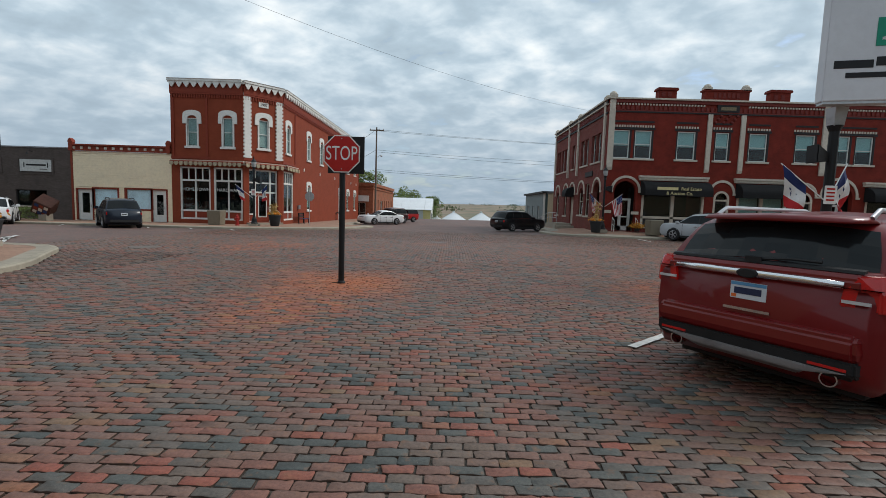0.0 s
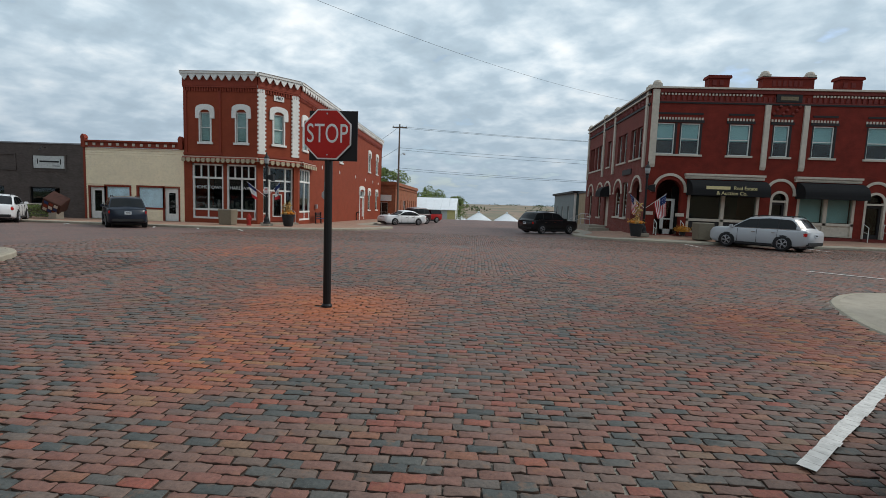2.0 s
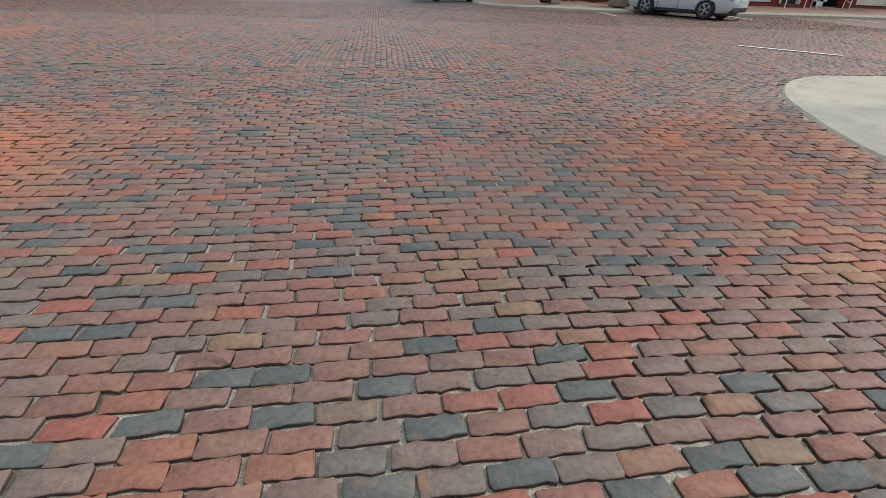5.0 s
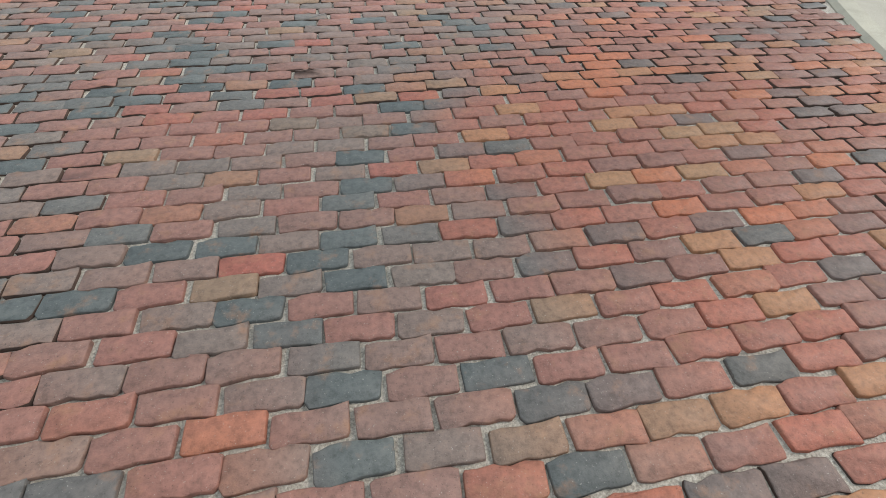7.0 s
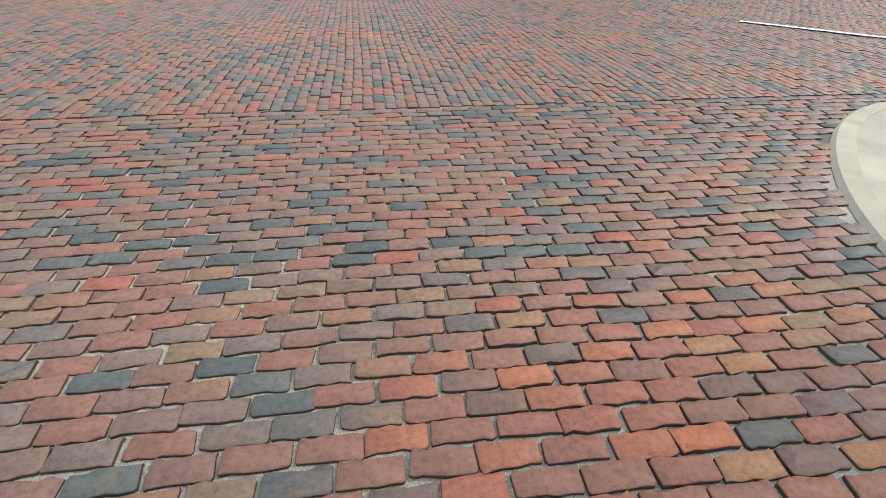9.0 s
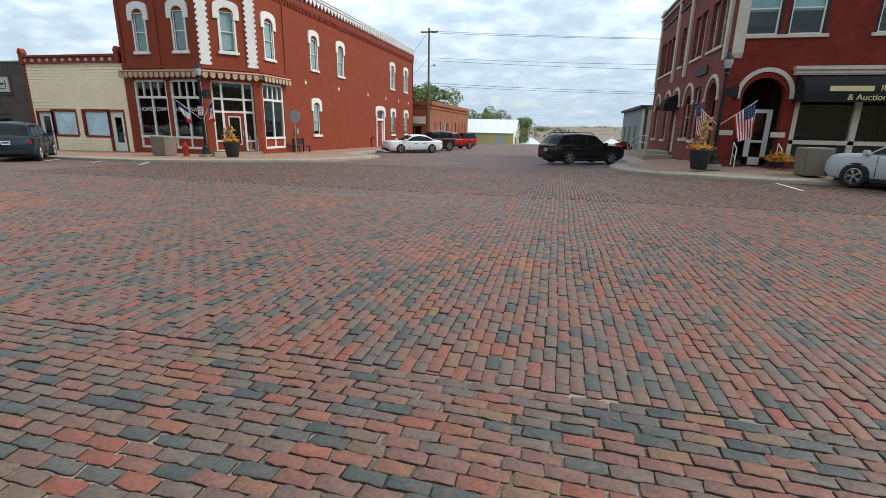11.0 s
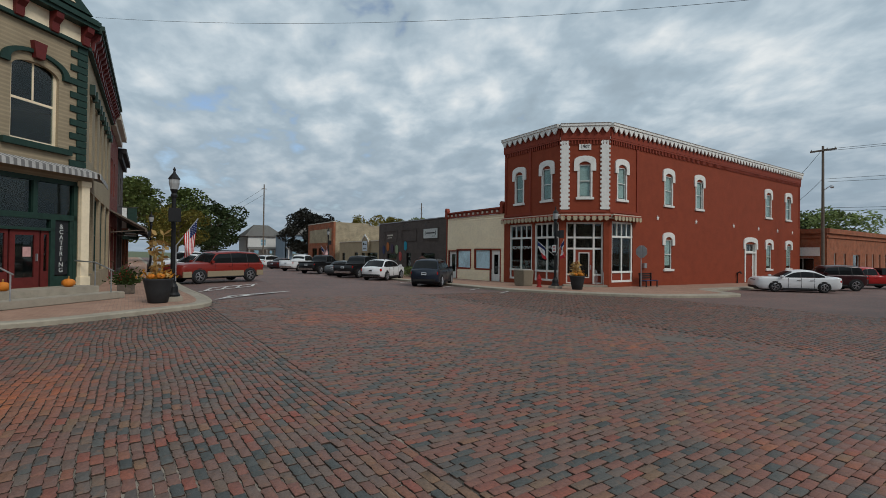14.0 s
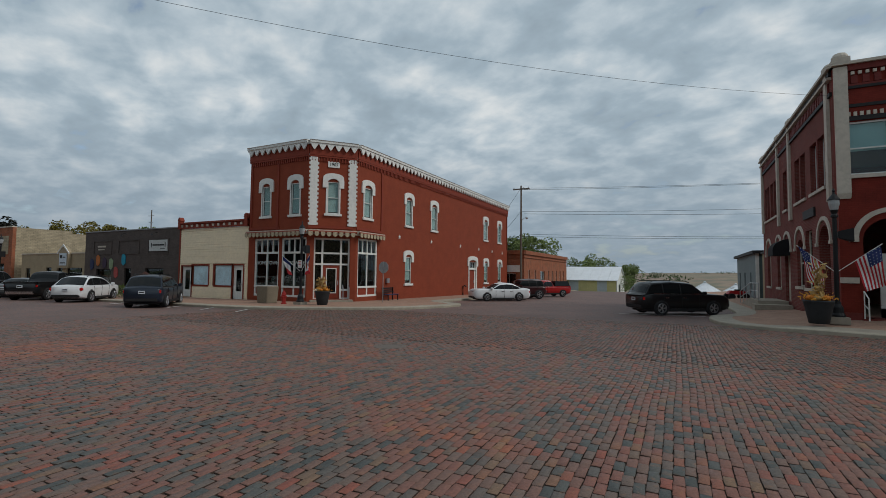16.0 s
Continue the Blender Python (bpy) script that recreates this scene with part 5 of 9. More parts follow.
# side details
for (x0, z0, x1, z1) in hs2[:len(side_w)]:
    sash(block, R2, x0, z0, x1, z1, ALU, 1, 0, deep=0.2)
    part("window_sill", bar(R2, x0 - 0.08, z0 - 0.13, x1 + 0.08, z0, -0.08, 0.14), OFFWHITE, block)
for c, r, sp, z0 in SARCH:
    spandrel(block, R2, u2(c), r, sp, sp + r + 0.02, 0.35, RBSIDE)
    arch_band(block, R2, u2(c), 0.92, 1.08, 3.3, 0.06, OFFWHITE)
    if z0 > 1:
        sash(block, R2, u2(c) - r, z0, u2(c) + r, sp + r, OFFWHITE, 1, 0)
        part("window_sill", bar(R2, u2(c) - r - 0.12, z0 - 0.14, u2(c) + r + 0.12, z0, -0.1, 0.14), OFFWHITE, block)
    elif c > 40:
        part("side_door", G(R2).box(u2(c) - r, 0.15, z0, u2(c) - r + 0.15, 0.22, 3.1).box(u2(c) + r - 0.15, 0.15, z0, u2(c) + r, 0.22, 3.1).box(u2(c) - r + 0.15, 0.18, z0, u2(c) + r - 0.15, 0.21, 3.0), OFFWHITE, block, "cream framed side door")
sash(block, R2, u2(40.3), 1.3, u2(39.1), 4.0, OFFWHITE, 1, 0)
part("window_sill", bar(R2, u2(40.4), 1.16, u2(39.0), 1.3, -0.1, 0.14), OFFWHITE, block)
for y in (36.0, 43.15, 46.35, 51.9):
    part("pilaster", bar(R2, u2(y) - 0.17, 4.85, u2(y) + 0.17, 9.9, -0.12, 0.0), OFFWHITE, block)
    part("parapet_knob", G(R2).box(u2(y) - 0.2, -0.16, 10.0, u2(y) + 0.2, 0.3, 10.25).lathe([(0.2, 10.25), (0.16, 10.36), (0.05, 10.42)], 10, (u2(y), 0.07, 0)), OFFWHITE, block)
part("parapet_cap", G(R2).box(-0.1, -0.2, 9.95, RL2, 0.4, 10.06).box(0, -0.16, 9.6, RL2 - 0.3, 0, 9.7), OFFWHITE, block)
part("black_band", G(R2).box(0, -0.08, 8.95, RL2 - 0.3, 0.0, 9.1).box(0, -0.1, 9.75, RL2 - 0.3, 0, 9.9), BLACKBAND, block)
dentils(block, R2, 0.3, RL2 - 0.5, 9.15, 0.16, 0.4, 0.12, 0.06, RBTRIM, "corbel")
part("name_panel", bar(R2, u2(40.4), 4.55, u2(38.4), 4.95, -0.08, 0), BLACKBAND, block, "dark lettered panel")
nn = 6
prof = [(-0.02, 3.9)] + [(-0.8 * math.sin(math.pi / 2 * i / nn), 3.3 + 0.6 * math.cos(math.pi / 2 * i / nn)) for i in range(1, nn + 1)] + [(-0.8, 3.0), (-0.02, 3.0)]
part("awning", G(R2).prism(prof, u2(44.5) - 0.75, u2(44.5) + 0.75, "x"), AWNBLK, block, "small dark green canvas door awning")
# access ramp with rails beside the side door
rampt = thing("access_ramp", "concrete access ramp with galvanised pipe rails", "ramp", (9.6, 47, 0.1))
g = G().prism([(44.0, -0.3), (53.0, -0.5), (53.0, -0.2), (47.5, 0.48), (44.0, 0.48)], 9.2, 10.6, "x")
part("ramp_slab", g, CONC, rampt, bevel=0.01)
part("ramp_step", G().box(8.9, 42.9, -0.3, 10.6, 44.0, 0.3), CONC, rampt)
g = G()
for zz in (0.5, 0.95):
    g.tube([(9.25, 44.1, 0.48 + zz), (9.25, 47.5, 0.48 + zz), (9.25, 52.8, -0.2 + zz)], 0.025)
for y in (44.1, 45.8, 47.5, 49.3, 51.0, 52.8):
    z = 0.48 if y < 47.6 else 0.48 - 0.68 * (y - 47.5) / 5.5
    g.tube([(9.25, y, z), (9.25, y, z + 0.95)], 0.025)
part("pipe_rail", g, STEEL, rampt)

# ---- unseen plain blocks, added to screen the southern sky from glass and street ----
for nm, x0, x1, y0, y1, h, mt, lab in (("bank_block", 16.5, 60.0, -45.0, 7.0, 7.6, TANPAINT, "unseen plain tan brick block, added to dim reflections and low sky light"), ("south_block", -60.0, -16.5, -60.0, -9.0, 9.0, RBSIDE, "unseen plain maroon brick block, added to screen the southern sky"),
                                   ("street_end_block", -16.0, 16.0, -72.0, -62.0, 9.0, GREYBR, "unseen plain dark brick block, added to close off the southern sky")):
    t_ = thing(nm, lab, "building", ((x0 + x1) / 2, (y0 + y1) / 2, 0))
    for p, q in (((x0, y0), (x1, y0)), ((x1, y0), (x1, y1)), ((x1, y1), (x0, y1)), ((x0, y1), (x0, y0))):
        fm, ln = frame_at(p, q)
        part("wall", G(fm).wall(ln - 0.31, -0.2, h, 0.3), mt, t_)
    flat_roof(t_, [(x0 + 0.2, y0 + 0.2), (x1 - 0.2, y0 + 0.2), (x1 - 0.2, y1 - 0.2), (x0 + 0.2, y1 - 0.2)], h - 0.4)

# ---- catering corner building ----
LBZ = 0.13
cater = thing("catering_building", "tan brick corner building with dark green trim and bracketed cornice", "building", (-18, 6, LBZ))
P0, P1 = (-13.9, 7.15), (-17.4, 10.65)
Q1, QL = frame_at(P0, P1)


def row_y(x):
    """Where the fronts of the west street stand."""
    return 10.65 + 0.033 * (-17.4 - x)


Q2, QL2 = frame_at(P1, (-29.5, row_y(-29.5)))
Q3, QL3 = frame_at((-13.9, -8.0), P0)
hq = [(QL - 2.55, 5.5, QL - 1.0, 8.4), (QL - 3.27, 0.6, QL - 0.22, 4.4)]
part("wall_corner", G(Q1).wall(QL, 0, 10.3, 0.35, hq), TANPAINT, cater)
hq2 = [(1.3 + 2.1 * i, 5.5, 2.25 + 2.1 * i, 8.1) for i in range(5)] + [(0.8 + 2.9 * i, 0.9, 3.2 + 2.9 * i, 4.3) for i in range(4)]
part("wall_street", G(Q2).wall(QL2, 0, 10.3, 0.35, hq2), TANPAINT, cater)
part("wall_east", G(Q3).wall(QL3, 0, 10.3, 0.35), TANPAINT, cater)
roof_and_backs(cater, [(-29.5, row_y(-29.5)), (-29.5, -8.0), (-13.9, -8.0)], 0, 9.8, 9, TANPAINT)
flat_roof(cater, [(-14.1, 7.15), (-17.4, 10.45), (-29.3, 10.8), (-29.3, -7.8), (-14.1, -7.8)], 9.6)
for fm, ln in ((Q1, QL), (Q2, QL2)):
    part("cornice", G(fm).box(-0.05, -0.46, 10.15, ln + 0.1, 0.2, 10.28).box(-0.05, -0.54, 10.28, ln + 0.1, 0.2, 10.45).box(-0.05, -0.4, 10.45, ln + 0.1, 0.2, 10.55), DKGREEN, cater, "dark green projecting cornice")
    part("frieze", G(fm).box(0, -0.1, 9.55, ln, 0, 10.15), CREAM, cater)
    part("frieze_mould", G(fm).box(0, -0.16, 9.42, ln, 0, 9.55), DKGREEN, cater)
    n = int(ln / (0.85 if fm is Q1 else 0.6))
    for i in range(n):
        x = 0.2 + (ln - 0.4) * i / max(1, n - 1)
        part("cornice_bracket", G(fm).prism([(-0.1, 9.45), (-0.22, 9.5), (-0.25, 9.8), (-0.40, 9.95), (-0.43, 10.15), (-0.1, 10.15)], x - 0.13, x + 0.13, "x"), MAROON, cater, "maroon cornice bracket")
part("pediment", G(Q1).prism([(QL - 4.1, 10.55), (QL - 0.2, 10.55), (QL - 2.1, 12.0)], -0.5, -0.1, "y"), DKGREEN, cater)
part("pediment_panel", G(Q1).prism([(QL - 3.4, 10.7), (QL - 0.9, 10.7), (QL - 2.1, 11.6)], -0.53, -0.5, "y"), CREAM, cater)
g = G(Q1)
for i in range(4):
    x = QL - 2.75 + i * 0.42
    g.lathe([(0.13, 0), (0.13, 0.04)], 10, (x, -0.54, 10.88))
part("pediment_bars", G(Q1).box(QL - 2.9, -0.55, 10.82, QL - 1.4, -0.53, 11.0), MAROON, cater)
for i in range(18):
    z = 4.95 + i * 0.25
    w = 0.62 if i % 2 == 0 else 0.36
    part("quoin", G(Q1).box(QL - w, -0.05, z, QL + 0.03, 0.0, z + 0.235), DKGREEN, cater, bevel=0.012)
x0, z0, x1, z1 = hq[0]
sash(cater, Q1, x0, z0, x1, z1 - 0.1, CREAM, 1, 0, deep=0.12, t=0.1)
part("glazing_bar", bar(Q1, (x0 + x1) / 2 - 0.025, (z0 + z1) / 2, (x0 + x1) / 2 + 0.025, z1 - 0.2, 0.13, 0.17), CREAM, cater)
part("window_sill", bar(Q1, x0 - 0.3, z0 - 0.2, x1 + 0.4, z0, -0.16, 0.1), DKGREEN, cater)
arch_band(cater, Q1, (x0 + x1) / 2, 0.86, 1.1, z1 - 0.32, 0.1, DKGREEN, "window_arch", 0.2, 0.5)
part("keystone", G(Q1).prism([((x0 + x1) / 2 - 0.14, z1 - 0.05), ((x0 + x1) / 2 + 0.14, z1 - 0.05), ((x0 + x1) / 2 + 0.22, z1 + 0.5), ((x0 + x1) / 2 - 0.22, z1 + 0.5)], -0.18, 0, "y"), MAROON, cater)
arcq = spandrel(cater, Q1, (x0 + x1) / 2, (x1 - x0) / 2, z1 - 0.55, z1, 0.12, TANPAINT, 0.48)
# shopfront of the corner
x0, z0, x1, z1 = hq[1]
g = G(Q1).box(x0, 0.02, 2.95, x1, 0.22, 3.15).box(x0, 0.02, 4.25, x1, 0.22, 4.4).box(x0, 0.02, 0.6, x0 + 0.14, 0.22, 4.4).box(x1 - 0.14, 0.02, 0.6, x1, 0.22, 4.4).box(x0 + 1.5, 0.02, 3.15, x0 + 1.64, 0.22, 4.25)
g.box(x1 - 0.95, 0.02, 0.6, x1 - 0.8, 0.22, 2.95).box(x1 - 0.8, 0.04, 0.6, x1 - 0.14, 0.2, 0.95).box(x1 - 0.25, 0.04, 0.95, x1 - 0.14, 0.2, 2.95).box(x0, 0.02, 2.55, x1 - 0.8, 0.22, 2.65)
sf = part("shopfront", g, DKGREEN, cater, "dark green wooden shopfront", bevel=0.01)
for a, c, b0, b1 in ((x0 + 0.14, x0 + 1.5, 3.15, 4.25), (x0 + 1.64, x1 - 0.14, 3.15, 4.25), (x0 + 0.14, x1 - 0.95, 2.65, 2.95), (x1 - 0.8, x1 - 0.25, 0.95, 2.95)):
    part("pane", bar(Q1, a, b0, c, b1, 0.12, 0.128), GLASS, sf).visible_shadow = False
for a, c in ((x0 + 0.2, x0 + 0.8), (x0 + 1.84, x0 + 2.14)):
    sl = part("side_light", G(Q1).box(a, 0.1, 0.6, a + 0.09, 0.17, 2.55).box(c - 0.09, 0.1, 0.6, c, 0.17, 2.55).box(a + 0.09, 0.1, 2.42, c - 0.09, 0.17, 2.55).box(a + 0.09, 0.1, 0.6, c - 0.09, 0.17, 1.15), MAROON, sf, "maroon framed side light")
    part("pane", bar(Q1, a + 0.09, 1.15, c - 0.09, 2.42, 0.13, 0.136), GLASS, sl).visible_shadow = False
d = part("shop_door", G(Q1).box(x0 + 0.86, 0.1, 0.6, x0 + 1.02, 0.17, 2.55).box(x0 + 1.62, 0.1, 0.6, x0 + 1.78, 0.17, 2.55).box(x0 + 1.02, 0.1, 0.6, x0 + 1.62, 0.17, 0.95).box(x0 + 1.02, 0.1, 2.38, x0 + 1.62, 0.17, 2.55), MAROON, sf, "maroon glazed shop door")
part("door_pane", bar(Q1, x0 + 1.02, 0.95, x0 + 1.62, 2.38, 0.13, 0.136), GLASS, d).visible_shadow = False
part("door_handle", bar(Q1, x0 + 1.66, 1.5, x0 + 1.7, 1.75, 0.04, 0.1), STEEL, d)
part("paper_notice", bar(Q1, x0 + 1.25, 1.65, x0 + 1.5, 1.98, 0.09, 0.098), mat("pink_paper", (0.6, 0.35, 0.33), 0.8), d)
SIGNBLK = mat("black_sign_glass", (0.02, 0.022, 0.025), 0.3, vary=0.2)
vs = part("vertical_sign", bar(Q1, x1 - 0.78, 1.0, x1 - 0.28, 2.95, 0.09, 0.115), SIGNBLK, sf)
for i, ch in enumerate("&CATERING"):
    text_part("letter", ch, 0.22, Q1 @ Matrix.Translation((x1 - 0.53, 0.085, 2.72 - i * 0.195)) @ UP, LETTER, vs, 0.003)
part("column", G(Q1).box(x1 + 0.02, -0.14, LBZ, x1 + 0.34, 0.1, 4.4).box(x1 - 0.02, -0.18, 4.25, x1 + 0.38, 0.1, 4.45).box(x1 - 0.02, -0.18, LBZ, x1 + 0.38, 0.1, 0.9), CREAM, cater, "cream cast-iron shopfront column", bevel=0.01)
STRIPECAN = mat("grey_striped_canvas", (0.42, 0.41, 0.39), 0.85, vary=0.2)
STRIPEDK = mat("dark_striped_canvas", (0.17, 0.165, 0.16), 0.85, vary=0.2)
for fm, ln in ((Q1, QL), (Q2, 3.2)):
    for s_, mt in ((0, STRIPECAN), (1, STRIPEDK)):
        n = int((ln + 0.3) / 0.11)
        for i in range(s_, n, 2):
            a = -0.15 + i * 0.11
            part("awning_stripe", G(fm).prism([(-0.02, 4.95), (-0.5, 4.78), (-0.52, 4.56), (-0.5, 4.56), (-0.48, 4.76), (-0.02, 4.92)], a, a + 0.11, "x"), mt, cater)
room(cater, Q1, 0.2, 0.5, QL - 0.2, 4.5, 2.5)
for i, (x0, z0, x1, z1) in enumerate(hq2):
    sash(cater, Q2, x0, z0, x1, z1, CREAM if i < 5 else DKGREEN, 1, 0)
    if i < 5:
        part("window_hood", G(Q2).box(x0 - 0.15, -0.18, z1, x0 + 0.1, 0, z1 + 0.4).box(x1 - 0.1, -0.18, z1, x1 + 0.15, 0, z1 + 0.4).box(x0 + 0.1, -0.1, z1 + 0.1, x1 - 0.1, 0, z1 + 0.4), DKGREEN, cater)
room(cater, Q2, 0.5, 0.5, QL2 - 0.2, 4.5, 2.5)
steps = part("doorstep", G(Q1).box(QL - 4.2, -1.0, LBZ, QL - 0.2, 0.0, 0.6).box(QL - 4.4, -1.7, LBZ, QL + 0.2, -1.0, 0.37), CONC, cater, "two worn concrete entrance steps", bevel=0.02)
g = G(Q1)
for x in (QL - 0.3, QL - 3.6):
    g.tube([(x, 0.0, 1.5), (x, -0.9, 1.45), (x, -1.7, 1.15)], 0.025).tube([(x, -0.9, 0.6), (x, -0.9, 1.45)], 0.022).tube([(x, -1.6, 0.37), (x, -1.6, 1.18)], 0.022)
part("hand_rail", g, STEEL, cater)
# wooden slat awnings and further fronts along the west street
ROW = [(-29.5, -36.5, 9.8, RBSIDE, "two-storey dull red brick shop with timber awning"), (-36.5, -43.5, 9.0, GREYBR, "narrow dark brick shop with black awning"), (-43.5, -56, 5.2, ORBR, "low orange brick shop at the end of the row")]
for a, b, h, mt, lab in ROW:
    t_ = thing("row_shop", lab, "building", ((a + b) / 2, 5, LBZ), "shops on the west street")
    fm, ln = frame_at((a, row_y(a)), (b, row_y(b)))
    hh = [(0.8 + 2.1 * i, 5.4, 1.8 + 2.1 * i, 7.6) for i in range(int((ln - 1) / 2.1))] if h > 7 else []
    hh += [(0.6, 0.5, ln / 2 - 0.2, 3.4), (ln / 2 + 0.2, 0.5, ln - 0.6, 3.4)]
    part("wall_front", G(fm).wall(ln, 0, h, 0.3, hh), mt, t_)
    for q in hh:
        sash(t_, fm, *q, CREAM if h > 9.5 else BLACKBAND, 1 if q[1] > 4 else 0, 0)
    part("cornice", G(fm).box(-0.05, -0.5, h, ln, 0.3, h + 0.35).box(0, -0.25, h - 0.4, ln, 0.0, h), OFFWHITE if h > 9.5 else BLACKBAND, t_)
    roof_and_backs(t_, [(b, row_y(b)), (b, -8), (a, -8), (a, row_y(a) - 0.3)], 0, h - 0.3, h, mt)
    flat_roof(t_, [(a - 0.2, 10.8), (b + 0.2, 10.8), (b + 0.2, -7.8), (a - 0.2, -7.8)], h - 0.5)
    room(t_, fm, 0.4, 0.3, ln - 0.4, 3.6, 2.0)
    part("awning", G(fm).prism([(0.0, 4.4), (-1.9, 3.3), (-1.9, 3.1), (-1.8, 3.1), (-1.8, 3.25), (0.0, 4.3)], 0.3, ln - 0.3, "x"), AWNBLK if h < 9.5 else WOODPOLE, t_)
    part("awning_stay", G(fm).tube([(0.5, 0, 3.0), (0.5, -1.8, 3.2)], 0.03).tube([(ln - 0.5, 0, 3.0), (ln - 0.5, -1.8, 3.2)], 0.03), WOODPOLE, t_)

# ---- north street: orange brick garage, white shed, green cottage, tan annex ----
gar = thing("orange_brick_garage", "low orange brick building with a stepped brick cornice", "building", (-18, 84, -0.8))
M1, ML1 = frame_at((-22, 71.2), (-12.6, 71.2))
M2, ML2 = frame_at((-12.6, 71.2), (-12.6, 97))
part("wall_front", G(M1).wall(ML1, -2, 4.9, 0.3, [(6.3, -1, 8.3, 1.9)]), ORBR, gar)
hm = [(2.0, 0.2, 2.7, 2.4), (5.0, 0.2, 5.7, 2.4), (8.0, -0.9, 10.4, 2.3)] + [(12.5 + 2.6 * i, 0.2, 13.2 + 2.6 * i, 2.4) for i in range(5)]
part("wall_side", G(M2).wall(ML2, -2, 4.7, 0.3, hm + [(0, -2, 0.302, 4.7)]), ORBR, gar)
for q in hm:
    sash(gar, M2, *q, WHITE, 1 if q[2] - q[0] < 1 else 0, 0)
sash(gar, M1, 6.3, -1, 8.3, 1.9, WHITE, 1, 1)
for fm, ln in ((M1, ML1), (M2, ML2)):
    part("cornice", G(fm).box(0, -0.12, 4.0, ln, 0, 4.15).box(-0.02, -0.2, 4.45, ln + 0.1, 0.02, 4.95), ORBR, gar)
part("sign_board", bar(M1, 6.0, 2.1, 8.8, 3.0, -0.08, 0), WHITE, gar, "white sign board over the door")
roof_and_backs(gar, [(-12.6, 97), (-22, 97), (-22, 71.2)], -2, 4.5, 4, ORBR)
flat_roof(gar, [(-21.8, 71.4), (-12.8, 71.4), (-12.8, 96.8), (-21.8, 96.8)], 4.4)
room(gar, M2, 0.5, -1, ML2 - 0.5, 3, 3)
shed = thing("metal_shed", "white gabled metal shed with yellow and grey side panels", "shed", (-17, 118, -2.2))
YEL = mat("faded_yellow_sheet", (0.62, 0.53, 0.25), 0.6, vary=0.15)
GRYS = mat("grey_sheet", (0.5, 0.52, 0.54), 0.6, vary=0.15)
SHROOF = mat("white_sheet_roof", (0.72, 0.74, 0.76), 0.45, vary=0.1)
for i in range(12):
    part("wall_panel", G().box(-26 + i * 1.75, 105, -3.2, -24.25 + i * 1.75 - 0.02, 105.1, 0.9), YEL if i % 3 != 1 else GRYS, shed)
part("gable_wall", G().prism([(105, -3.2), (119, -3.2), (119, 0.9), (112, 3.4), (105, 0.9)], -5.1, -5.0, "x"), WHITE, shed)
part("shed_door", G().box(-5.0, 108.5, -3.0, -4.95, 110.5, 0.0), METALBLK, shed)
for i in range(12):
    part("roof_sheet", G().prism([(104.6, 0.75), (112, 3.42), (119.4, 0.75), (119.4, 0.83), (112, 3.52), (104.6, 0.83)], -26.3 + i * 1.8, -24.53 + i * 1.8, "x"), SHROOF, shed)
cott = thing("green_cottage", "slate-green flat-roofed frame building with white corner boards", "building", (15, 66, -0.5))
SLATE = mat("slate_green_siding", (0.085, 0.12, 0.12), 0.7, vary=0.15)
V1, VL1 = frame_at((11.2, 60), (17, 60))
V2, VL2 = frame_at((11.2, 74), (11.2, 60))
part("wall_front", G(V1).wall(VL1, -1.5, 3.8, 0.2, [(1.2, 1.6, 2.6, 2.7), (3.0, -0.4, 4.2, 2.4)]), SLATE, cott)
part("wall_side", G(V2).wall(VL2, -1.5, 3.8, 0.2, [(2, 0.4, 3, 2.2), (6, 0.4, 7, 2.2), (10, 0.4, 11, 2.2), (VL2 - 0.202, -1.5, VL2, 3.8)]), mat("pale_siding", (0.2, 0.24, 0.24), 0.7), cott)
sash(cott, V1, 1.2, 1.6, 2.6, 2.7, WHITE, 0, 0)
for q in ((2, 0.4, 3, 2.2), (6, 0.4, 7, 2.2), (10, 0.4, 11, 2.2)):
    sash(cott, V2, *q, WHITE, 1, 0)
part("red_door", bar(V1, 3.0, -0.8, 4.2, 2.4, 0.05, 0.12), MAROON, cott)
part("corner_board", G(V1).box(-0.05, -0.05, -1.2, 0.2, 0.05, 3.8), WHITE, cott)
part("roof", G().box(10.9, 59.6, 3.8, 17.3, 74.3, 4.05), BLACKBAND, cott)
roof_and_backs(cott, [(17, 60.2), (17, 74), (11.4, 74)], -1.5, 3.8, 3.5, SLATE)
ann = thing("tan_annex", "tan stuccoed annex behind the corner block", "building", (14, 56, -0.2))
part("wall_side", G(frame_at((11.5, 59), (11.5, 52.4))[0]).wall(6.6, -1, 3.7, 0.25), TANPAINT, ann)
part("wall_end", G(frame_at((20, 59), (11.7, 59))[0]).wall(8.3, -1, 3.7, 0.25), TANPAINT, ann)
part("roof", G().box(11.4, 52.4, 3.7, 20, 59.1, 3.85), ROOF, ann)


# ---- cars ----
CARGLASS = mat("tinted_car_glass", (0.010, 0.012, 0.013), 0.1, vary=0.1, bump=0, spec=0.22)
REDLENS = mat("red_lamp_lens", (0.55, 0.012, 0.01), 0.18, vary=0.2, bump=0, spec=0.6)
CLEARLENS = mat("clear_lamp_lens", (0.6, 0.6, 0.6), 0.15, vary=0.2, bump=0, spec=0.6)
PLATE = mat("number_plate", (0.62, 0.66, 0.70), 0.5, vary=0.1)


def paint(name, c):
    return mat(name, c, 0.34, metal=0.0, vary=0.02, scale=2.0, bump=0.0, grime=0.03, spec=0.22, coat=0.35)


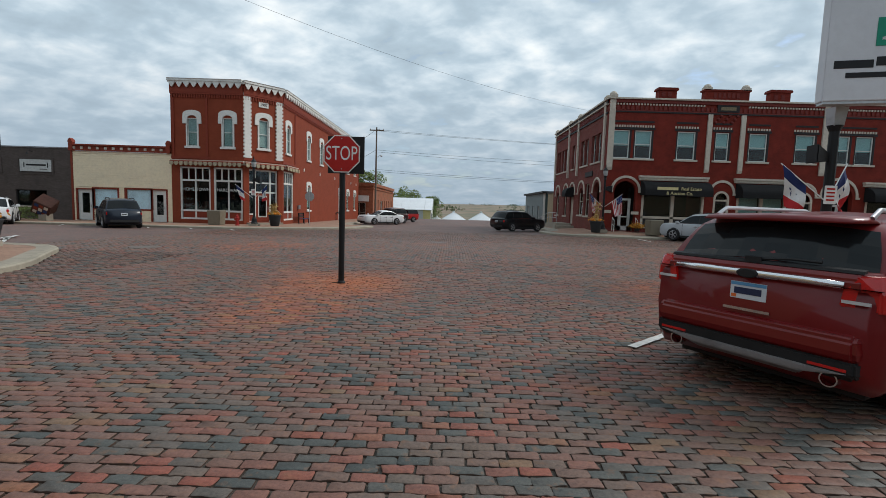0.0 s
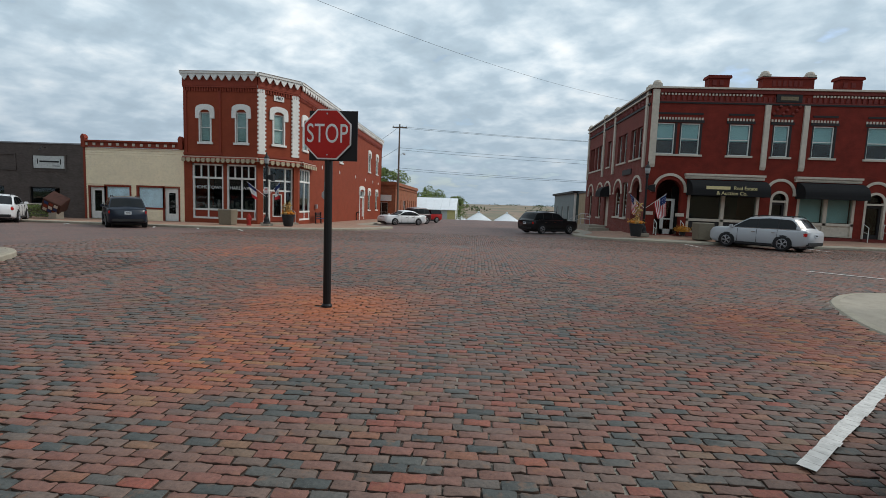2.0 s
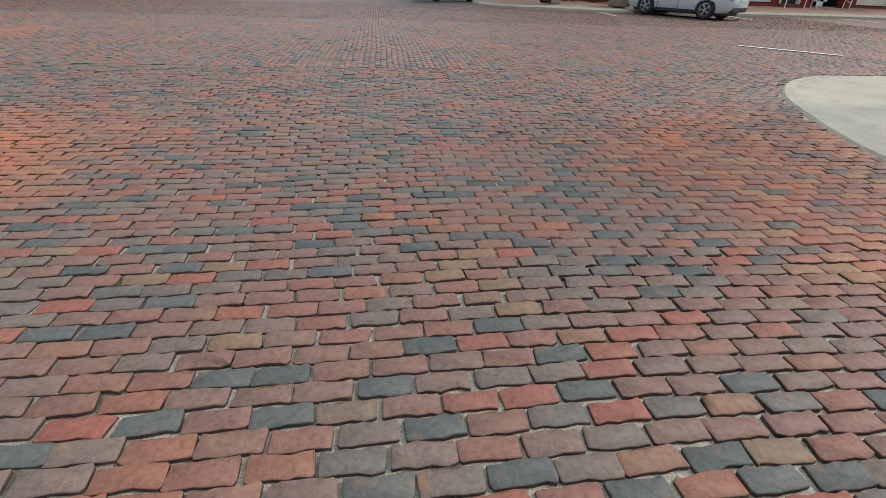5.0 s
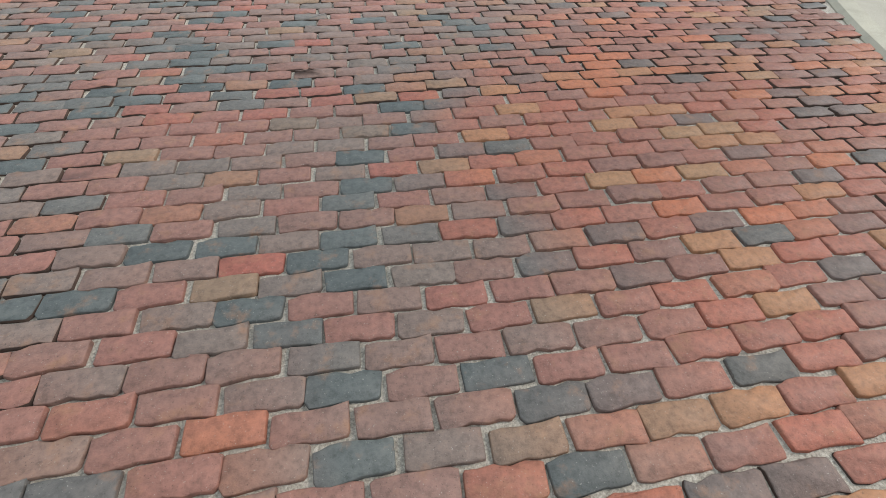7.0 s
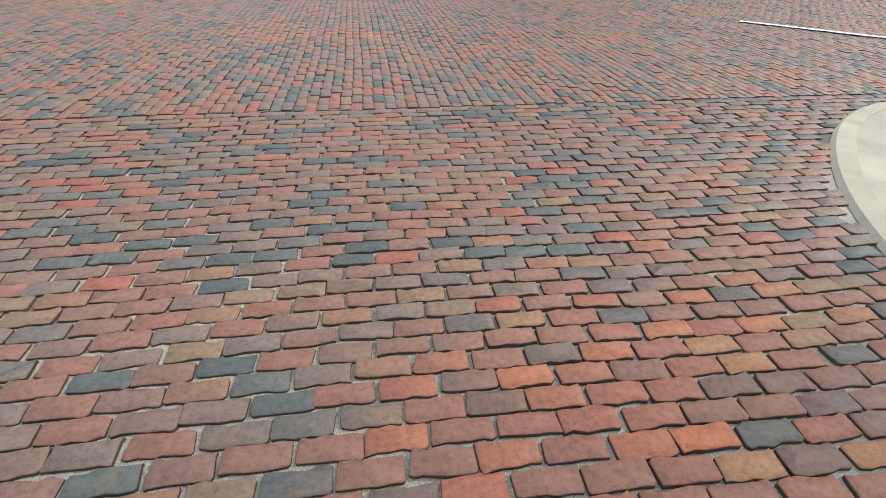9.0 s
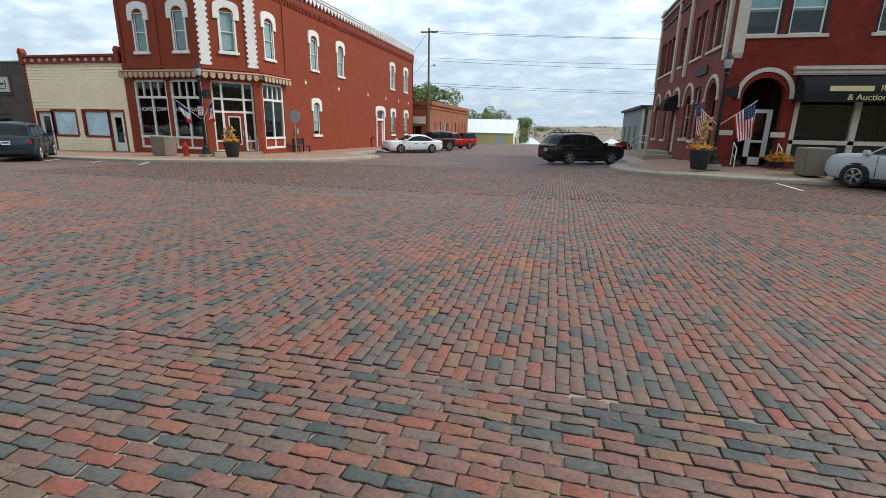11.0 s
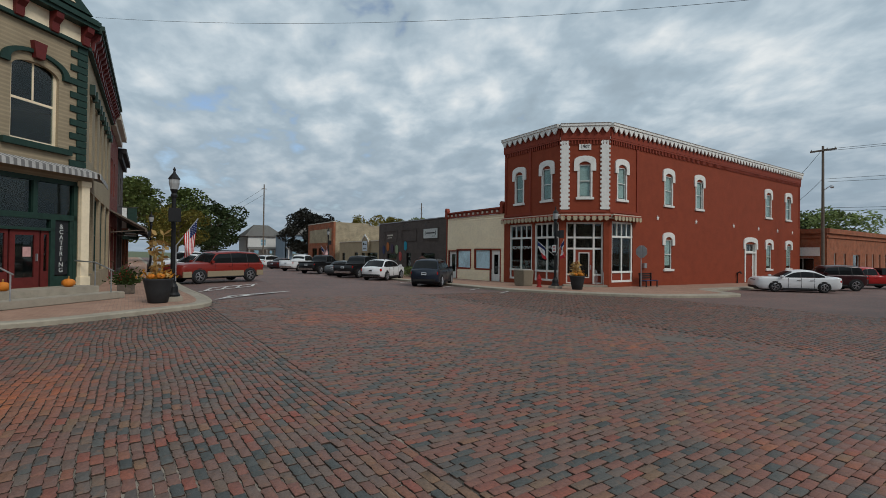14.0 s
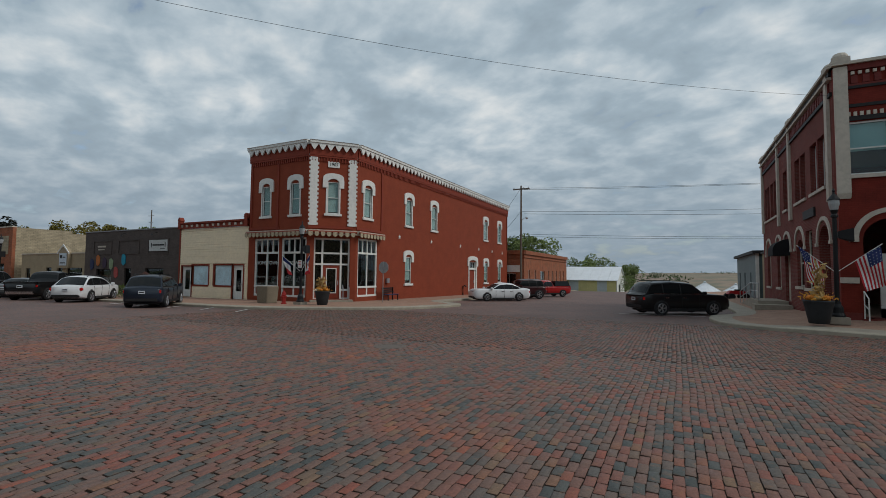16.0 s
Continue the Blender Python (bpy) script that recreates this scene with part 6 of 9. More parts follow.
def wheel(parent, x, y, r, w, rim_mat, side, blend=True):
    m = Matrix.Translation((x, y, r)) @ Matrix.Rotation(radians(90), 4, "X")
    t = part("wheel", G(m).lathe([(r * 0.66, -w / 2), (r * 0.9, -w / 2), (r, -w * 0.34), (r, w * 0.34), (r * 0.9, w / 2), (r * 0.66, w / 2), (r * 0.64, w * 0.2), (r * 0.64, -w * 0.2), (r * 0.66, -w / 2)], 28, (0, 0, 0), False), RUBBER, parent, smooth=False)
    o = -side
    g = G(m).lathe([(r * 0.645, o * w * 0.22), (r * 0.66, o * w * 0.5), (r * 0.62, o * w * 0.52), (r * 0.59, o * w * 0.3), (r * 0.645, o * w * 0.22)], 28, (0, 0, 0), False)
    for i in range(5):
        a = 2 * math.pi * i / 5
        for d in (-0.16, 0.16):
            p0 = (r * 0.14 * math.cos(a), r * 0.14 * math.sin(a), o * w * 0.42)
            p1 = (r * 0.6 * math.cos(a + d), r * 0.6 * math.sin(a + d), o * w * 0.42)
            g.tube([p0, p1], r * 0.05, 6)
    g.lathe([(0.001, o * w * 0.46), (r * 0.15, o * w * 0.46), (r * 0.17, o * w * 0.36), (0.001, o * w * 0.36)], 14)
    part("rim", g, rim_mat, t)
    part("wheel_well", G(m).lathe([(0.001, o * w * 0.2), (r * 0.6, o * w * 0.2), (r * 0.6, o * w * 0.1), (0.001, o * w * 0.1)], 16), PLASTIC, t)


def car(name, label, category, body_mat, L, W, H, wb, r, belt, hood, x_ws, x_wt, x_rt, x_rb, deck=None, clear=0.22, trim=PLASTIC, rim=ALLOY, bed=None, cap=False, rack=True, group="parked cars", cladding=False, taper=0.87, nose=0.5):
    """A car at the origin, nose along x. x_ws, x_wt: foot and head of the windscreen; x_rt, x_rb: head and foot of the rear glass; deck: height behind the rear glass."""
    t = thing(name, label, category, (0, 0, 0), group)
    deck = deck or belt
    hw = W / 2
    n = 30
    rings = []
    for i in range(n + 1):
        s = i / n
        x = -L / 2 + L * s
        e = min(1.0, min(s, 1 - s) * L / nose)
        f = 1 - (1 - e) ** 3
        k = taper + (1 - taper) * f
        if x > x_ws:
            q = (x - x_ws) / (L / 2 - x_ws)
            top = belt + (hood - belt) * min(1, q * 1.0) - 0.20 * max(0, (q - 0.6) / 0.4) ** 2.5
        elif x < x_rb:
            q = (x_rb - x) / max(0.05, x_rb + L / 2)
            top = deck - 0.08 * q ** 3
        else:
            top = belt
        zb = clear + (0.16 * (1 - f))
        mid = clear + (top - clear) * 0.55
        w = hw * k
        half = [(w * 0.90, zb), (w * 0.97, zb + 0.08), (w * 0.985, mid - 0.1), (w, mid + 0.02), (w * 0.99, mid + 0.10), (w * 0.985, top - 0.11), (w * 0.965, top - 0.045), (w * 0.925, top - 0.008), (w * 0.80, top + 0.012), (w * 0.4, top + 0.03 * f)]
        rings.append([(x, y, z) for y, z in half] + [(x, -y, z) for y, z in half[::-1]])
    body = part("body", G().loft(rings), body_mat, t, smooth=True)
    # cabin: one rounded shell, with each pane laid on it
    y0, y1 = hw * 0.93, hw * 0.72
    zl = belt - 0.05
    lowest = min(belt, deck) - 0.06
    px, pz = (x_rb - 0.02, x_rt, (x_rt + x_wt) / 2, x_wt, x_ws), (deck - 0.03, H - 0.06, H + 0.005, H - 0.07, belt - 0.02)

    def top_at(x, y=0.0):
        sh = 0.22 * (y / y0) ** 2
        x = x + sh if x > (x_rt + x_wt) / 2 else x - sh * 0.5
        z = sum(float(np.interp(x + d, px, pz, left=lowest, right=lowest)) for d in (-0.14, -0.07, 0.0, 0.07, 0.14)) / 5
        return z - 0.05 * (y / y1) ** 2

    def side_at(z):
        return y0 + (y1 - y0) * max(0.0, (z - zl) / (H - zl)) ** 1.25
    xa, xb = x_rb - 0.12, x_ws + 0.12
    rings = []
    for i in range(41):
        x = xa + (xb - xa) * i / 40
        ze = max(lowest, min(top_at(x, y1) - 0.035, H))
        ye = side_at(ze)
        half = [(side_at(lowest), lowest)] + [(side_at(lowest + (ze - lowest) * q), lowest + (ze - lowest) * q) for q in (0.5, 0.85, 1.0)]
        half += [(ye * k, max(lowest, top_at(x, ye * k) - (0.012 if k > 0.9 else 0))) for k in (0.94, 0.8, 0.5)] + [(ye * 0.1, max(lowest, top_at(x)))]
        rings.append([(x, y, z) for y, z in half] + [(x, -y, z) for y, z in half[::-1]])
    part("cabin", G().loft(rings), body_mat, t, smooth=True)

    def pane(name, pts, nu, nv, out, m=CARGLASS):
        """A thin pane through a grid of points; out: the way that it faces."""
        k = len(pts)
        a = [tuple(Vector(p) + 0.007 * Vector(out)) for p in pts] + [tuple(Vector(p) - 0.02 * Vector(out)) for p in pts]
        f = [(j * nu + i, j * nu + i + 1, (j + 1) * nu + i + 1, (j + 1) * nu + i) for j in range(nv - 1) for i in range(nu - 1)]
        rim_ = list(range(nu)) + [j * nu + nu - 1 for j in range(1, nv)] + [(nv - 1) * nu + i for i in range(nu - 2, -1, -1)] + [j * nu for j in range(nv - 2, 0, -1)]
        f += [tuple(k + q for q in ff[::-1]) for ff in f] + [(rim_[i], rim_[(i + 1) % len(rim_)], k + rim_[(i + 1) % len(rim_)], k + rim_[i]) for i in range(len(rim_))]
        return part(name, G().add(a, f), m, t, smooth=False)

    def sloped(name, u0, u1, out, m=CARGLASS):
        pts = []
        for j in range(6):
            x = u0 + (u1 - u0) * j / 5
            for i in range(9):
                y = (i / 4 - 1) * side_at(top_at(x, y1)) * 0.9
                xs = x - (0.22 * (y / y0) ** 2 if u0 > 0 else -0.11 * (y / y0) ** 2)
                pts.append((xs, y, top_at(xs, y)))
        return pane(name, pts, 9, 6, out, m)
    sloped("windscreen", x_ws - 0.10, x_wt + 0.05, (0.6, 0, 0.8))
    sloped("rear_window", x_rb + (0.06 if x_rt - x_rb < 0.5 else 0.1), x_rt - 0.02, (-0.8, 0, 0.6))
    wx0, wx1 = x_rb + 0.02, x_ws + 0.02
    clear_x = [wx0 + (wx1 - wx0) * q / 80 for q in range(81)]
    clear_x = [x for x in clear_x if top_at(x, y1) - 0.085 > belt + 0.05]
    wx0, wx1 = clear_x[0] + 0.1, clear_x[-1]
    span = wx1 - wx0
    cuts = (0.0, 0.52, 1.0) if span < 2.2 else (0.0, 0.27, 0.60, 1.0)
    for sd in (1, -1):
        for a, b in zip(cuts, cuts[1:]):
            u0, u1 = wx0 + span * a + (0.03 if a else 0), wx0 + span * b - (0.03 if b < 1 else 0)
            pts = []
            for v in (0.0, 0.5, 1.0):
                for i in range(9):
                    x = u0 + (u1 - u0) * i / 8
                    z = belt + 0.03 + (top_at(x, y1) - 0.085 - belt - 0.03) * v
                    pts.append((x, sd * side_at(z), z))
            pane("side_window", pts, 9, 3, (0, sd, 0.15))
            if b < 1:
                xp = wx0 + span * b
                zt = top_at(xp, y1) - 0.085
                part("window_post", G().loft([[(xp - 0.035, sd * (side_at(z) + 0.006), z), (xp + 0.035, sd * (side_at(z) + 0.006), z), (xp + 0.035, sd * (side_at(z) - 0.03), z), (xp - 0.035, sd * (side_at(z) - 0.03), z)] for z in (belt + 0.03, (belt + zt) / 2, zt)]), PLASTIC, t)
        part("belt_trim", G().box(wx0 + 0.25, sd * side_at(belt) - 0.012, belt + 0.002, wx1, sd * side_at(belt) + 0.014, belt + 0.028), CHROME if trim is CHROME else PLASTIC, t)
    zr = H - 0.05
    for sd in (1, -1):
        part("mirror", G().box(x_ws - 0.42, sd * (hw + 0.03) - 0.1, belt - 0.02, x_ws - 0.25, sd * (hw + 0.03) + 0.1, belt + 0.15), body_mat, t, bevel=0.03)
        part("sill_trim", G().box(-wb / 2 + r + 0.1, sd * hw * 0.985 - 0.03, clear - 0.02, wb / 2 - r - 0.1, sd * hw * 0.985 + 0.03, clear + 0.1), PLASTIC, t)
        for x in cuts[-2::-1][:2]:
            xd = wx0 + x * span + 0.16
            part("door_handle", G().box(xd - 0.1, sd * hw * 1.0 - 0.02, belt - 0.2, xd + 0.1, sd * hw * 1.0 + 0.025, belt - 0.165), body_mat if trim is PLASTIC else CHROME, t)
        for q in cuts[1:-1] + (0.93,):
            xd = wx0 + span * q
            part("door_gap", G().box(xd - 0.006, sd * hw * 0.985 - 0.02, clear + 0.12, xd + 0.006, sd * hw * 0.985 + 0.014, belt - 0.04), PLASTIC, t)
        if rack and bed is None:
            part("roof_rail", G().tube([(x_rt + 0.12, sd * y1 * 0.9, zr - 0.02), (x_rt + 0.28, sd * y1 * 0.9, zr + 0.055), (x_wt - 0.45, sd * y1 * 0.9, zr + 0.06), (x_wt - 0.2, sd * y1 * 0.9, zr - 0.02)], 0.022), PLASTIC, t)
        for x in (-wb / 2, wb / 2):
            am = Matrix.Translation((x, sd * (hw * 0.995 - 0.052), r)) @ Matrix.Rotation(radians(90), 4, "X")
            arch = [(1.14 * r * math.cos(a * math.pi / 10), 1.14 * r * math.sin(a * math.pi / 10)) for a in range(-1, 12)]
            part("wheel_arch", G(am).prism(arch, -0.055, 0.055, "z"), PLASTIC, t)
            wheel(t, x, sd * (hw - 0.085), r, 0.25, rim, sd)
        part("headlight", G().box(L / 2 - 0.30, sd * hw * 0.52, hood - 0.30, L / 2 - 0.09, sd * hw * 0.86, hood - 0.15), CLEARLENS, t, bevel=0.03)
        tz = (belt if deck is None or deck > 0.85 else deck)
        part("tail_light", G().box(-L / 2 + 0.03, sd * hw * 0.60, tz - 0.32, -L / 2 + 0.26, sd * hw * 0.93, tz - 0.13), REDLENS, t, bevel=0.03)
    if cladding:
        tan_ = mat("tan_lower_paint", (0.30, 0.24, 0.16), 0.4, vary=0.05, bump=0, coat=0.4)
        for sd in (1, -1):
            for a, b in ((-wb / 2 + r * 1.16, wb / 2 - r * 1.16), (-L / 2 + 0.1, -wb / 2 - r * 1.16), (wb / 2 + r * 1.16, L / 2 - 0.1)):
                part("lower_panel", G().box(a, sd * hw * 0.975 - 0.03, clear + 0.02, b, sd * hw * 0.975 + 0.045, clear + 0.36), tan_, t, "tan painted lower panel", bevel=0.012)
    part("grille", G().box(L / 2 - 0.12, -hw * 0.46, hood - 0.42, L / 2 - 0.01, hw * 0.46, hood - 0.14), PLASTIC, t, bevel=0.02)
    part("bumper_front", G().box(L / 2 - 0.22, -hw * 0.78, clear + 0.05, L / 2 + 0.03, hw * 0.78, clear + 0.24), trim if trim is not CHROME else PLASTIC, t, bevel=0.04)
    part("bumper_rear", G().box(-L / 2 - 0.03, -hw * 0.80, clear + 0.08, -L / 2 + 0.22, hw * 0.80, clear + 0.3), CHROME if bed is not None else PLASTIC, t, bevel=0.04)
    pl_ = part("number_plate", G().box(-L / 2 - 0.035, -0.155, deck - 0.34, -L / 2 + 0.04, 0.155, deck - 0.18), PLATE, t)
    part("plate_bar", G().box(-L / 2 - 0.038, -0.12, deck - 0.285, -L / 2 - 0.034, 0.12, deck - 0.225), METALBLK, pl_)
    part("underbody", G().box(-L / 2 + 0.35, -hw * 0.8, clear - 0.08, L / 2 - 0.35, hw * 0.8, clear + 0.1), PLASTIC, t)
    if bed is not None:
        x0, x1 = -L / 2 + 0.06, bed
        for sd in (1, -1):
            part("bed_side", G().box(x0, sd * hw * 0.93 - 0.05, deck - 0.08, x1, sd * hw * 0.93 + 0.05, belt + 0.04), body_mat, t, bevel=0.02)
        part("tailgate", G().box(x0 - 0.03, -hw * 0.9, deck - 0.4, x0 + 0.05, hw * 0.9, belt + 0.03), body_mat, t, bevel=0.015)
        if cap:
            cy = hw * 0.9
            part("bed_cap", G().loft([[(x0 + 0.05, cy, belt), (x1, cy, belt), (x1, -cy, belt), (x0 + 0.05, -cy, belt)], [(x0 + 0.2, cy * 0.85, H - 0.1), (x1 - 0.02, cy * 0.85, H - 0.1), (x1 - 0.02, -cy * 0.85, H - 0.1), (x0 + 0.2, -cy * 0.85, H - 0.1)]]), CARGLASS, t, "black truck bed cap")
        else:
            part("bed_floor", G().box(x0, -hw * 0.85, deck - 0.35, x1, hw * 0.85, deck - 0.3), PLASTIC, t)
    return t


def put_car(t, x, y, heading):
    t.matrix_basis = Matrix.Translation((x, y, gz(x, y) + 0.004)) @ Matrix.Rotation(radians(heading), 4, "Z")
    return t


SUVARGS = dict(clear=0.24)
# the near dark-red car is built with its tailgate worked out
RUBY = paint("ruby_red_metallic", (0.145, 0.006, 0.007))
ex = car("suv", "dark ruby-red metallic SUV with chrome tailgate bar, parked at an angle", "car", RUBY, 5.0, 2.0, 1.77, 2.86, 0.39, 1.21, 1.14, 1.35, 0.55, -2.05, -2.42, deck=1.21, trim=CHROME, taper=0.9, nose=0.3, clear=0.27)
for o in [c for c in ex.children if c.name.split(".")[0] in ("tail_light", "number_plate", "bumper_rear", "plate_bar")]:
    for c in o.children:
        bpy.data.objects.remove(c)
    bpy.data.objects.remove(o)
XR = -2.5
g = G().loft([[(XR + 0.05, -0.86, 0.66), (XR + 0.05, 0.86, 0.66), (XR + 0.30, 0.97, 0.66), (XR + 0.30, -0.97, 0.66)],
              [(XR + 0.015, -0.85, 0.82), (XR + 0.015, 0.85, 0.82), (XR + 0.26, 0.97, 0.80), (XR + 0.26, -0.97, 0.80)],
              [(XR + 0.035, -0.84, 0.88), (XR + 0.035, 0.84, 0.88), (XR + 0.26, 0.96, 0.88), (XR + 0.26, -0.96, 0.88)],
              [(XR + 0.03, -0.83, 1.06), (XR + 0.03, 0.83, 1.06), (XR + 0.26, 0.95, 1.06), (XR + 0.26, -0.95, 1.06)],
              [(XR - 0.01, -0.82, 1.13), (XR - 0.01, 0.82, 1.13), (XR + 0.26, 0.94, 1.13), (XR + 0.26, -0.94, 1.13)],
              [(XR + 0.0, -0.81, 1.21), (XR + 0.0, 0.81, 1.21), (XR + 0.26, 0.93, 1.21), (XR + 0.26, -0.93, 1.21)],
              [(XR + 0.06, -0.80, 1.27), (XR + 0.06, 0.80, 1.27), (XR + 0.30, 0.90, 1.27), (XR + 0.30, -0.90, 1.27)]])
tg = part("tailgate", g, RUBY, ex, bevel=0.02)
part("chrome_bar", G().tube([(XR + 0.0, -0.70, 1.165), (XR - 0.015, -0.45, 1.17), (XR - 0.018, 0.45, 1.17), (XR + 0.0, 0.70, 1.165)], 0.034, 14), CHROME, tg, "chrome tailgate bar", smooth=True)
part("badge", G(Matrix.Translation((XR - 0.035, 0, 1.17)) @ Matrix.Rotation(radians(-90), 4, "Y") @ Matrix.Diagonal((0.55, 1.2, 1, 1))).lathe([(0.078, 0.0), (0.078, 0.016), (0.064, 0.022), (0.001, 0.022)], 20), PLASTIC, tg, "plain dark oval badge with chrome rim")
for y0_, z0_, y1_, z1_ in ((-0.72, 0.99, -0.52, 1.015), (0.56, 1.0, 0.72, 1.022), (-0.2, 0.815, 0.2, 0.84)):
    part("lettering_bar", G().box(XR - 0.026 + (0.05 if z0_ > 0.9 else 0), y0_, z0_, XR - 0.012 + (0.05 if z0_ > 0.9 else 0), y1_, z1_), CHROME, tg)
part("plate_recess", G().box(XR + 0.012, -0.27, 0.90, XR + 0.032, 0.27, 1.085), PLASTIC, tg, "dark recess round the plate", bevel=0.006)
npl = part("number_plate", G().box(XR - 0.004, -0.155, 0.92, XR + 0.013, 0.155, 1.078), PLATE, tg, "white and blue number plate with plain bars")
part("plate_band", G().box(XR - 0.007, -0.152, 1.045, XR - 0.004, 0.152, 1.075), mat("plate_blue", (0.12, 0.32, 0.55), 0.5), npl)
part("plate_bar", G().box(XR - 0.007, -0.115, 0.965, XR - 0.004, 0.12, 1.025), mat("plate_dark_blue", (0.03, 0.04, 0.09), 0.5), npl)
part("plate_bar", G().box(XR - 0.007, 0.10, 0.93, XR - 0.004, 0.145, 0.96), mat("plate_tag_orange", (0.7, 0.16, 0.04), 0.5), npl)
for sd in (1, -1):
    tl = part("tail_light", G().loft([[(XR - 0.02, sd * 0.68, 1.0), (XR + 0.03, sd * 0.93, 0.97), (XR + 0.10, sd * 0.985, 0.97), (XR + 0.36, sd * 1.006, 1.02), (XR + 0.36, sd * 0.8, 1.02), (XR + 0.2, sd * 0.68, 1.0)],
                                      [(XR - 0.02, sd * 0.70, 1.13), (XR + 0.03, sd * 0.92, 1.12), (XR + 0.10, sd * 0.98, 1.12), (XR + 0.38, sd * 1.006, 1.13), (XR + 0.38, sd * 0.8, 1.13), (XR + 0.2, sd * 0.70, 1.12)],
                                      [(XR + 0.01, sd * 0.78, 1.25), (XR + 0.07, sd * 0.90, 1.25), (XR + 0.13, sd * 0.955, 1.25), (XR + 0.42, sd * 0.985, 1.24), (XR + 0.42, sd * 0.8, 1.24), (XR + 0.2, sd * 0.78, 1.25)]]), REDLENS, ex, "red wrap-round tail lamp", bevel=0.012)
    part("lamp_bar", G().box(XR - 0.032, sd * 0.79 - 0.09, 1.03, XR - 0.012, sd * 0.79 + 0.09, 1.055), CLEARLENS, tl)
    part("exhaust_tip", G(Matrix.Translation((XR + 0.0, sd * 0.66, 0.385)) @ Matrix.Rotation(radians(90), 4, "Y")).lathe([(0.065, 0.18), (0.065, 0), (0.054, 0), (0.052, 0.16)], 18), CHROME, ex)
    part("side_reflector", G().box(XR - 0.068, sd * 0.66 - 0.13, 0.49, XR - 0.04, sd * 0.66 + 0.13, 0.512), REDLENS, ex)
    part("rear_side_glass_trim", G().box(XR + 0.42, sd * 0.905 - 0.01, 1.23, XR + 1.3, sd * 0.905 + 0.01, 1.255), CHROME, ex)
# black bumper; its long sides stand in for shade before the wheel arch
part("bumper_rear", G().loft([[(XR + 0.08, -0.80, 0.37), (XR + 0.08, 0.80, 0.37), (XR + 0.64, 0.97, 0.37), (XR + 0.64, -0.97, 0.37)], [(XR - 0.055, -0.84, 0.46), (XR - 0.055, 0.84, 0.46), (XR + 0.64, 1.014, 0.40), (XR + 0.64, -1.014, 0.40)], [(XR - 0.065, -0.84, 0.57), (XR - 0.065, 0.84, 0.57), (XR + 0.64, 1.014, 0.57), (XR + 0.64, -1.014, 0.57)]]), PLASTIC, ex, "black lower bumper, its sides run forward in place of corner shade", bevel=0.015)
part("bumper_cover", G().loft([[(XR - 0.06, -0.83, 0.57), (XR - 0.06, 0.83, 0.57), (XR + 0.40, 1.003, 0.57), (XR + 0.40, -1.003, 0.57)], [(XR - 0.085, -0.83, 0.64), (XR - 0.085, 0.83, 0.64), (XR + 0.40, 1.003, 0.64), (XR + 0.40, -1.003, 0.64)], [(XR - 0.075, -0.82, 0.74), (XR - 0.075, 0.82, 0.74), (XR + 0.40, 0.998, 0.74), (XR + 0.40, -0.998, 0.74)], [(XR - 0.02, -0.81, 0.785), (XR - 0.02, 0.81, 0.785), (XR + 0.40, 0.985, 0.785), (XR + 0.40, -0.985, 0.785)]]), RUBY, ex, bevel=0.025)
part("skid_plate", G().loft([[(XR + 0.02, -0.44, 0.36), (XR + 0.02, 0.44, 0.36), (XR + 0.2, 0.44, 0.36), (XR + 0.2, -0.44, 0.36)], [(XR - 0.072, -0.50, 0.415), (XR - 0.072, 0.50, 0.415), (XR + 0.2, 0.50, 0.415), (XR + 0.2, -0.50, 0.415)], [(XR - 0.078, -0.80, 0.475), (XR - 0.078, 0.80, 0.475), (XR + 0.2, 0.80, 0.475), (XR + 0.2, -0.80, 0.475)]]), mat("silver_plastic", (0.33, 0.33, 0.34), 0.35, metal=0.5), ex, "silver lower skid plate", bevel=0.01)
part("spoiler", G().loft([[(x, -y, z), (x, y, z), (x, y * 0.93, z + h), (x, 0, z + h + 0.02), (x, -y * 0.93, z + h)] for x, y, z, h in ((XR + 0.23, 0.60, 1.655, 0.025), (XR + 0.33, 0.66, 1.655, 0.045), (XR + 0.6, 0.69, 1.66, 0.055), (XR + 0.8, 0.68, 1.64, 0.06))]), RUBY, ex, smooth=True)
part("wiper", G().tube([(XR + 0.08, 0.0, 1.30), (XR + 0.10, -0.28, 1.325), (XR + 0.11, -0.5, 1.32)], 0.014, 6).box(XR + 0.05, -0.06, 1.27, XR + 0.12, 0.08, 1.32), PLASTIC, ex, "black rear wiper")
part("rear_glass_lip", G().loft([[(XR + 0.05, -0.80, 1.262), (XR + 0.05, 0.80, 1.262), (XR + 0.12, 0.80, 1.27), (XR + 0.12, -0.80, 1.27)], [(XR + 0.06, -0.80, 1.285), (XR + 0.06, 0.80, 1.285), (XR + 0.12, 0.80, 1.295), (XR + 0.12, -0.80, 1.295)]]), PLASTIC, ex)
for o in [c for c in ex.children if c.name.startswith("roof_rail")]:
    o.data.materials[0] = ALLOY
EXH = 31.0
put_car(ex, 1.87 + 2.5 * math.cos(radians(EXH)), 4.5 + 2.5 * math.sin(radians(EXH)), EXH)

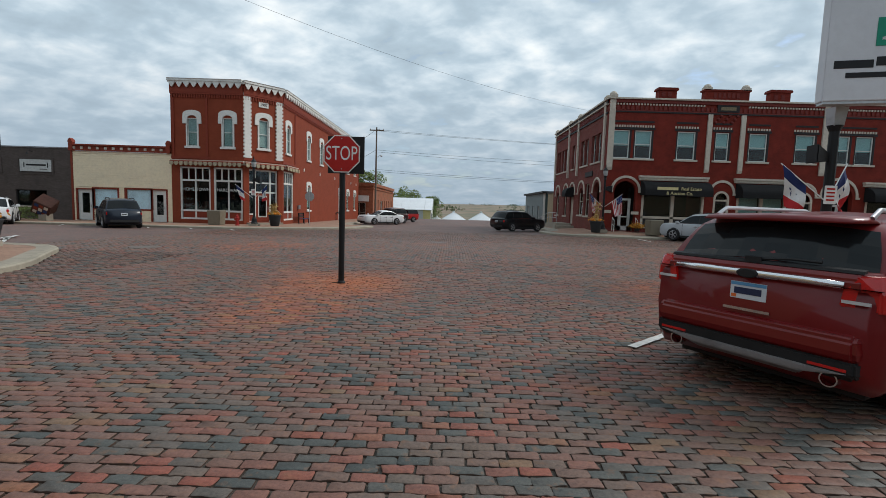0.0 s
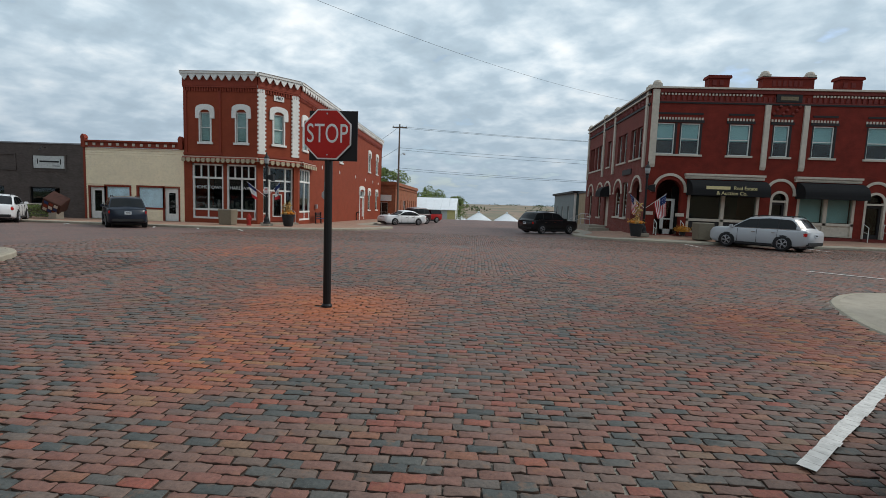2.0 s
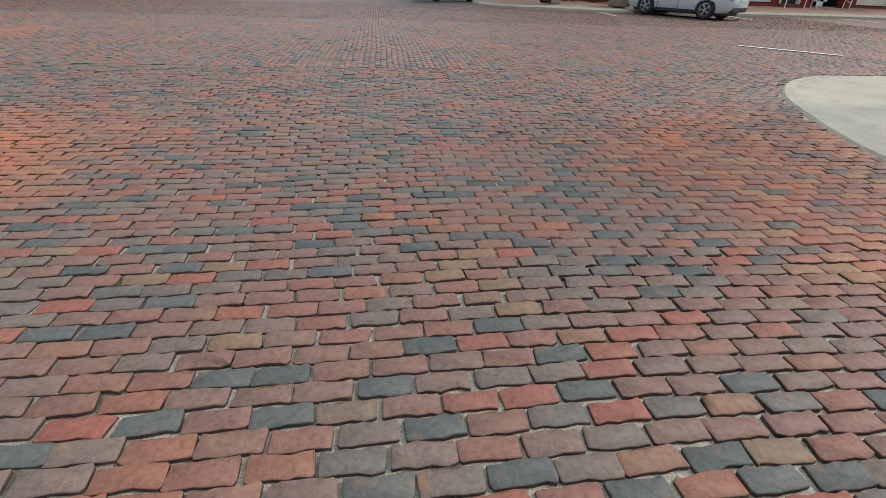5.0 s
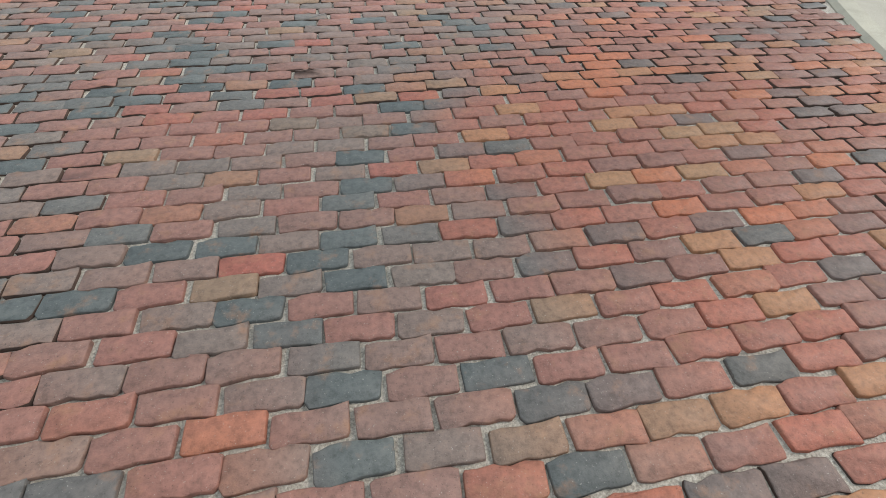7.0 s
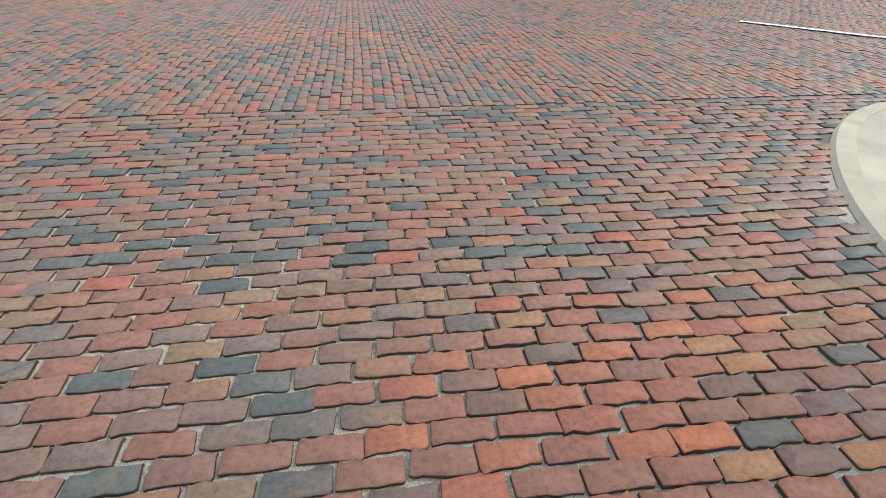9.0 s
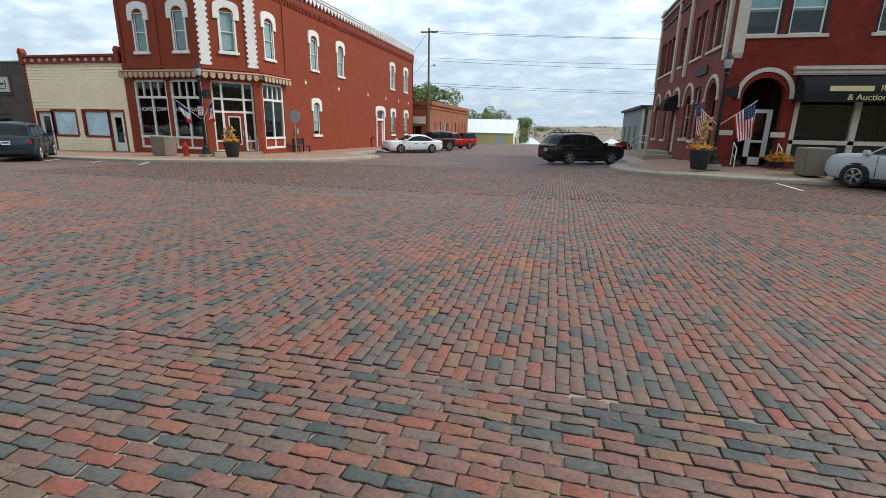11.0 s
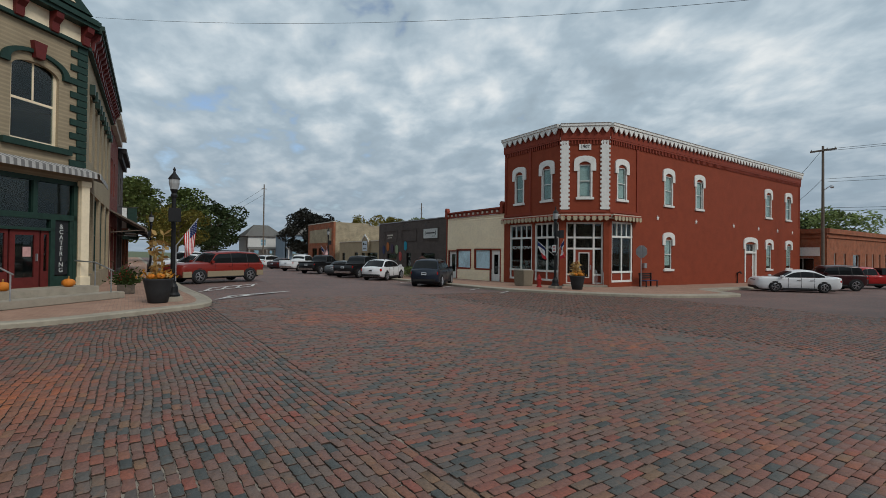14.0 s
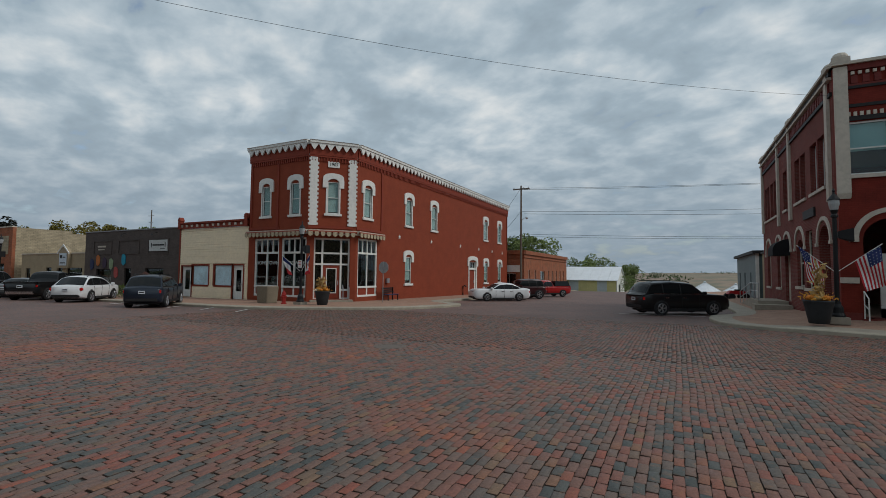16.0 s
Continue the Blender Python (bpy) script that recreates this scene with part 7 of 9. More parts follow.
BLACKP, WHITEP, SILVERP = paint("black_paint", (0.008, 0.008, 0.009)), paint("white_paint", (0.66, 0.67, 0.68)), paint("silver_paint", (0.42, 0.435, 0.455))
NAVYP, REDP, MAROONP, GREYP = paint("navy_paint", (0.012, 0.018, 0.03)), paint("red_paint", (0.36, 0.014, 0.014)), paint("dark_maroon_paint", (0.035, 0.008, 0.01)), paint("grey_paint", (0.09, 0.095, 0.10))
put_car(car("suv", "black SUV with roof rails, parked nose to the kerb", "car", BLACKP, 4.85, 1.9, 1.75, 2.87, 0.37, 1.08, 1.02, 1.25, 0.5, -2.0, -2.38, clear=0.26, trim=CHROME), 5.1, 40.45, 34)
put_car(car("crossover", "silver crossover with chrome window line, parked along the kerb", "car", SILVERP, 5.05, 1.95, 1.84, 2.9, 0.40, 1.14, 1.10, 1.55, 0.55, -1.85, -2.36, clear=0.27, trim=CHROME, taper=0.84, nose=0.6), 15.35, 29.85, 122)
put_car(car("sedan", "white four-door sedan parked nose to the kerb", "car", WHITEP, 4.87, 1.83, 1.50, 2.8, 0.34, 0.97, 0.95, 1.35, 0.4, -1.05, -1.95, deck=1.03, clear=0.18, rack=False, trim=CHROME), -8.1, 49.3, 222)
put_car(car("jeep", "dark maroon boxy off-roader with black hard top", "car", MAROONP, 4.5, 1.87, 1.85, 2.9, 0.41, 1.15, 1.12, 0.75, 0.45, -1.95, -2.05, clear=0.35, rack=False), -7.9, 54.6, 224)
put_car(car("pickup", "bright red pickup with a black bed cap", "truck", REDP, 5.3, 1.85, 1.75, 3.2, 0.37, 1.08, 1.02, 1.25, 0.65, -0.45, -0.6, clear=0.32, bed=-0.75, cap=True), -7.4, 61.6, 226)
put_car(car("crossover", "dark navy crossover parked nose to the kerb", "car", NAVYP, 4.75, 1.9, 1.8, 2.9, 0.39, 1.12, 1.05, 1.4, 0.45, -1.8, -2.24, clear=0.28, taper=0.86, nose=0.5), -21.7, 29.1, 133)
put_car(car("crossover", "white crossover with black lower trim, parked nose to the kerb", "car", WHITEP, 4.9, 1.9, 1.7, 2.8, 0.385, 1.08, 1.0, 1.5, 0.4, -1.45, -2.25, clear=0.26, taper=0.8, nose=0.75), -30.0, 29.6, 128)
pk = car("pickup", "black crew-cab pickup parked nose to the kerb", "truck", BLACKP, 5.9, 2.0, 1.95, 3.7, 0.41, 1.2, 1.15, 1.55, 0.9, -0.55, -0.75, clear=0.36, bed=-0.9)
put_car(pk, -34.6, 29.4, 128)
put_car(car("sedan", "dark grey sedan between two trucks", "car", GREYP, 4.8, 1.83, 1.45, 2.8, 0.33, 0.96, 0.88, 1.0, 0.3, -0.95, -1.6, deck=0.98, clear=0.18, rack=False), -38.2, 29.5, 128)
put_car(copy_thing(pk, Matrix()), -43.2, 29.0, 128)
wpk = car("pickup", "white crew-cab pickup parked nose to the kerb", "truck", WHITEP, 5.9, 2.0, 1.95, 3.7, 0.41, 1.2, 1.15, 1.55, 0.9, -0.55, -0.75, clear=0.36, bed=-0.9)
put_car(wpk, -50.5, 29.0, 128)
sd2 = car("sedan", "dark sedan in the far row", "car", MAROONP, 4.8, 1.83, 1.45, 2.8, 0.33, 0.96, 0.88, 1.0, 0.3, -0.95, -1.6, deck=0.98, clear=0.18, rack=False)
put_car(sd2, -58, 29.0, 128)
wsv = car("suv", "white SUV in the far row", "car", WHITEP, 4.85, 1.9, 1.75, 2.87, 0.37, 1.08, 1.02, 1.25, 0.5, -2.0, -2.38, clear=0.26)
put_car(wsv, -65, 29.0, 128)
put_car(copy_thing(sd2, Matrix()), -72, 29.0, 128)
put_car(copy_thing(wsv, Matrix()), -79, 28.8, 128)
TWO = paint("barn_red_paint", (0.20, 0.02, 0.014))
put_car(car("suv", "large red SUV with tan lower body, nose to the kerb", "car", TWO, 5.7, 2.03, 1.95, 3.48, 0.42, 1.2, 1.15, 1.3, 0.65, -2.5, -2.75, clear=0.36, cladding=True), -27.5, 16.6, 297)
put_car(copy_thing(wsv, Matrix()), -32.5, 16.0, 297)
put_car(copy_thing(wpk, Matrix()), -38, 16.2, 297)
put_car(copy_thing(sd2, Matrix()), -44, 16.0, 297)

# ---- stop sign standing in the street ----
STOPRED = mat("stop_red", (0.42, 0.018, 0.014), 0.45, vary=0.18, grime=0.15)
SIGNWHITE = mat("reflective_white", (0.74, 0.74, 0.72), 0.5, vary=0.1)
ss = thing("stop_sign", "red octagonal stop sign on a black post in the street", "sign", (-3.18, 10.0, 0))
SP = Vector((-3.18, 10.0, 0))
FS = Matrix.Translation(SP) @ Matrix.Rotation(radians(-3), 4, "Z")
part("post", G(FS).lathe([(0.062, -0.03), (0.062, 2.4), (0.05, 2.41)], 16), METALBLK, ss, "black painted round post")
part("post_collar", G(FS).lathe([(0.085, -0.03), (0.085, 0.02), (0.066, 0.05)], 16), METALBLK, ss)


def octagon(r, cz, cx=0.0):
    return [(cx + r * math.cos(math.pi / 8 + i * math.pi / 4), cz + r * math.sin(math.pi / 8 + i * math.pi / 4)) for i in range(8)]


SCZ = 2.715
part("backing", G(FS).prism([(-0.30, SCZ - 0.40), (0.47, SCZ - 0.40), (0.47, SCZ + 0.36), (-0.30, SCZ + 0.36)], -0.045, -0.03, "y"), METALBLK, ss, "black square backing plate", bevel=0.0)
part("sign_border", G(FS).prism(octagon(0.412, SCZ), -0.075, -0.066, "y"), SIGNWHITE, ss)
fc = part("sign_face", G(FS).prism(octagon(0.388, SCZ), -0.081, -0.0752, "y"), STOPRED, ss, "red octagon with white legend")
text_part("legend", "STOP", 0.335, FS @ Matrix.Translation((0, -0.083, SCZ + 0.0)) @ Matrix.Diagonal((0.82, 1, 1.22, 1)) @ UP, SIGNWHITE, fc, 0.0015, "white letters STOP", 1.02)
for z in (-0.31, 0.31):
    part("bolt", G(FS).tube([(0, -0.07, SCZ + z), (0, -0.09, SCZ + z)], 0.012, 8), STEEL, ss)

ob_ = thing("stop_sign", "grey back of an octagonal sign on a thin steel post", "sign", (-12.55, 38.75, gz(-12.55, 38.75) + 0.13))
FB = Matrix.Translation(ob_.location)
part("post", G(FB).tube([(0, 0, 0), (0, 0, 2.75)], 0.028), STEEL, ob_)
part("sign_face", G(FB).prism(octagon(0.41, 2.35), 0.03, 0.045, "y"), STEEL, ob_, "bare grey sign back")


# ---- street lamps, flags, planters, small street things ----
def flag(parent, m, w, h, kind, ph=0.0):
    """Cloth hanging from a slanted staff; m: x out along the fly, z up the hoist."""
    def pt(u, v):
        return (u * w * (1 - 0.12 * v), 0.09 * w * math.sin(5.0 * u + 5 * v + ph) * (0.35 + u), -v * h * (1 - 0.3 * u) - 0.1 * h * u)

    def patch(u0, u1, v0, v1, nu=8, nv=3):
        g = G(m)
        pts = [pt(u0 + (u1 - u0) * i / nu, v0 + (v1 - v0) * j / nv) for j in range(nv + 1) for i in range(nu + 1)]
        bk = [(x, y + 0.006, z) for x, y, z in pts]
        k = len(pts)
        f = [(j * (nu + 1) + i, j * (nu + 1) + i + 1, (j + 1) * (nu + 1) + i + 1, (j + 1) * (nu + 1) + i) for j in range(nv) for i in range(nu)]
        return g.add(pts + bk, f + [tuple(k + q for q in ff[::-1]) for ff in f])
    if kind == "us":
        for i in range(13):
            part("stripe", patch(0.4 if i < 7 else 0, 1, i / 13, (i + 1) / 13, 8, 1), FRED if i % 2 == 0 else FWHITE, parent)
        cn = part("canton", patch(0, 0.4, 0, 7 / 13, 5, 3), FBLUE, parent)
        g = G(m)
        for i in range(5):
            for j in range(4):
                x, y, z = pt(0.04 + 0.08 * i, 0.06 + 0.13 * j)
                g.box(x - 0.012, y - 0.008, z - 0.012, x + 0.012, y + 0.012, z + 0.012)
        part("star_field", g, FWHITE, cn)
    else:
        part("blue_band", patch(0, 0.3, 0, 1), FBLUE, parent)
        wb_ = part("white_band", patch(0.3, 0.72, 0, 1), FWHITE, parent)
        part("red_band", patch(0.72, 1, 0, 1), FRED, parent)
        g = G(m)
        for a, b, c in ((0.42, 0.35, 0.05), (0.5, 0.45, 0.07), (0.58, 0.4, 0.05), (0.5, 0.62, 0.03)):
            x, y, z = pt(a, b)
            g.box(x - c, y - 0.004, z - c * 0.5, x + c, y + 0.012, z + c * 0.5)
        part("emblem", g, FBLUE, wb_)


FRED, FWHITE, FBLUE = mat("flag_red", (0.45, 0.025, 0.03), 0.8, vary=0.15), mat("flag_white", (0.68, 0.67, 0.66), 0.8, vary=0.12), mat("flag_blue", (0.018, 0.03, 0.11), 0.8, vary=0.15)
LANTERN = glass_mat("lantern_glass", (0.85, 0.86, 0.84))


def street_lamp(x, y, z, label, flags=(), h=4.9, sign=False, speaker=True):
    t = thing("street_lamp", label, "street lamp", (x, y, z), "street lamps")
    m = Matrix.Translation((x, y, z))
    part("footing", G(m).box(-0.3, -0.3, -0.1, 0.3, 0.3, 0.16), CONC, t, bevel=0.02)
    part("base", G(m).lathe([(0.24, 0.16), (0.24, 0.22), (0.19, 0.3), (0.17, 0.5), (0.11, 0.62), (0.1, 0.7)], 16), METALBLK, t)
    part("pole", G(m).lathe([(0.078, 0.65), (0.07, h - 1.0), (0.11, h - 0.98), (0.11, h - 0.92), (0.08, h - 0.86), (0.13, h - 0.72)], 14), METALBLK, t, "black fluted pole")
    part("lantern", G(m).lathe([(0.12, h - 0.72), (0.17, h - 0.5), (0.165, h - 0.36), (0.155, h - 0.36), (0.16, h - 0.5), (0.11, h - 0.71)], 12), mat("frosted_lantern", (0.36, 0.37, 0.37), 0.35, vary=0.1), t, "frosted glass lantern")
    part("cap", G(m).lathe([(0.19, h - 0.36), (0.185, h - 0.33), (0.10, h - 0.2), (0.05, h - 0.14), (0.03, h - 0.06), (0.05, h - 0.02), (0.01, h + 0.08)], 12), METALBLK, t)
    if speaker:
        part("speaker", G(m).loft([[(0.08, -0.05, h - 1.75), (0.08, 0.05, h - 1.75), (0.08, 0.05, h - 1.5), (0.08, -0.05, h - 1.5)], [(0.5, -0.2, h - 1.9), (0.5, 0.2, h - 1.9), (0.5, 0.2, h - 1.4), (0.5, -0.2, h - 1.4)]]), METALBLK, t, "black horn loudspeaker", bevel=0.02)
    if sign:
        sg_ = part("parking_sign", G(m).box(-0.15, -0.12, h - 2.75, 0.15, -0.11, h - 2.3), SIGNWHITE, t, "white parking sign with red bars")
        for q in range(4):
            part("sign_bar", G(m).box(-0.1, -0.123, h - 2.4 - q * 0.09, 0.1, -0.12, h - 2.36 - q * 0.09), STOPRED, sg_)
    for ang, kind, ph, fs in flags:
        a = radians(ang)
        st = thing("flag", "American flag hanging from a slanted staff" if kind == "us" else "blue, white and red banner flag on a slanted staff", "flag", (x, y, z), "flags on lamps")
        p0, p1 = Vector((x, y, z + h - 3.0)), Vector((x + math.cos(a) * 1.25, y + math.sin(a) * 1.25, z + h - 2.0))
        part("staff", G().tube([tuple(p0), tuple(p1)], 0.014, 8), SIGNWHITE, st)
        d = (p1 - p0).normalized()
        out = Vector((math.cos(a), math.sin(a), 0))
        fly = (out * (-0.25 if ang > 90 else 0.12) + Vector((0, 0, -1))).normalized()
        nrm = d.cross(fly).normalized()
        o = p1 - d * 0.06
        mm = Matrix(((fly.x, nrm.x, d.x, o.x), (fly.y, nrm.y, d.y, o.y), (fly.z, nrm.z, d.z, o.z), (0, 0, 0, 1)))
        flag(st, mm, fs, fs * 0.66, kind, ph)
    return t


def gp(x, y, lift=0.13):
    return gz(x, y) + lift


street_lamp(-15.05, 33.7, gp(-15, 33.7), "black street lamp with two banner flags before the hardware store", [(200, "banner", 0.3, 1.0), (-25, "banner", 1.6, 0.95)], 4.95, sign=True)
street_lamp(10.3, 34.1, 0.24, "black street lamp with two American flags at the brick corner", [(195, "us", 0.4, 1.35), (-20, "us", 1.9, 1.35)], 4.75)
street_lamp(-14.35, 13.38, 0.13, "black street lamp beside the corn-stalk planter", [], 4.66)
street_lamp(-37, 13.4, 0.13, "black street lamp down the west street", [], 4.7)
street_lamp(-47.0, 31.0, gp(-47, 31), "black street lamp with American flags before the tan shop", [(200, "us", 0.4, 1.3), (-30, "us", 1.2, 1.3)], 4.9)
lf = thing("flag", "American flag on a leaning kerbside staff", "flag", (-16.2, 13.6, 0.13))
part("staff", G().tube([(-16.2, 13.6, 0.1), (-16.2, 13.6, 2.1), (-16.2, 14.35, 3.2)], 0.025, 8), STEEL, lf)
flag(lf, Matrix(((0.05, 1.0, -0.1, -16.2), (-0.05, 0.0, 0.62, 14.32), (-0.99, 0, 0.78, 3.12), (0, 0, 0, 1))), 1.2, 0.75, "us", 0.8)

PUMP = mat("pumpkin_skin", (0.62, 0.20, 0.025), 0.6, vary=0.2)
STALK = mat("dry_corn_stalk", (0.42, 0.27, 0.10), 0.85, vary=0.35, scale=14)
POT = mat("charcoal_planter", (0.028, 0.029, 0.031), 0.65, vary=0.25)
MUM = mat("orange_mums", (0.55, 0.24, 0.03), 0.8, vary=0.4, scale=30)
LEAFG = mat("leaf_green", (0.05, 0.085, 0.022), 0.75, vary=0.45, scale=3.0)


def pumpkin(g, c, r):
    rings = []
    for j in range(7):
        a = -math.pi / 2 + math.pi * j / 6
        rings.append([(c[0] + r * math.cos(a) * (1 + 0.07 * math.cos(8 * b)) * math.cos(b) + 1e-4 * math.cos(b), c[1] + r * math.cos(a) * (1 + 0.07 * math.cos(8 * b)) * math.sin(b) + 1e-4 * math.sin(b), c[2] + 0.8 * r * math.sin(a)) for b in [2 * math.pi * i / 24 for i in range(24)]])
    g.loft(rings)
    return g


def leaves(g, c, spread, n, size, rr, droop=0.3):
    for _ in range(n):
        p = Vector((rr.gauss(0, spread[0]), rr.gauss(0, spread[1]), abs(rr.gauss(0, spread[2])))) + Vector(c)
        d = Vector((rr.uniform(-1, 1), rr.uniform(-1, 1), rr.uniform(-droop, 1))).normalized()
        s = d.orthogonal().normalized() * size * rr.uniform(0.15, 0.3)
        l = d * size * rr.uniform(0.6, 1.3)
        g.add([tuple(p - s * 0.4), tuple(p + l * 0.5 - s), tuple(p + l), tuple(p + l * 0.5 + s), tuple(p + s * 0.4)], [(0, 1, 2, 3, 4)])
    return g


def planter(x, y, z, label, stalk_h, seed, grp="harvest planters"):
    t = thing("planter", label, "planter", (x, y, z), grp)
    m = Matrix.Translation((x, y, z))
    part("pot", G(m).lathe([(0.27, 0), (0.30, 0.02), (0.38, 0.45), (0.44, 0.74), (0.46, 0.78), (0.45, 0.82), (0.40, 0.82), (0.38, 0.7), (0.01, 0.68)], 24), POT, t, "tapered charcoal pot", smooth=True)
    rr = random.Random(seed)
    for i in range(5):
        a = 2 * math.pi * i / 5 + rr.random()
        g = pumpkin(G(m), (0.24 * math.cos(a), 0.24 * math.sin(a), 0.9), rr.uniform(0.1, 0.15))
        pk_ = part("pumpkin", g, PUMP if i % 2 == 0 else STALK, t, smooth=True)
        part("stem", G(m).tube([(0.24 * math.cos(a), 0.24 * math.sin(a), 0.98), (0.24 * math.cos(a) + 0.02, 0.24 * math.sin(a), 1.05)], 0.014, 6), STALK, pk_)
    part("flower_fill", leaves(G(m), (0, 0, 0.82), (0.2, 0.2, 0.12), 220, 0.12, rr), MUM, t, "orange flowers round the pumpkins")
    for i in range(7):
        g = G(m)
        a, b = rr.uniform(-0.12, 0.12), rr.uniform(-0.12, 0.12)
        top = Vector((a * 2.2, b * 2.2, 0.8 + stalk_h * rr.uniform(0.75, 1)))
        g.tube([(a, b, 0.75), (a * 1.5, b * 1.5, 0.8 + stalk_h * 0.5), tuple(top)], [0.016, 0.013, 0.006], 5)
        for k in range(9):
            q = k / 9
            leaves(g, (a * (1 + q), b * (1 + q), 0.85 + stalk_h * q), (0.02, 0.02, 0.02), 1, 0.27, rr, 0.8)
        part("corn_stalk", g, STALK, t, "dry upright corn stalk")
    return t


planter(-13.7, 34.1, gp(-13.7, 34.1), "charcoal planter with dry grasses and pumpkins before the hardware store", 0.75, 1)
planter(9.62, 33.45, 0.18, "charcoal planter with corn stalks and pumpkins at the brick corner", 1.35, 2)
planter(-13.9, 12.93, 0.13, "charcoal planter with tall corn stalks and gourds", 1.6, 3)

hy = thing("fire_hydrant", "red fire hydrant on the kerb", "hydrant", (-16.2, 33.5, gp(-16.2, 33.5)))
m = Matrix.Translation(hy.location)
HYD = mat("hydrant_red", (0.36, 0.03, 0.025), 0.5, vary=0.25)
part("barrel", G(m).lathe([(0.17, 0), (0.17, 0.06), (0.12, 0.08), (0.12, 0.5), (0.15, 0.52), (0.15, 0.57), (0.12, 0.6), (0.1, 0.7), (0.04, 0.76), (0.03, 0.82), (0.001, 0.83)], 16), HYD, hy, smooth=False)
for a in (0, 90, 180):
    d = Vector((math.cos(radians(a)), -math.sin(radians(a)), 0))
    part("outlet", G(m).tube([tuple(d * 0.08 + Vector((0, 0, 0.44))), tuple(d * 0.2 + Vector((0, 0, 0.44)))], 0.055, 10), HYD, hy)


def bin_box(x, y, z, label):
    t = thing("litter_bin", label, "litter bin", (x, y, z), "pebbled bins")
    m = Matrix.Translation((x, y, z))
    part("casing", G(m).loft([[(-0.42, -0.42, 0), (0.42, -0.42, 0), (0.42, 0.42, 0), (-0.42, 0.42, 0)], [(-0.48, -0.48, 1.0), (0.48, -0.48, 1.0), (0.48, 0.48, 1.0), (-0.48, 0.48, 1.0)]]), CONC_PEB, t, bevel=0.03)
    part("rim", G(m).box(-0.46, -0.46, 1.0, 0.46, 0.46, 1.06), CONC, t, bevel=0.015)
    return t


CONC_PEB = mat("pebbled_concrete", (0.22, 0.185, 0.135), 0.9, vary=0.5, scale=40, bump=0.8, fine=110)
bin_box(-17.8, 33.7, gp(-17.8, 33.7), "square pebbled concrete litter bin before the shop window")
bin_box(13.45, 32.75, 0.16, "square pebbled concrete litter bin beside the silver car")
mm_ = thing("flower_pot", "low pot of orange mums at the brick corner", "flower pot", (13.0, 34.5, 0.3))
m = Matrix.Translation(mm_.location)
part("pot", G(m).lathe([(0.16, 0), (0.2, 0.22), (0.19, 0.24), (0.01, 0.22)], 14), POT, mm_)
part("blooms", leaves(G(m), (0, 0, 0.25), (0.2, 0.2, 0.16), 900, 0.1, random.Random(8)), MUM, mm_, "dome of orange blooms")

be = thing("bench", "dark metal bench with blue seat slats against the rust wall", "bench", (-14.2, 41.9, gp(-14.2, 41.9)))
m = Matrix.Translation((-14.2, 41.9, gp(-14.2, 41.9))) @ Matrix.Rotation(radians(90), 4, "Z")
SEATBLUE = mat("blue_slat_paint", (0.02, 0.04, 0.12), 0.5)
for i in range(4):
    part("seat_slat", G(m).box(-0.75, -0.48 + i * 0.11, 0.42, 0.75, -0.39 + i * 0.11, 0.45), SEATBLUE, be)
for i in range(3):
    part("back_slat", G(m).box(-0.75, 0.02 + i * 0.03, 0.55 + i * 0.14, 0.75, 0.05 + i * 0.03, 0.65 + i * 0.14), METALBLK, be)
for x in (-0.65, 0.65):
    part("leg", G(m).box(x - 0.03, -0.46, 0, x + 0.03, -0.4, 0.42).box(x - 0.03, 0.0, 0, x + 0.03, 0.08, 0.95).box(x - 0.03, -0.46, 0.38, x + 0.03, 0.06, 0.42), METALBLK, be)
part("utility_box", G().box(-14.66, 42.2, 1.05, -14.5, 42.5, 1.4), STEEL, store)
part("downpipe", G().tube([(-14.62, 56.4, gp(-14.6, 56)), (-14.62, 56.4, 0.5), (-14.4, 56.4, 0.62), (-14.3, 56.4, 0.45)], 0.07), BLACKBAND, store)

# bank sign and its pole on the south-east corner
bank = thing("bank_sign", "large white pole sign with a green panel and plain dark bars", "sign", (8.75, 11.9, 0.1))
m = Matrix.Translation((0, 0, 0))
GREENP = mat("sign_green", (0.01, 0.25, 0.16), 0.5, vary=0.1)
SIGNFACE = mat("sign_face_white", (0.62, 0.63, 0.66), 0.5, vary=0.05)
BKM = Matrix.Translation((7.84, 11.6, 4.46)) @ Matrix.Rotation(radians(-14), 4, "Z")
PL = (8.5, 11.95, 0.022)
part("pole", G().lathe([(0.2, 0), (0.2, 0.3), (0.12, 0.45), (0.11, 3.8), (0.17, 3.95)], 14, PL), METALBLK, bank, "black round pole")
part("bracket", G().loft([[(8.38, 11.83, 3.95), (8.62, 11.83, 3.95), (8.62, 12.07, 3.95), (8.38, 12.07, 3.95)], [(8.34, 11.78, 4.4), (8.66, 11.78, 4.4), (8.66, 12.1, 4.4), (8.34, 12.1, 4.4)]]), STEEL, bank, "grey steel neck under the cabinet")
part("speaker", G().loft([[(8.4, 11.9, 3.3), (8.4, 12.0, 3.3), (8.4, 12.0, 3.1), (8.4, 11.9, 3.1)], [(8.0, 11.75, 3.5), (8.0, 12.15, 3.5), (8.0, 12.15, 3.05), (8.0, 11.75, 3.05)]]), METALBLK, bank, "black horn loudspeaker", bevel=0.02)
pks = part("parking_sign", G().box(8.28, 11.78, 2.05, 8.58, 11.79, 2.5), SIGNWHITE, bank, "white parking sign with red bars")
for q in range(4):
    part("sign_bar", G().box(8.33, 11.775, 2.4 - q * 0.09, 8.53, 11.78, 2.44 - q * 0.09), STOPRED, pks)
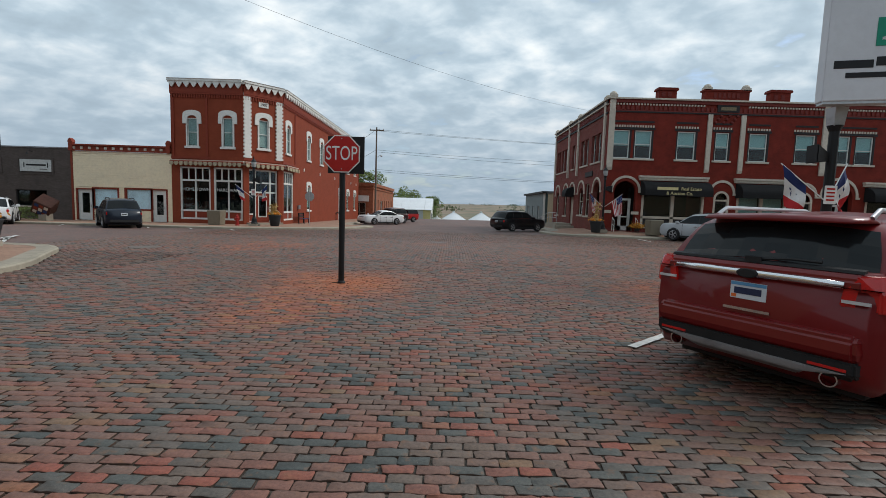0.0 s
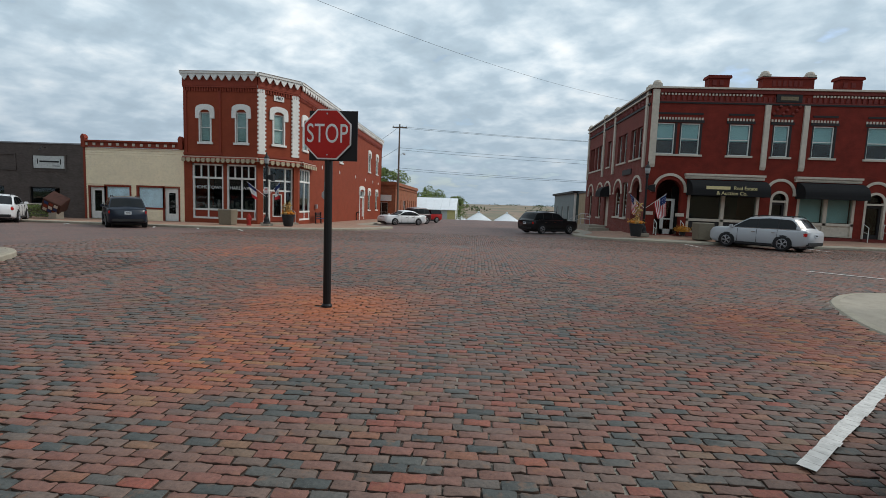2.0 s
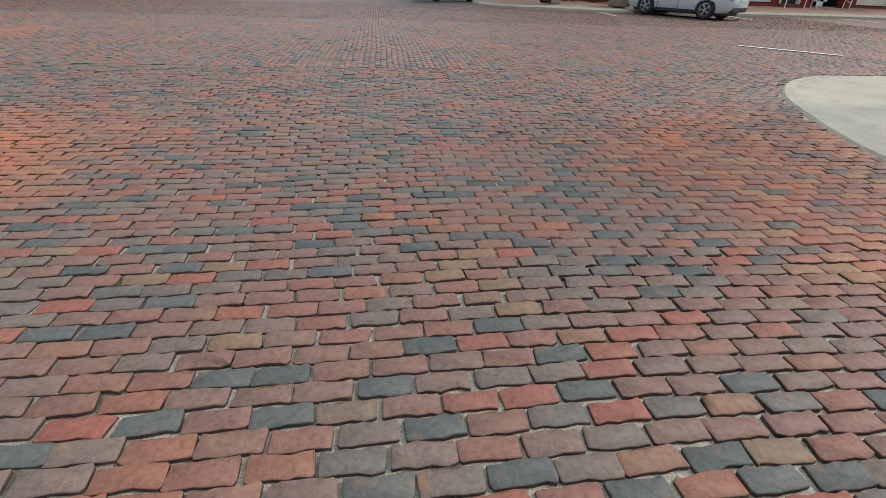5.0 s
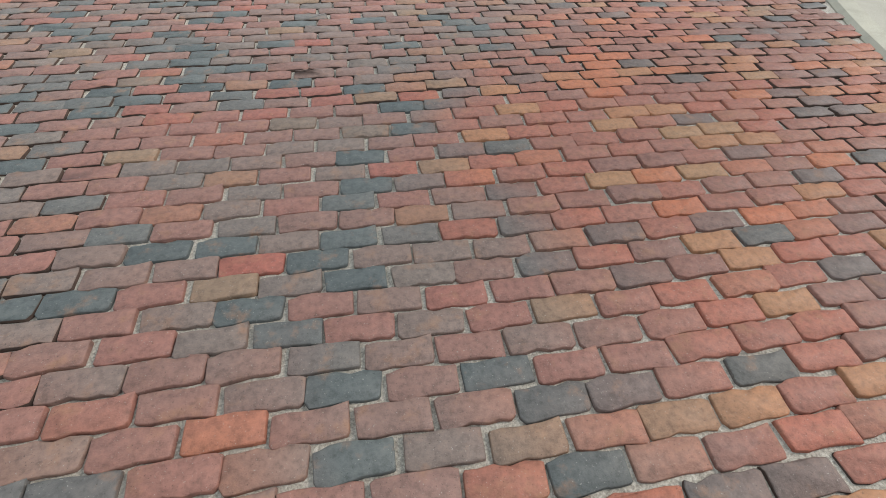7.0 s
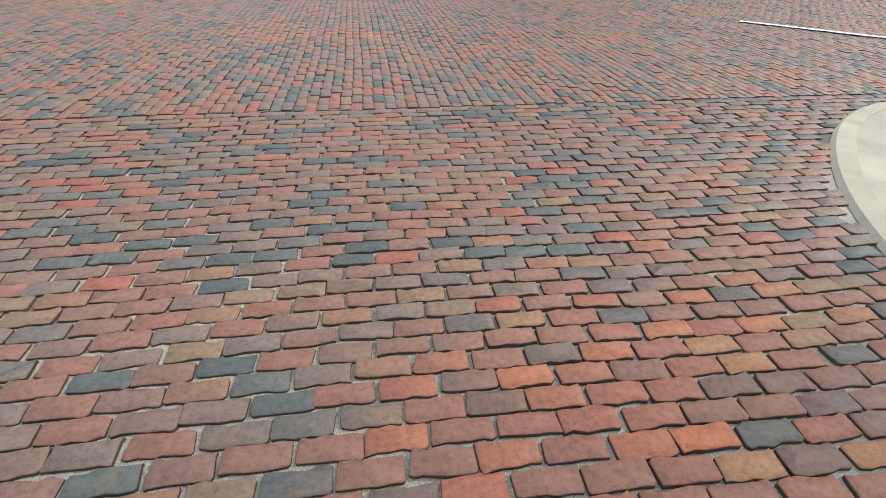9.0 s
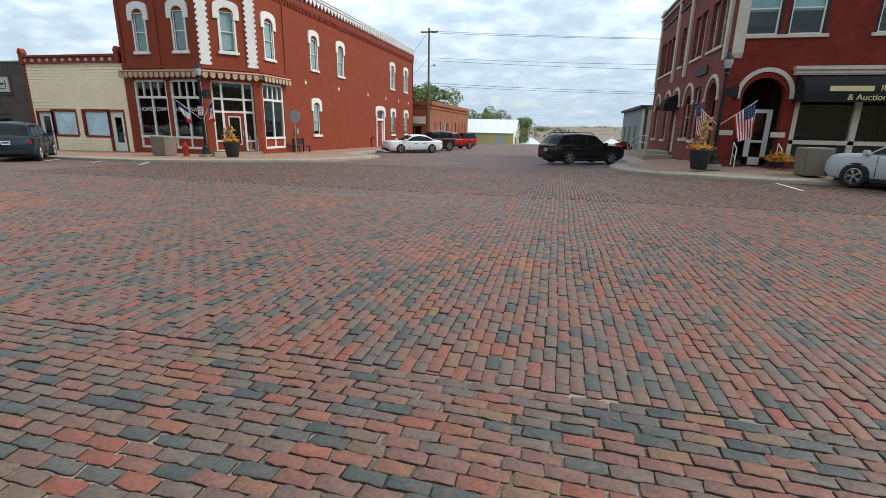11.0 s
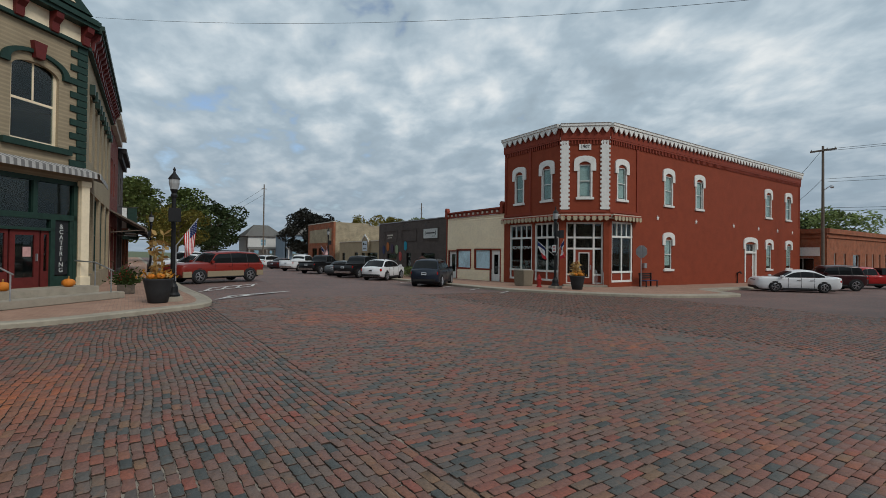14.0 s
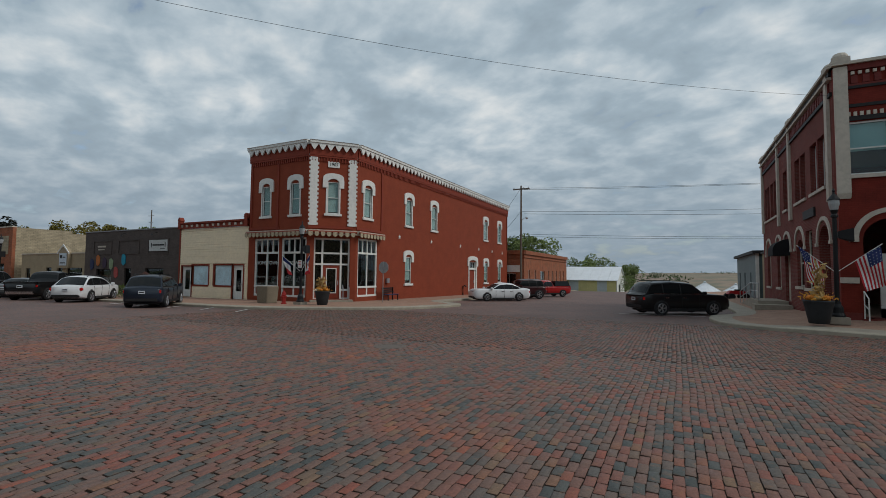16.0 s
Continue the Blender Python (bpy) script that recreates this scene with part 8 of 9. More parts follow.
for p1, ph in (((7.45, 12.2, 3.05), 0.5), ((9.2, 12.3, 3.1), 2.0)):
    st = thing("flag", "blue, white and red banner flag on a slanted staff", "flag", PL, "flags on lamps")
    p0, p1 = Vector((8.45, 11.9, 2.1)), Vector(p1)
    part("staff", G().tube([tuple(p0), tuple(p1)], 0.014, 8), SIGNWHITE, st)
    d = (p1 - p0).normalized()
    fly = Vector((0.1, 0, -1)).normalized()
    nrm = d.cross(fly).normalized()
    o = p1 - d * 0.05
    flag(st, Matrix(((fly.x, nrm.x, d.x, o.x), (fly.y, nrm.y, d.y, o.y), (fly.z, nrm.z, d.z, o.z), (0, 0, 0, 1))), 1.0, 0.75, "banner", ph)
cabn = part("cabinet", G(BKM).box(0, 0, 0.0, 3.6, 0.35, 3.4), SIGNFACE, bank, "white sign cabinet", bevel=0.015)
part("under_edge", G(BKM).box(0.03, 0.03, -0.06, 3.57, 0.32, 0.0), STEEL, bank)
gp_ = part("green_panel", G(BKM).box(0.95, -0.012, 1.22, 2.3, 0.0, 1.85), GREENP, cabn)
part("panel_shape", G(BKM).prism([(1.1 + 0.05 * math.cos(i * 2.513), 1.38 + 0.05 * math.sin(i * 2.513)) for i in range(5)], -0.016, -0.012, "y").prism([(1.3 + 0.09 * math.cos(i * 1.05), 1.62 + 0.05 * math.sin(i * 1.05)) for i in range(6)], -0.016, -0.012, "y"), SIGNWHITE, gp_)
part("sign_bar", G(BKM).box(0.17, -0.008, 0.74, 0.95, 0.0, 0.92), METALBLK, cabn, "plain dark bar")
part("sign_bar", G(BKM).box(1.0, -0.008, 0.78, 1.9, 0.0, 0.98), METALBLK, cabn)
part("sign_bar", G(BKM).box(0.42, -0.008, 0.52, 1.6, 0.0, 0.64), METALBLK, cabn)

# ---- street marks, covers ----
IRON = mat("cast_iron", (0.16, 0.135, 0.115), 0.6, metal=0.3, vary=0.4, scale=30)
for x, y, r in ((-1.4, 22.7, 0.42), (-11.3, 15.9, 0.5)):
    mh = thing("manhole_cover", "worn iron manhole cover in a concrete collar", "manhole", (x, y, gz(x, y)), "manhole covers")
    part("collar", G(Matrix.Translation((x, y, gz(x, y)))).lathe([(r, -0.04), (r, 0.004), (r * 0.72, 0.006), (r * 0.72, -0.03)], 28), IRON, mh, "worn brown collar")
    part("lid", G(Matrix.Translation((x, y, gz(x, y)))).lathe([(r * 0.71, -0.03), (r * 0.71, 0.002), (r * 0.66, 0.004), (r * 0.6, 0.0), (0.001, 0.001)], 28), IRON, mh)


def mark(tag, a, b, w):
    d = (Vector(b) - Vector(a))
    n = Vector((-d.y, d.x)).normalized() * w / 2
    k = max(2, int(d.length / 0.11))
    g = G()
    rr = random.Random(int(a[0] * 100))
    for i in range(k):
        p, q = Vector(a) + d * (i + 0.012) / k, Vector(a) + d * (i + 0.988) / k
        e = rr.uniform(0.82, 1.04)
        pts = [p - n * e, q - n * e, q + n * rr.uniform(0.85, 1.03), p + n * e]
        z = [gz(*v) + 0.0215 for v in pts]
        g.add([(v.x, v.y, zz) for v, zz in zip(pts, z)], [(0, 1, 2, 3)])
    tagged(part("trim_" + tag, g, STRIPE), "worn white painted parking line on the bricks", "road marking", kind="structure")


mark("stall_line", (1.42, 5.92), (4.6, 8.75), 0.12)
for x in (-14.0, -16.6, -19.3, -22.1, -24.8):
    mark("stall_line", (x, 28.3), (x - 1.0, 29.8), 0.12)
mark("stall_line", (2.4, 38.6), (6.4, 38.9), 0.12)
for x in (11.5, 18.2, 25.0):
    mark("stall_line", (x, 28.6), (x + 0.2, 31.1), 0.12)
mark("corner_line", (9.9, 18.3), (11.5, 16.8), 0.14)
for a, b in (((-19.68, 14.8), (-22.42, 17.82)), ((-21.73, 15.43), (-24.27, 18.36)), ((-15.43, 14.89), (-17.59, 17.55)), ((-16.71, 15.54), (-18.18, 18.53)), ((-19.9, 15.04), (-21.93, 15.66)), ((-20.67, 15.89), (-22.64, 16.48)), ((-21.43, 16.73), (-23.36, 17.31)), ((-22.26, 17.64), (-24.12, 18.18)), ((-15.6, 15.1), (-16.83, 15.78)), ((-16.21, 15.85), (-17.24, 16.62)), ((-16.81, 16.59), (-17.65, 17.45)), ((-17.46, 17.39), (-18.09, 18.35))):
    mark("bay_marking", a, b, 0.14)

# ---- poles and wires ----
pole = thing("utility_pole", "weathered wooden utility pole with a crossarm", "utility pole", (-11.35, 65.8, -0.9))
part("shaft", G().tube([(-11.35, 65.8, -1.2), (-11.35, 65.8, 5), (-11.35, 65.8, 12.4)], [0.15, 0.125, 0.095], 10), WOODPOLE, pole)
part("crossarm", G().box(-12.3, 65.65, 11.9, -10.3, 65.78, 12.05), WOODPOLE, pole)
for x in (-12.2, -11.0, -10.4):
    part("insulator", G().lathe([(0.05, 0), (0.06, 0.08), (0.03, 0.16)], 8, (x, 65.7, 12.05)), STEEL, pole)
part("pole_lamp", G().tube([(-11.35, 65.8, 8.2), (-10.7, 65.6, 8.6)], 0.03).lathe([(0.12, 0), (0.16, 0.12), (0.05, 0.25)], 10, (-10.6, 65.6, 8.35)), STEEL, pole)
p2 = thing("utility_pole", "tall wooden utility pole down the west street", "utility pole", (-78, 30.9, 0))
part("shaft", G().tube([(-78, 30.9, -0.4), (-78, 30.9, 13.5)], [0.14, 0.09], 10), WOODPOLE, p2)
part("crossarm", G().box(-78.06, 30.5, 12.7, -77.96, 31.3, 12.8), WOODPOLE, p2)
p3 = thing("antenna_mast", "thin steel antenna mast behind the grey shop", "antenna", (-57.6, 50, 0))
part("mast", G().tube([(-57.6, 50, -0.5), (-57.6, 50, 9.9)], 0.07), WOODPOLE, p3)
part("antenna_arm", G().box(-58.3, 49.97, 9.1, -57.0, 50.03, 9.16).box(-58.1, 49.97, 8.2, -57.2, 50.03, 8.26), STEEL, p3)


def wire(tag, a, b, sag, r=0.013):
    a, b = Vector(a), Vector(b)
    pts = []
    for i in range(25):
        t_ = i / 24
        p = a.lerp(b, t_)
        p.z -= 4 * sag * t_ * (1 - t_)
        pts.append(tuple(p))
    t = thing("overhead_wire", "thin black overhead wire", "wire", a, "wires")
    part("wire", G().tube(pts, r, 5), METALBLK, t)


wire("span", (10.5, 35.4, 8.95), (-17.4, 10.9, 10.75), 1.15, 0.0055)
for k, z in enumerate((12.1, 11.9, 9.3, 9.0, 6.6, 6.3)):
    wire("street", (-11.4 + 0.4 * (k % 2), 65.8, z), (60, 72, z - 0.6 + 0.3 * (k % 3)), 0.8, 0.016)
    if k in (0, 2):
        wire("back", (-11.4, 65.8, z), (-24, 90, z - 1), 0.5, 0.02)
for z in (12.9, 11.8):
    wire("west", (-78, 30.9, z), (-190, 31, z), 1.2, 0.02)

# ---- trees, bushes, far things ----
LEAFS = [mat("foliage_green", (0.13, 0.17, 0.05), 0.75, vary=0.5, scale=0.6), mat("foliage_dark", (0.055, 0.08, 0.03), 0.75, vary=0.5, scale=0.6),
         mat("foliage_yellow", (0.20, 0.17, 0.035), 0.75, vary=0.5, scale=0.6), mat("foliage_purple", (0.035, 0.035, 0.028), 0.75, vary=0.5, scale=0.6)]


def tree(x, y, z, h, w, leaf, seed, label, n=2600, group="street trees"):
    t = thing("tree", label, "tree", (x, y, z), group)
    rr = random.Random(seed)
    m = Matrix.Translation((x, y, z))
    g = G(m).tube([(0, 0, -0.3), (0.05 * w, 0, h * 0.25), (0.02 * w, 0.03 * w, h * 0.5), (0, 0, h * 0.85)], [0.035 * h, 0.026 * h, 0.018 * h, 0.004 * h], 9)
    tips = []
    for i in range(11):
        a = i * 2.4 + rr.random()
        q = rr.uniform(0.28, 0.75)
        ln = w * 0.5 * rr.uniform(0.55, 0.95) * (1.1 - 0.6 * abs(q - 0.5))
        tip = Vector((math.cos(a) * ln, math.sin(a) * ln, h * q + ln * rr.uniform(0.3, 0.8)))
        g.tube([(0, 0, h * q * 0.8), tuple(tip * 0.5 + Vector((0, 0, h * q * 0.45))), tuple(tip)], [0.014 * h, 0.009 * h, 0.003 * h], 6)
        tips.append(tip)
    part("trunk", g, BARK, t)
    clumps = [(p, w * rr.uniform(0.13, 0.22)) for p in tips]
    for _ in range(26):
        a, u = rr.uniform(0, 6.28), rr.uniform(0, 1) ** 0.5
        q = rr.uniform(0.3, 0.97)
        rad = w * 0.5 * math.sin(math.pi * min(1, (q - 0.18) / 0.85)) ** 0.7
        clumps.append((Vector((math.cos(a) * rad * u, math.sin(a) * rad * u, h * q)), w * rr.uniform(0.08, 0.19)))
    g = G(m)
    per = 2 * n // len(clumps)
    for c, r in clumps:
        for _ in range(per):
            d = Vector((rr.gauss(0, 1), rr.gauss(0, 1), rr.gauss(0, 1))).normalized() * r * rr.uniform(0.45, 1.0) ** 0.6
            d.z *= 0.75
            p = c + d
            s = rr.uniform(0.6, 1.2) * 0.021 * w + 0.05
            e1 = Vector((rr.uniform(-1, 1), rr.uniform(-1, 1), rr.uniform(-0.6, 0.6))).normalized() * s
            e2 = e1.orthogonal().normalized() * s * 0.6
            g.add([tuple(p - e1), tuple(p - e2), tuple(p + e1), tuple(p + e2)], [(0, 1, 2, 3)])
    part("crown", g, leaf, t, "uneven leafy crown")


tree(-92, 11, 0, 14.5, 13, LEAFS[0], 1, "tall green leafy tree beyond the row of shops", 4200)
tree(-84, 18.5, 0, 9, 8, LEAFS[2], 2, "yellowing leafy tree on the west street")
tree(-98, 19, 0, 13.5, 12, LEAFS[0], 3, "green leafy tree on the west street", 3600)
tree(-112, 27, 0, 12, 15, LEAFS[1], 4, "broad dark green tree on the west street", 3800)
tree(-96, 24.5, 0, 5.5, 7, LEAFS[1], 5, "low round green tree")
tree(-77.5, 38.5, 0, 8.7, 9, LEAFS[3], 6, "dark purplish small-leaved tree beside the tan hall", 4800)
for i, (x, y, h) in enumerate(((-104, 60, 11.5), (-94, 64, 11), (-86, 66, 10.5), (-116, 56, 11))):
    tree(x, y, -0.5, h, 9, LEAFS[2] if i != 2 else LEAFS[0], 10 + i, "yellow-green tree behind the tan hall", 2200)
for i, (x, y, h, w) in enumerate(((-21, 104, 11, 10), (-27, 108, 11, 11), (-14, 128, 8.5, 9), (-34, 112, 11, 12), (-8.0, 150, 9, 9))):
    tree(x, y, gz(x, y) - 0.4, h, w, LEAFS[0] if i % 2 == 0 else LEAFS[1], 20 + i, "green tree behind the orange brick garage", 2600)


def bush(x, y, z, w, h, leaf, seed, label, n=900):
    t = thing("bush", label, "bush", (x, y, z), "bushes")
    rr = random.Random(seed)
    m = Matrix.Translation((x, y, z))
    part("stems", G(m).tube([(0, 0, -0.1), (0.1, 0, h * 0.6)], 0.03, 6).tube([(0, 0, -0.1), (-0.2 * w, 0.1, h * 0.5)], 0.025, 6), BARK, t)
    g = G(m)
    for _ in range(n):
        a, u, q = rr.uniform(0, 6.28), rr.uniform(0, 1) ** 0.5, rr.uniform(0.05, 1)
        rad = w * 0.5 * (1 - 0.6 * q * q) * u
        leaves(g, (math.cos(a) * rad, math.sin(a) * rad, h * q * 0.9), (0.04, 0.04, 0.04), 1, 0.13 * max(1, w / 3), rr)
    part("leaf_mass", g, leaf, t)


bush(-4.0, 112, gz(-4, 112), 3.6, 3.6, LEAFS[0], 31, "dense green bush beside the white shed", 1800)
bush(-37.5, 32.8, gp(-37, 32), 2.4, 1.0, LEAFS[1], 32, "low green shrub bed before the grey shop")
bush(-31.8, 33.2, gp(-31.8, 33), 3.0, 0.95, LEAFS[0], 33, "low flowering shrub bed before the grey shop")
sc = thing("cube_sculpture", "tilted rusty cube sculpture with bright square faces", "sculpture", (-30.1, 33.4, gp(-30.1, 33.4)))
m = Matrix.Translation(sc.location + Vector((0, 0, 1.05))) @ Euler((0.6, 0.5, 0.4)).to_matrix().to_4x4()
part("cube", G(m).box(-0.55, -0.55, -0.55, 0.55, 0.55, 0.55), mat("rusty_brown", (0.07, 0.03, 0.022), 0.7, vary=0.4), sc, bevel=0.04)
for i in range(3):
    for j in range(3):
        part("face_square", G(m).box(-0.42 + i * 0.3, -0.565, -0.42 + j * 0.3, -0.18 + i * 0.3, -0.552, -0.18 + j * 0.3), (OFFWHITE, HWTRIM, SEATBLUE)[(i * 2 + j) % 3], sc)
part("plinth", G(Matrix.Translation(sc.location)).box(-0.3, -0.3, -0.1, 0.3, 0.3, 0.5), CONC, sc)

BINMET = mat("grain_bin_steel", (0.6, 0.62, 0.63), 0.4, metal=0.6, vary=0.15)
for x, y, r in ((1.5, 228, 6.2), (15.5, 236, 6.2), (-9.5, 240, 5.0), (27.5, 246, 5.5)):
    t = thing("grain_bin", "round steel grain bin with a pale cone roof in the valley", "grain bin", (x, y, gz(x, y)), "grain bins")
    mz = Matrix.Translation((x, y, 0))
    zt = -4.6 if r > 5.5 else -5.0
    g = G(mz).lathe([(r, gz(x, y) - 0.5), (r, zt)], 32)
    part("wall", g, BINMET, t)
    g = G(mz)
    for i in range(28):
        a0, a1 = 2 * math.pi * i / 28, 2 * math.pi * (i + 1) / 28
        g.add([((r + 0.2) * math.cos(a0), (r + 0.2) * math.sin(a0), zt - 0.1), ((r + 0.2) * math.cos(a1), (r + 0.2) * math.sin(a1), zt - 0.1), (0.5 * math.cos(a1), 0.5 * math.sin(a1), zt + r * 0.58), (0.5 * math.cos(a0), 0.5 * math.sin(a0), zt + r * 0.58)], [(0, 1, 2, 3)])
        g.tube([((r + 0.2) * math.cos(a0), (r + 0.2) * math.sin(a0), zt - 0.06), (0.5 * math.cos(a0), 0.5 * math.sin(a0), zt + r * 0.58 + 0.04)], 0.04, 4)
    part("cone_roof", g, SHROOF, t)
    part("vent_cap", G(mz).lathe([(0.6, zt + r * 0.58), (0.6, zt + r * 0.58 + 0.5), (0.05, zt + r * 0.58 + 0.8)], 12), BINMET, t)

rr = random.Random(77)
g = G()
for i in range(420):
    x, y = rr.uniform(-1500, 1500), rr.choice((620, 780, 1000, 1400, 1900)) + rr.uniform(-20, 20)
    if math.sin(x * 0.006 + y) < -0.1:
        continue
    z = gz(x, y)
    for k in range(16):
        c = (x + rr.gauss(0, 11), y + rr.gauss(0, 5), z + rr.uniform(-1, 6))
        leaves(g, c, (1.4, 1.4, 1.0), 4, 3.4, rr)
tagged(part("far_woods", g, LEAFS[1]), "dark tree lines between far stubble fields", "woods", kind="stuff")

# pale frame houses at the end of the west street
for k, (x, y, w, d, h, c, lab) in enumerate(((-112, 38, 9, 8, 5.6, (0.62, 0.62, 0.60), "white frame house with grey hipped roof"), (-100, 44, 8, 9, 5.8, (0.24, 0.33, 0.42), "pale blue frame house with a grey gable roof"))):
    t = thing("house", lab, "house", (x, y, 0), "frame houses")
    sm = mat("house_siding", c, 0.7, vary=0.1)
    fm = Matrix.Translation((x + w / 2, y - d / 2, 0)) @ Matrix.Rotation(radians(90), 4, "Z")
    part("wall_east", G(fm).wall(d, -0.5, h, 0.2, [(1.5, 0.8, 2.7, 2.4), (5, 0.8, 6.2, 2.4), (3, 3.4, 4.2, 4.9)]), sm, t)
    for q in ((1.5, 0.8, 2.7, 2.4), (5, 0.8, 6.2, 2.4), (3, 3.4, 4.2, 4.9)):
        sash(t, fm, *q, WHITE, 1, 0)
    part("wall_south", G(Matrix.Translation((x - w / 2, y - d / 2, 0))).wall(w, -0.5, h, 0.2), sm, t)
    part("wall_north", G(Matrix.Translation((x - w / 2, y + d / 2 - 0.2, 0))).wall(w, -0.5, h, 0.2), sm, t)
    part("roof", G(Matrix.Translation((x, y, 0))).loft([[(-w / 2 - 0.5, -d / 2 - 0.5, h), (w / 2 + 0.5, -d / 2 - 0.5, h), (w / 2 + 0.5, d / 2 + 0.5, h), (-w / 2 - 0.5, d / 2 + 0.5, h)], [(-0.5, -d / 5, h + 2.8), (0.5, -d / 5, h + 2.8), (0.5, d / 5, h + 2.8), (-0.5, d / 5, h + 2.8)]]), mat("grey_shingle", (0.14, 0.135, 0.125), 0.9, vary=0.3), t)
    part("porch_roof", G(Matrix.Translation((x + w / 2, y, 0))).prism([(0, 3.1), (2.0, 2.6), (2.0, 2.5), (0, 2.9)], -d / 2, d / 2, "y"), mat("porch_shingle", (0.14, 0.135, 0.125), 0.9, vary=0.3), t)
    for yy in (-d / 2 + 0.2, 0, d / 2 - 0.2):
        part("porch_post", G(Matrix.Translation((x + w / 2 + 1.9, y + yy, 0))).box(-0.07, -0.07, -0.3, 0.07, 0.07, 2.55), WHITE, t)

# pumpkins, flower tubs and hanging street signs by the catering corner
pm = thing("pumpkin", "orange pumpkin on the catering step", "pumpkin", (-16.05, 10.1, 0.6))
part("flesh", pumpkin(G(), (-16.2, 10.35, 0.74), 0.19), PUMP, pm, smooth=True)
part("stem", G().tube([(-16.2, 10.35, 0.88), (-16.18, 10.36, 0.97)], 0.02, 6), STALK, pm)
copy_thing(pm, Matrix.Translation((-14.6, 8.65, 0.6)))
fb = thing("flower_tub", "wooden tub of green plants and red blooms by the shop", "flower tub", (-18.6, 12.0, 0.13))
part("tub", G(Matrix.Translation(fb.location)).box(-0.5, -0.3, 0, 0.5, 0.3, 0.38), WOODPOLE, fb, bevel=0.02)
part("plants", leaves(G(Matrix.Translation(fb.location)), (0, 0, 0.38), (0.35, 0.22, 0.25), 700, 0.16, random.Random(3)), LEAFG, fb)
part("blooms", leaves(G(Matrix.Translation(fb.location)), (0, 0, 0.5), (0.33, 0.2, 0.2), 90, 0.1, random.Random(4)), FRED, fb)
hs_ = thing("hanging_sign", "green and white projecting shop signs on a bracket", "sign", (-38, 11.9, 3))
part("bracket", G().tube([(-38, 11.0, 5.2), (-38, 12.6, 5.2)], 0.03), METALBLK, hs_)
part("sign_panel", G().box(-38.06, 11.9, 3.6, -37.98, 12.5, 5.15), DKGREEN, hs_)
part("sign_panel", G().box(-38.06, 11.55, 3.6, -37.98, 11.85, 5.15), SIGNWHITE, hs_)
part("sign_panel", G().box(-38.06, 11.6, 2.75, -37.98, 12.6, 3.45), DKGREEN, hs_)
part("sign_bar", G().box(-37.978, 11.7, 3.0, -37.97, 12.5, 3.06).box(-37.978, 11.75, 3.2, -37.97, 12.45, 3.26), SIGNWHITE, hs_)

qb = thing("quad_bike", "red quad bike parked by the cottage", "quad bike", (9.9, 62, gz(9.9, 62) + 0.13))
m = Matrix.Translation(qb.location) @ Matrix.Rotation(radians(200), 4, "Z")
part("body", G(m).loft([[(-0.8, -0.3, 0.5), (0.8, -0.3, 0.5), (0.8, 0.3, 0.5), (-0.8, 0.3, 0.5)], [(-0.7, -0.25, 0.8), (0.6, -0.22, 0.85), (0.6, 0.22, 0.85), (-0.7, 0.25, 0.8)]]), REDP, qb, bevel=0.04)
part("seat", G(m).box(-0.6, -0.16, 0.8, 0.15, 0.16, 0.95), PLASTIC, qb, bevel=0.04)
part("handlebar", G(m).tube([(0.35, -0.4, 1.1), (0.45, 0, 1.05), (0.35, 0.4, 1.1)], 0.025), PLASTIC, qb)
for x in (-0.6, 0.6):
    for y in (-0.45, 0.45):
        part("wheel", G(m @ Matrix.Translation((x, y, 0.3)) @ Matrix.Rotation(radians(90), 4, "X")).lathe([(0.12, -0.12), (0.27, -0.12), (0.3, -0.06), (0.3, 0.06), (0.27, 0.12), (0.12, 0.12)], 16), RUBBER, qb)


# ---- street bricks ----
BL, BW, JOINT = 0.2255, 0.1, 0.0072
PADS = [NW + [(-150, 96)], NE + [(120, 96)], SW + [(-150, -60)], SE + [(120, -60)]]


